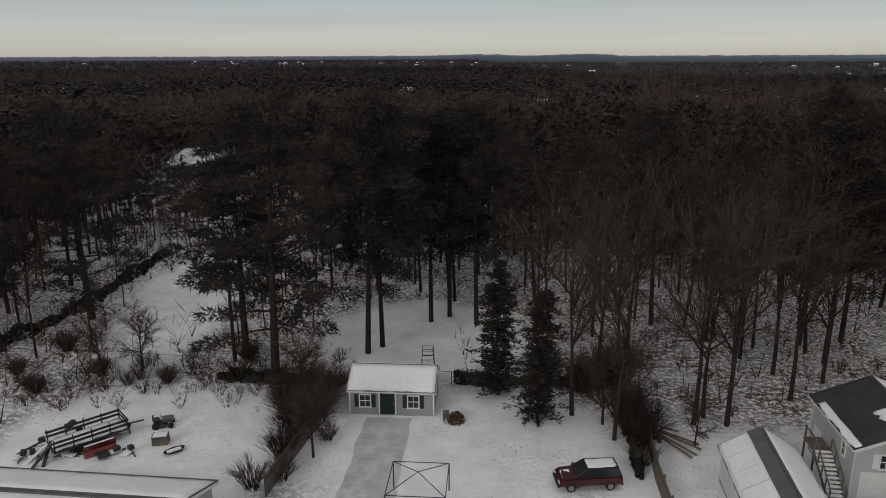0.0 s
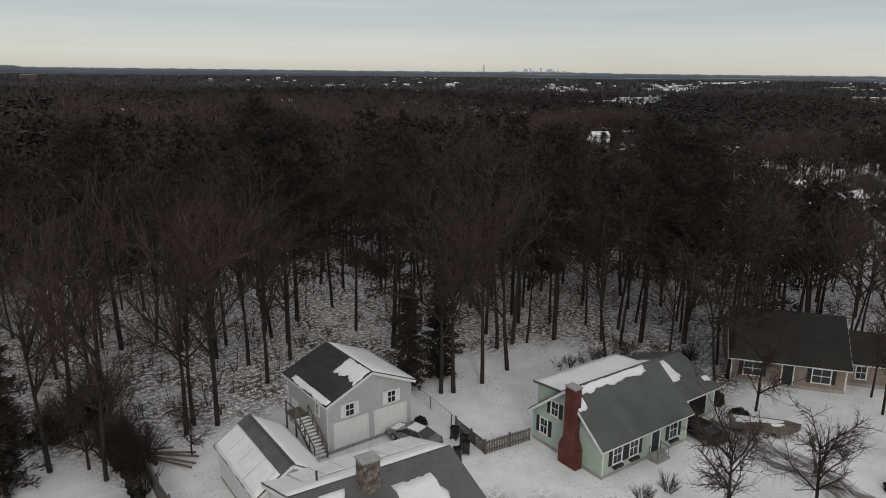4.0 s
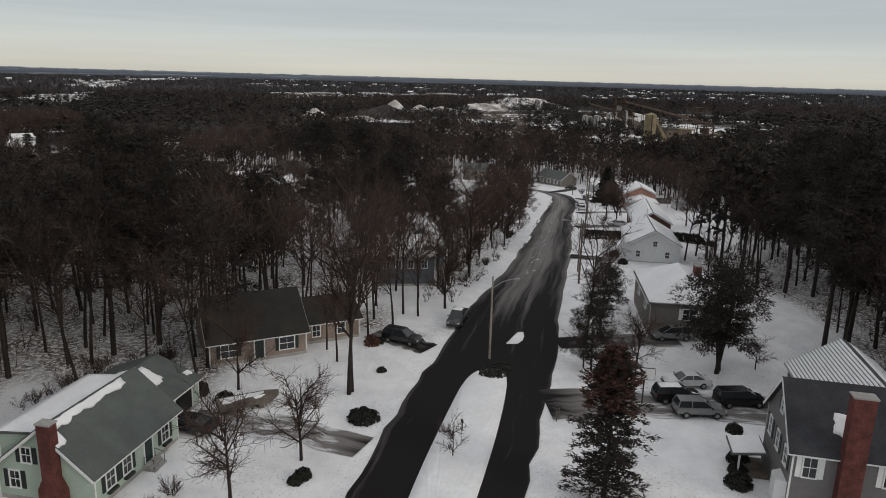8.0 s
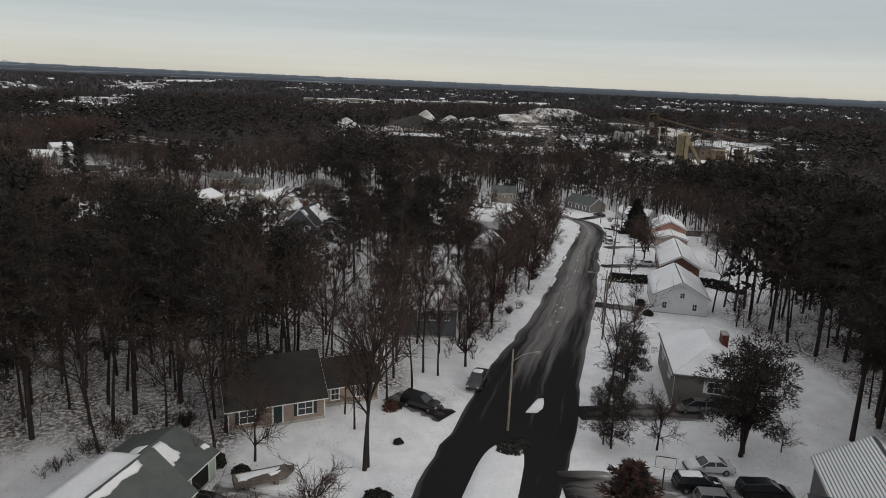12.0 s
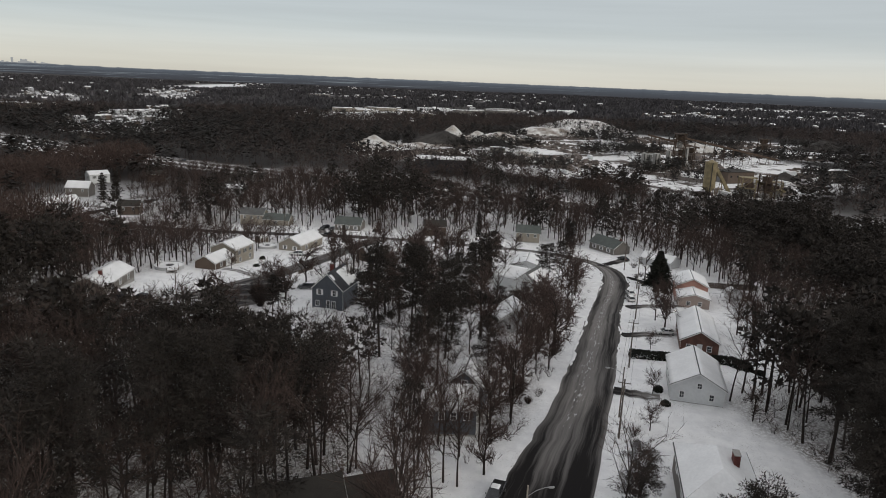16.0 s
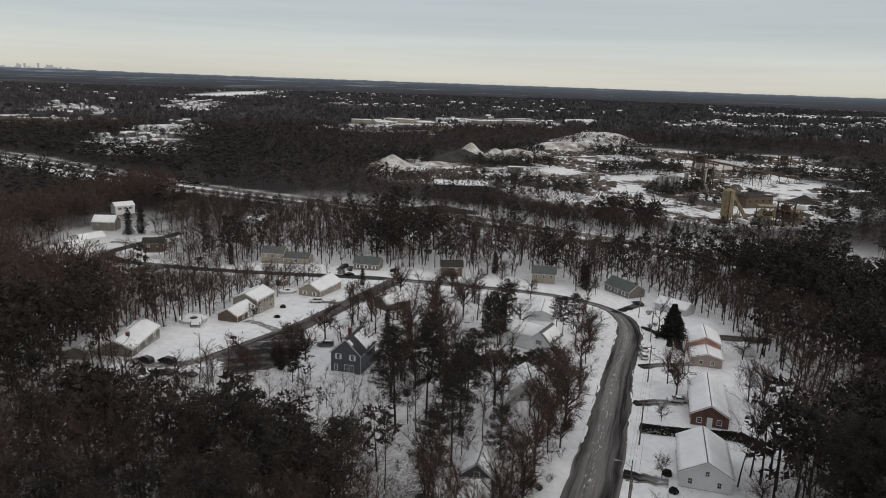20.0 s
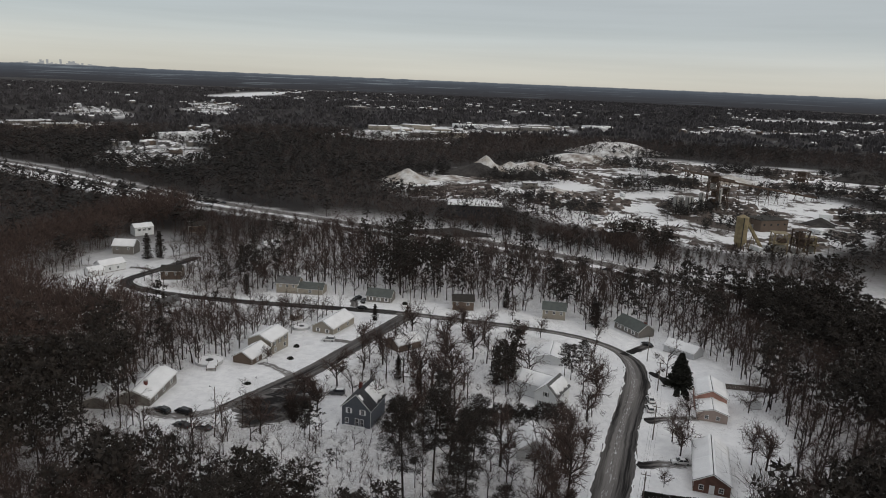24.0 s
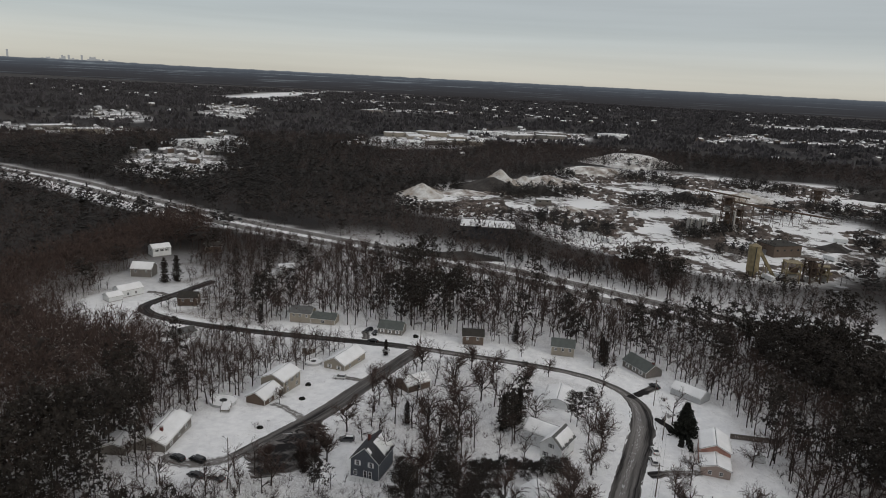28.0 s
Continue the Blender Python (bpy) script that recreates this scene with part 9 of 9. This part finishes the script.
def plant_tower(name, x, y, w, h, mat, label, seed):
    """A steel frame of several floors with bins and cladding."""
    rng = np.random.RandomState(seed)
    p = thing(name, pose(x, y, gz(x, y), 0, 0, rng.uniform(-20, 20)), label, "processing plant")
    for sx in (-1, 1):
        for sy in (-1, 1):
            part("column", box(sx * w / 2, sy * w / 2, -0.5, 0.6, 0.6, h + 0.5), mat, p)
    k = int(h / 5)
    for i in range(1, k + 1):
        part("floor", box(0, 0, i * h / k - 0.4, w + 1.2, w + 1.2, 0.3), mat, p)
        for sy in (-1, 1):
            part("brace", tube((-w / 2, sy * w / 2, (i - 1) * h / k), (w / 2, sy * w / 2, i * h / k), 0.18, n=5), mat, p)
            part("brace", tube((sy * w / 2, -w / 2, i * h / k), (sy * w / 2, w / 2, (i - 1) * h / k), 0.18, n=5), mat, p)
        part("bin", box(rng.uniform(-0.2, 0.2) * w, rng.uniform(-0.2, 0.2) * w, (i - 1) * h / k + 0.3, w * rng.uniform(0.4, 0.8), w * rng.uniform(0.4, 0.8), h / k * rng.uniform(0.4, 0.8), bevel=0.2), (mat, M_conc, M_rust)[i % 3], p)
    return p


plant_tower("screening_tower", 597, -128, 8, 29, M_rust, "tall rusty screening tower of the gravel works", 1)
plant_tower("crusher_tower", 612, -140, 7, 18, M_rust, "rusty crusher tower of steel", 2)
plant_tower("yellow_hopper_plant", 447, -139, 8, 13, M_yellow_mach, "faded yellow hopper plant", 3)
plant_tower("asphalt_plant", 450, -152, 7, 15, M_rust, "rusty asphalt plant with yellow parts", 4)
plant_tower("yellow_mixer", 456, -160, 6, 10, M_yellow_mach, "faded yellow mixing plant", 5)
plant_tower("far_crusher", 800, -260, 9, 16, M_rust, "rusty crusher at the back of the works", 6)
for k, (x, y, t) in enumerate([(445, -126, 20), (452, -132, 70), (520, -185, 30), (590, -215, 80), (640, -60, 10), (515, -30, 40)]):
    b = thing("site_trailer", pose(x, y, gz(x, y), 0, 0, t), "pale site trailer with snow on top", "trailer", "site trailers")
    part("body", box(0, 0, 0.7, 10, 2.8, 2.7, bevel=0.1), M_whites, b)
    part("snow", box(0, 0, 3.4, 9.8, 2.6, 0.15, bevel=0.04), M_snow, b)
    for sx in (-3, 3):
        part("wheel", tube((sx, -1.3, 0.5), (sx, 1.3, 0.5), 0.5, n=12), M_tyre, b)

def spread(n, blobs, seed, grow=1.0):
    rng = np.random.RandomState(seed)
    out = []
    for _ in range(n):
        cx, cy, a, b, t = blobs[rng.randint(len(blobs))]
        r, th = math.sqrt(rng.rand()) * grow, rng.uniform(0, 2 * math.pi)
        u, v = a * r * math.cos(th), b * r * math.sin(th)
        c, s = math.cos(radians(t)), math.sin(radians(t))
        out.append((cx + u * c - v * s, cy + u * s + v * c))
    return np.array(out)


# rubble and stock heaps spread over the works
rng_q = np.random.RandomState(55)
Vq, Fq, off_q = [], [], 0
QP = np.c_[rng_q.uniform(450, 1000, 9000), rng_q.uniform(-380, 170, 9000)]
keepq = (in_blobs(QP[:, 0], QP[:, 1], QUARRY) > 0.03) & (patch(QP[:, 0], QP[:, 1], 24, 1.7) > 0.52) & (line_distance(QP[:, 0], QP[:, 1], [(440, -70), (520, -95), (600, -210), (720, -230)]) > 13)
for x, y in QP[keepq][:3000]:
    r, h, n = rng_q.uniform(1.2, 5.5), rng_q.uniform(0.5, 2.6), 7
    z = gz(x, y)
    a0 = rng_q.uniform(0, 6)
    ring = [(x + r * rng_q.uniform(0.6, 1.2) * math.cos(a0 + 2 * math.pi * i / n) * 1.5, y + r * rng_q.uniform(0.6, 1.2) * math.sin(a0 + 2 * math.pi * i / n), z - 0.3) for i in range(n)]
    mid = [(x + (p[0] - x) * 0.5 + rng_q.normal(0, 0.3), y + (p[1] - y) * 0.5, z + h * rng_q.uniform(0.4, 0.9)) for p in ring]
    Vq += ring + mid + [(x + rng_q.normal(0, 0.5), y, z + h)]
    for i in range(n):
        j = (i + 1) % n
        Fq += [(off_q + i, off_q + j, off_q + n + j), (off_q + i, off_q + n + j, off_q + n + i), (off_q + n + i, off_q + n + j, off_q + 2 * n)]
    off_q += 2 * n + 1
tagged(new("rubble_heaps", mesh_np("rubble_heaps", Vq, Fq, [M_rubble])), "heaps of rubble, scrap and stone half under snow", "rubble", kind="stuff")
scrub = np.c_[rng_q.uniform(440, 1050, 11000), rng_q.uniform(-400, 190, 11000)]
scrub = scrub[(in_blobs(scrub[:, 0], scrub[:, 1], QUARRY) > -0.1) & (patch(scrub[:, 0], scrub[:, 1], 27, 0.2) > 0.62) & (line_distance(scrub[:, 0], scrub[:, 1], [(440, -70), (520, -95), (600, -210), (720, -230)]) > 14)]
woods("works_scrub", scrub, rng_q.uniform(0.35, 0.8, len(scrub)), far_bare + far_pine, [M_twig_far, M_needle_far], "scrub and young trees over the gravel works", 21)
sett = spread(2600, [b for b in OPEN_FAR if b[0] < 2500], 31, 1.1)
woods("settlement_trees", sett, rng_q.uniform(0.4, 0.8, len(sett)), far_bare + far_pine[:2], [M_twig_far, M_needle_far], "trees between the far houses", 23)
belt = np.c_[rng_q.uniform(400, 480, 700), rng_q.uniform(-210, 80, 700)]
belt = belt[(line_distance(belt[:, 0], belt[:, 1], HIGHWAY) > 18) & (line_distance(belt[:, 0], belt[:, 1], HIGHWAY) < 42) & (np.hypot(belt[:, 0] - 470, belt[:, 1] - 45) > 36)]
woods("works_tree_belt", belt, rng_q.uniform(0.32, 0.62, len(belt)), far_bare + far_bare + far_pine, [M_twig_far, M_needle_far], "belt of young pines and bare trees along the highway", 22)


# ---- far settlement ----
def far_houses(name, P, sizes_, turn_seed, walls, label):
    rng = np.random.RandomState(turn_seed)
    V, F, I, o = [], [], [], 0
    for (x, y), (L, W, H, R) in zip(P, sizes_):
        a = rng.uniform(0, math.pi)
        c, s = math.cos(a), math.sin(a)
        z = gz(x, y)
        pts = [(-L, -W, -0.5), (L, -W, -0.5), (L, W, -0.5), (-L, W, -0.5), (-L, -W, H), (L, -W, H), (L, W, H), (-L, W, H), (-L, 0, H + R), (L, 0, H + R)]
        V += [(x + p[0] * c - p[1] * s, y + p[0] * s + p[1] * c, z + p[2]) for p in pts]
        k = rng.randint(1, len(walls))
        for f, m in (((0, 1, 5), k), ((0, 5, 4), k), ((2, 3, 7), k), ((2, 7, 6), k), ((1, 2, 6), k), ((1, 6, 5), k), ((3, 0, 4), k), ((3, 4, 7), k), ((4, 8, 7), k), ((5, 6, 9), k), ((4, 5, 9), 0), ((4, 9, 8), 0), ((6, 7, 8), 0), ((6, 8, 9), 0)):
            F.append(tuple(o + i for i in f))
            I.append(m)
        o += len(pts)
    return tagged(new(name, mesh_np(name, V, F, walls, I)), label, "houses", kind="stuff")


rng_h = np.random.RandomState(66)
hp = spread(420, OPEN_FAR, 3, 1.35)
far_houses("far_settlement", hp, np.c_[rng_h.uniform(5, 8, 420), rng_h.uniform(3.5, 5, 420), rng_h.uniform(3, 6, 420), rng_h.uniform(1.2, 2.6, 420)], 4, [M_snow, M_lgrey, M_taupe, M_grey, M_brownw], "snow-roofed houses scattered through the far woods")
rp = np.c_[rng_h.uniform(-1500, 4200, 5200), rng_h.uniform(-1900, 4200, 5200)]
rp = rp[(np.hypot(rp[:, 0], rp[:, 1]) > 900) & ((rp[:, 0] > 0) | (rp[:, 1] > 0)) & (np.hypot(rp[:, 0], rp[:, 1]) < 4600) & (patch(rp[:, 0], rp[:, 1], 190, 0.5) > 0.55) & (rng_h.rand(len(rp)) < np.where(rp[:, 1] > rp[:, 0] * 1.2, 0.25, 0.6))][:420]
far_houses("far_hamlets", rp, np.c_[rng_h.uniform(5, 9, len(rp)), rng_h.uniform(3.5, 6, len(rp)), rng_h.uniform(4, 8, len(rp)), rng_h.uniform(1.2, 3, len(rp))], 5, [M_snow, M_lgrey, M_taupe, M_grey], "pale roofs standing out of the far woods")
bp_ = np.array([(1165, 285), (1230, 250), (1290, 300), (1340, 230), (1400, 290), (1505, 200), (1470, 120), (1490, 55), (1560, 60), (1040, 880), (1020, 800), (960, 560), (1650, -80), (2050, 620), (1330, 340), (1260, 200)], float)
far_houses("far_warehouses", bp_, np.c_[np.full(16, 32.0), np.full(16, 16.0), np.full(16, 8.0), np.full(16, 0.4)], 6, [M_snow, M_whites, M_yellow, M_taupe], "long flat-roofed warehouses under snow")
near_roofs = np.array([(-123, 231), (-146, 245), (-100, 262), (40, 300), (120, 330), (-20, 420), (200, 420), (-230, 430), (150, 250)], float)
far_houses("woodland_houses", near_roofs, np.c_[np.full(9, 7.0), np.full(9, 4.5), np.full(9, 10.0), np.full(9, 3.0)], 7, [M_snow, M_taupe, M_yellow, M_brownw], "snow-roofed houses showing between the tree tops")

# a large building on the ridge
works_building("ridge_building", 600, 2400, 10, 44, 20, 17, M_brownw, "large brown building on the far ridge")
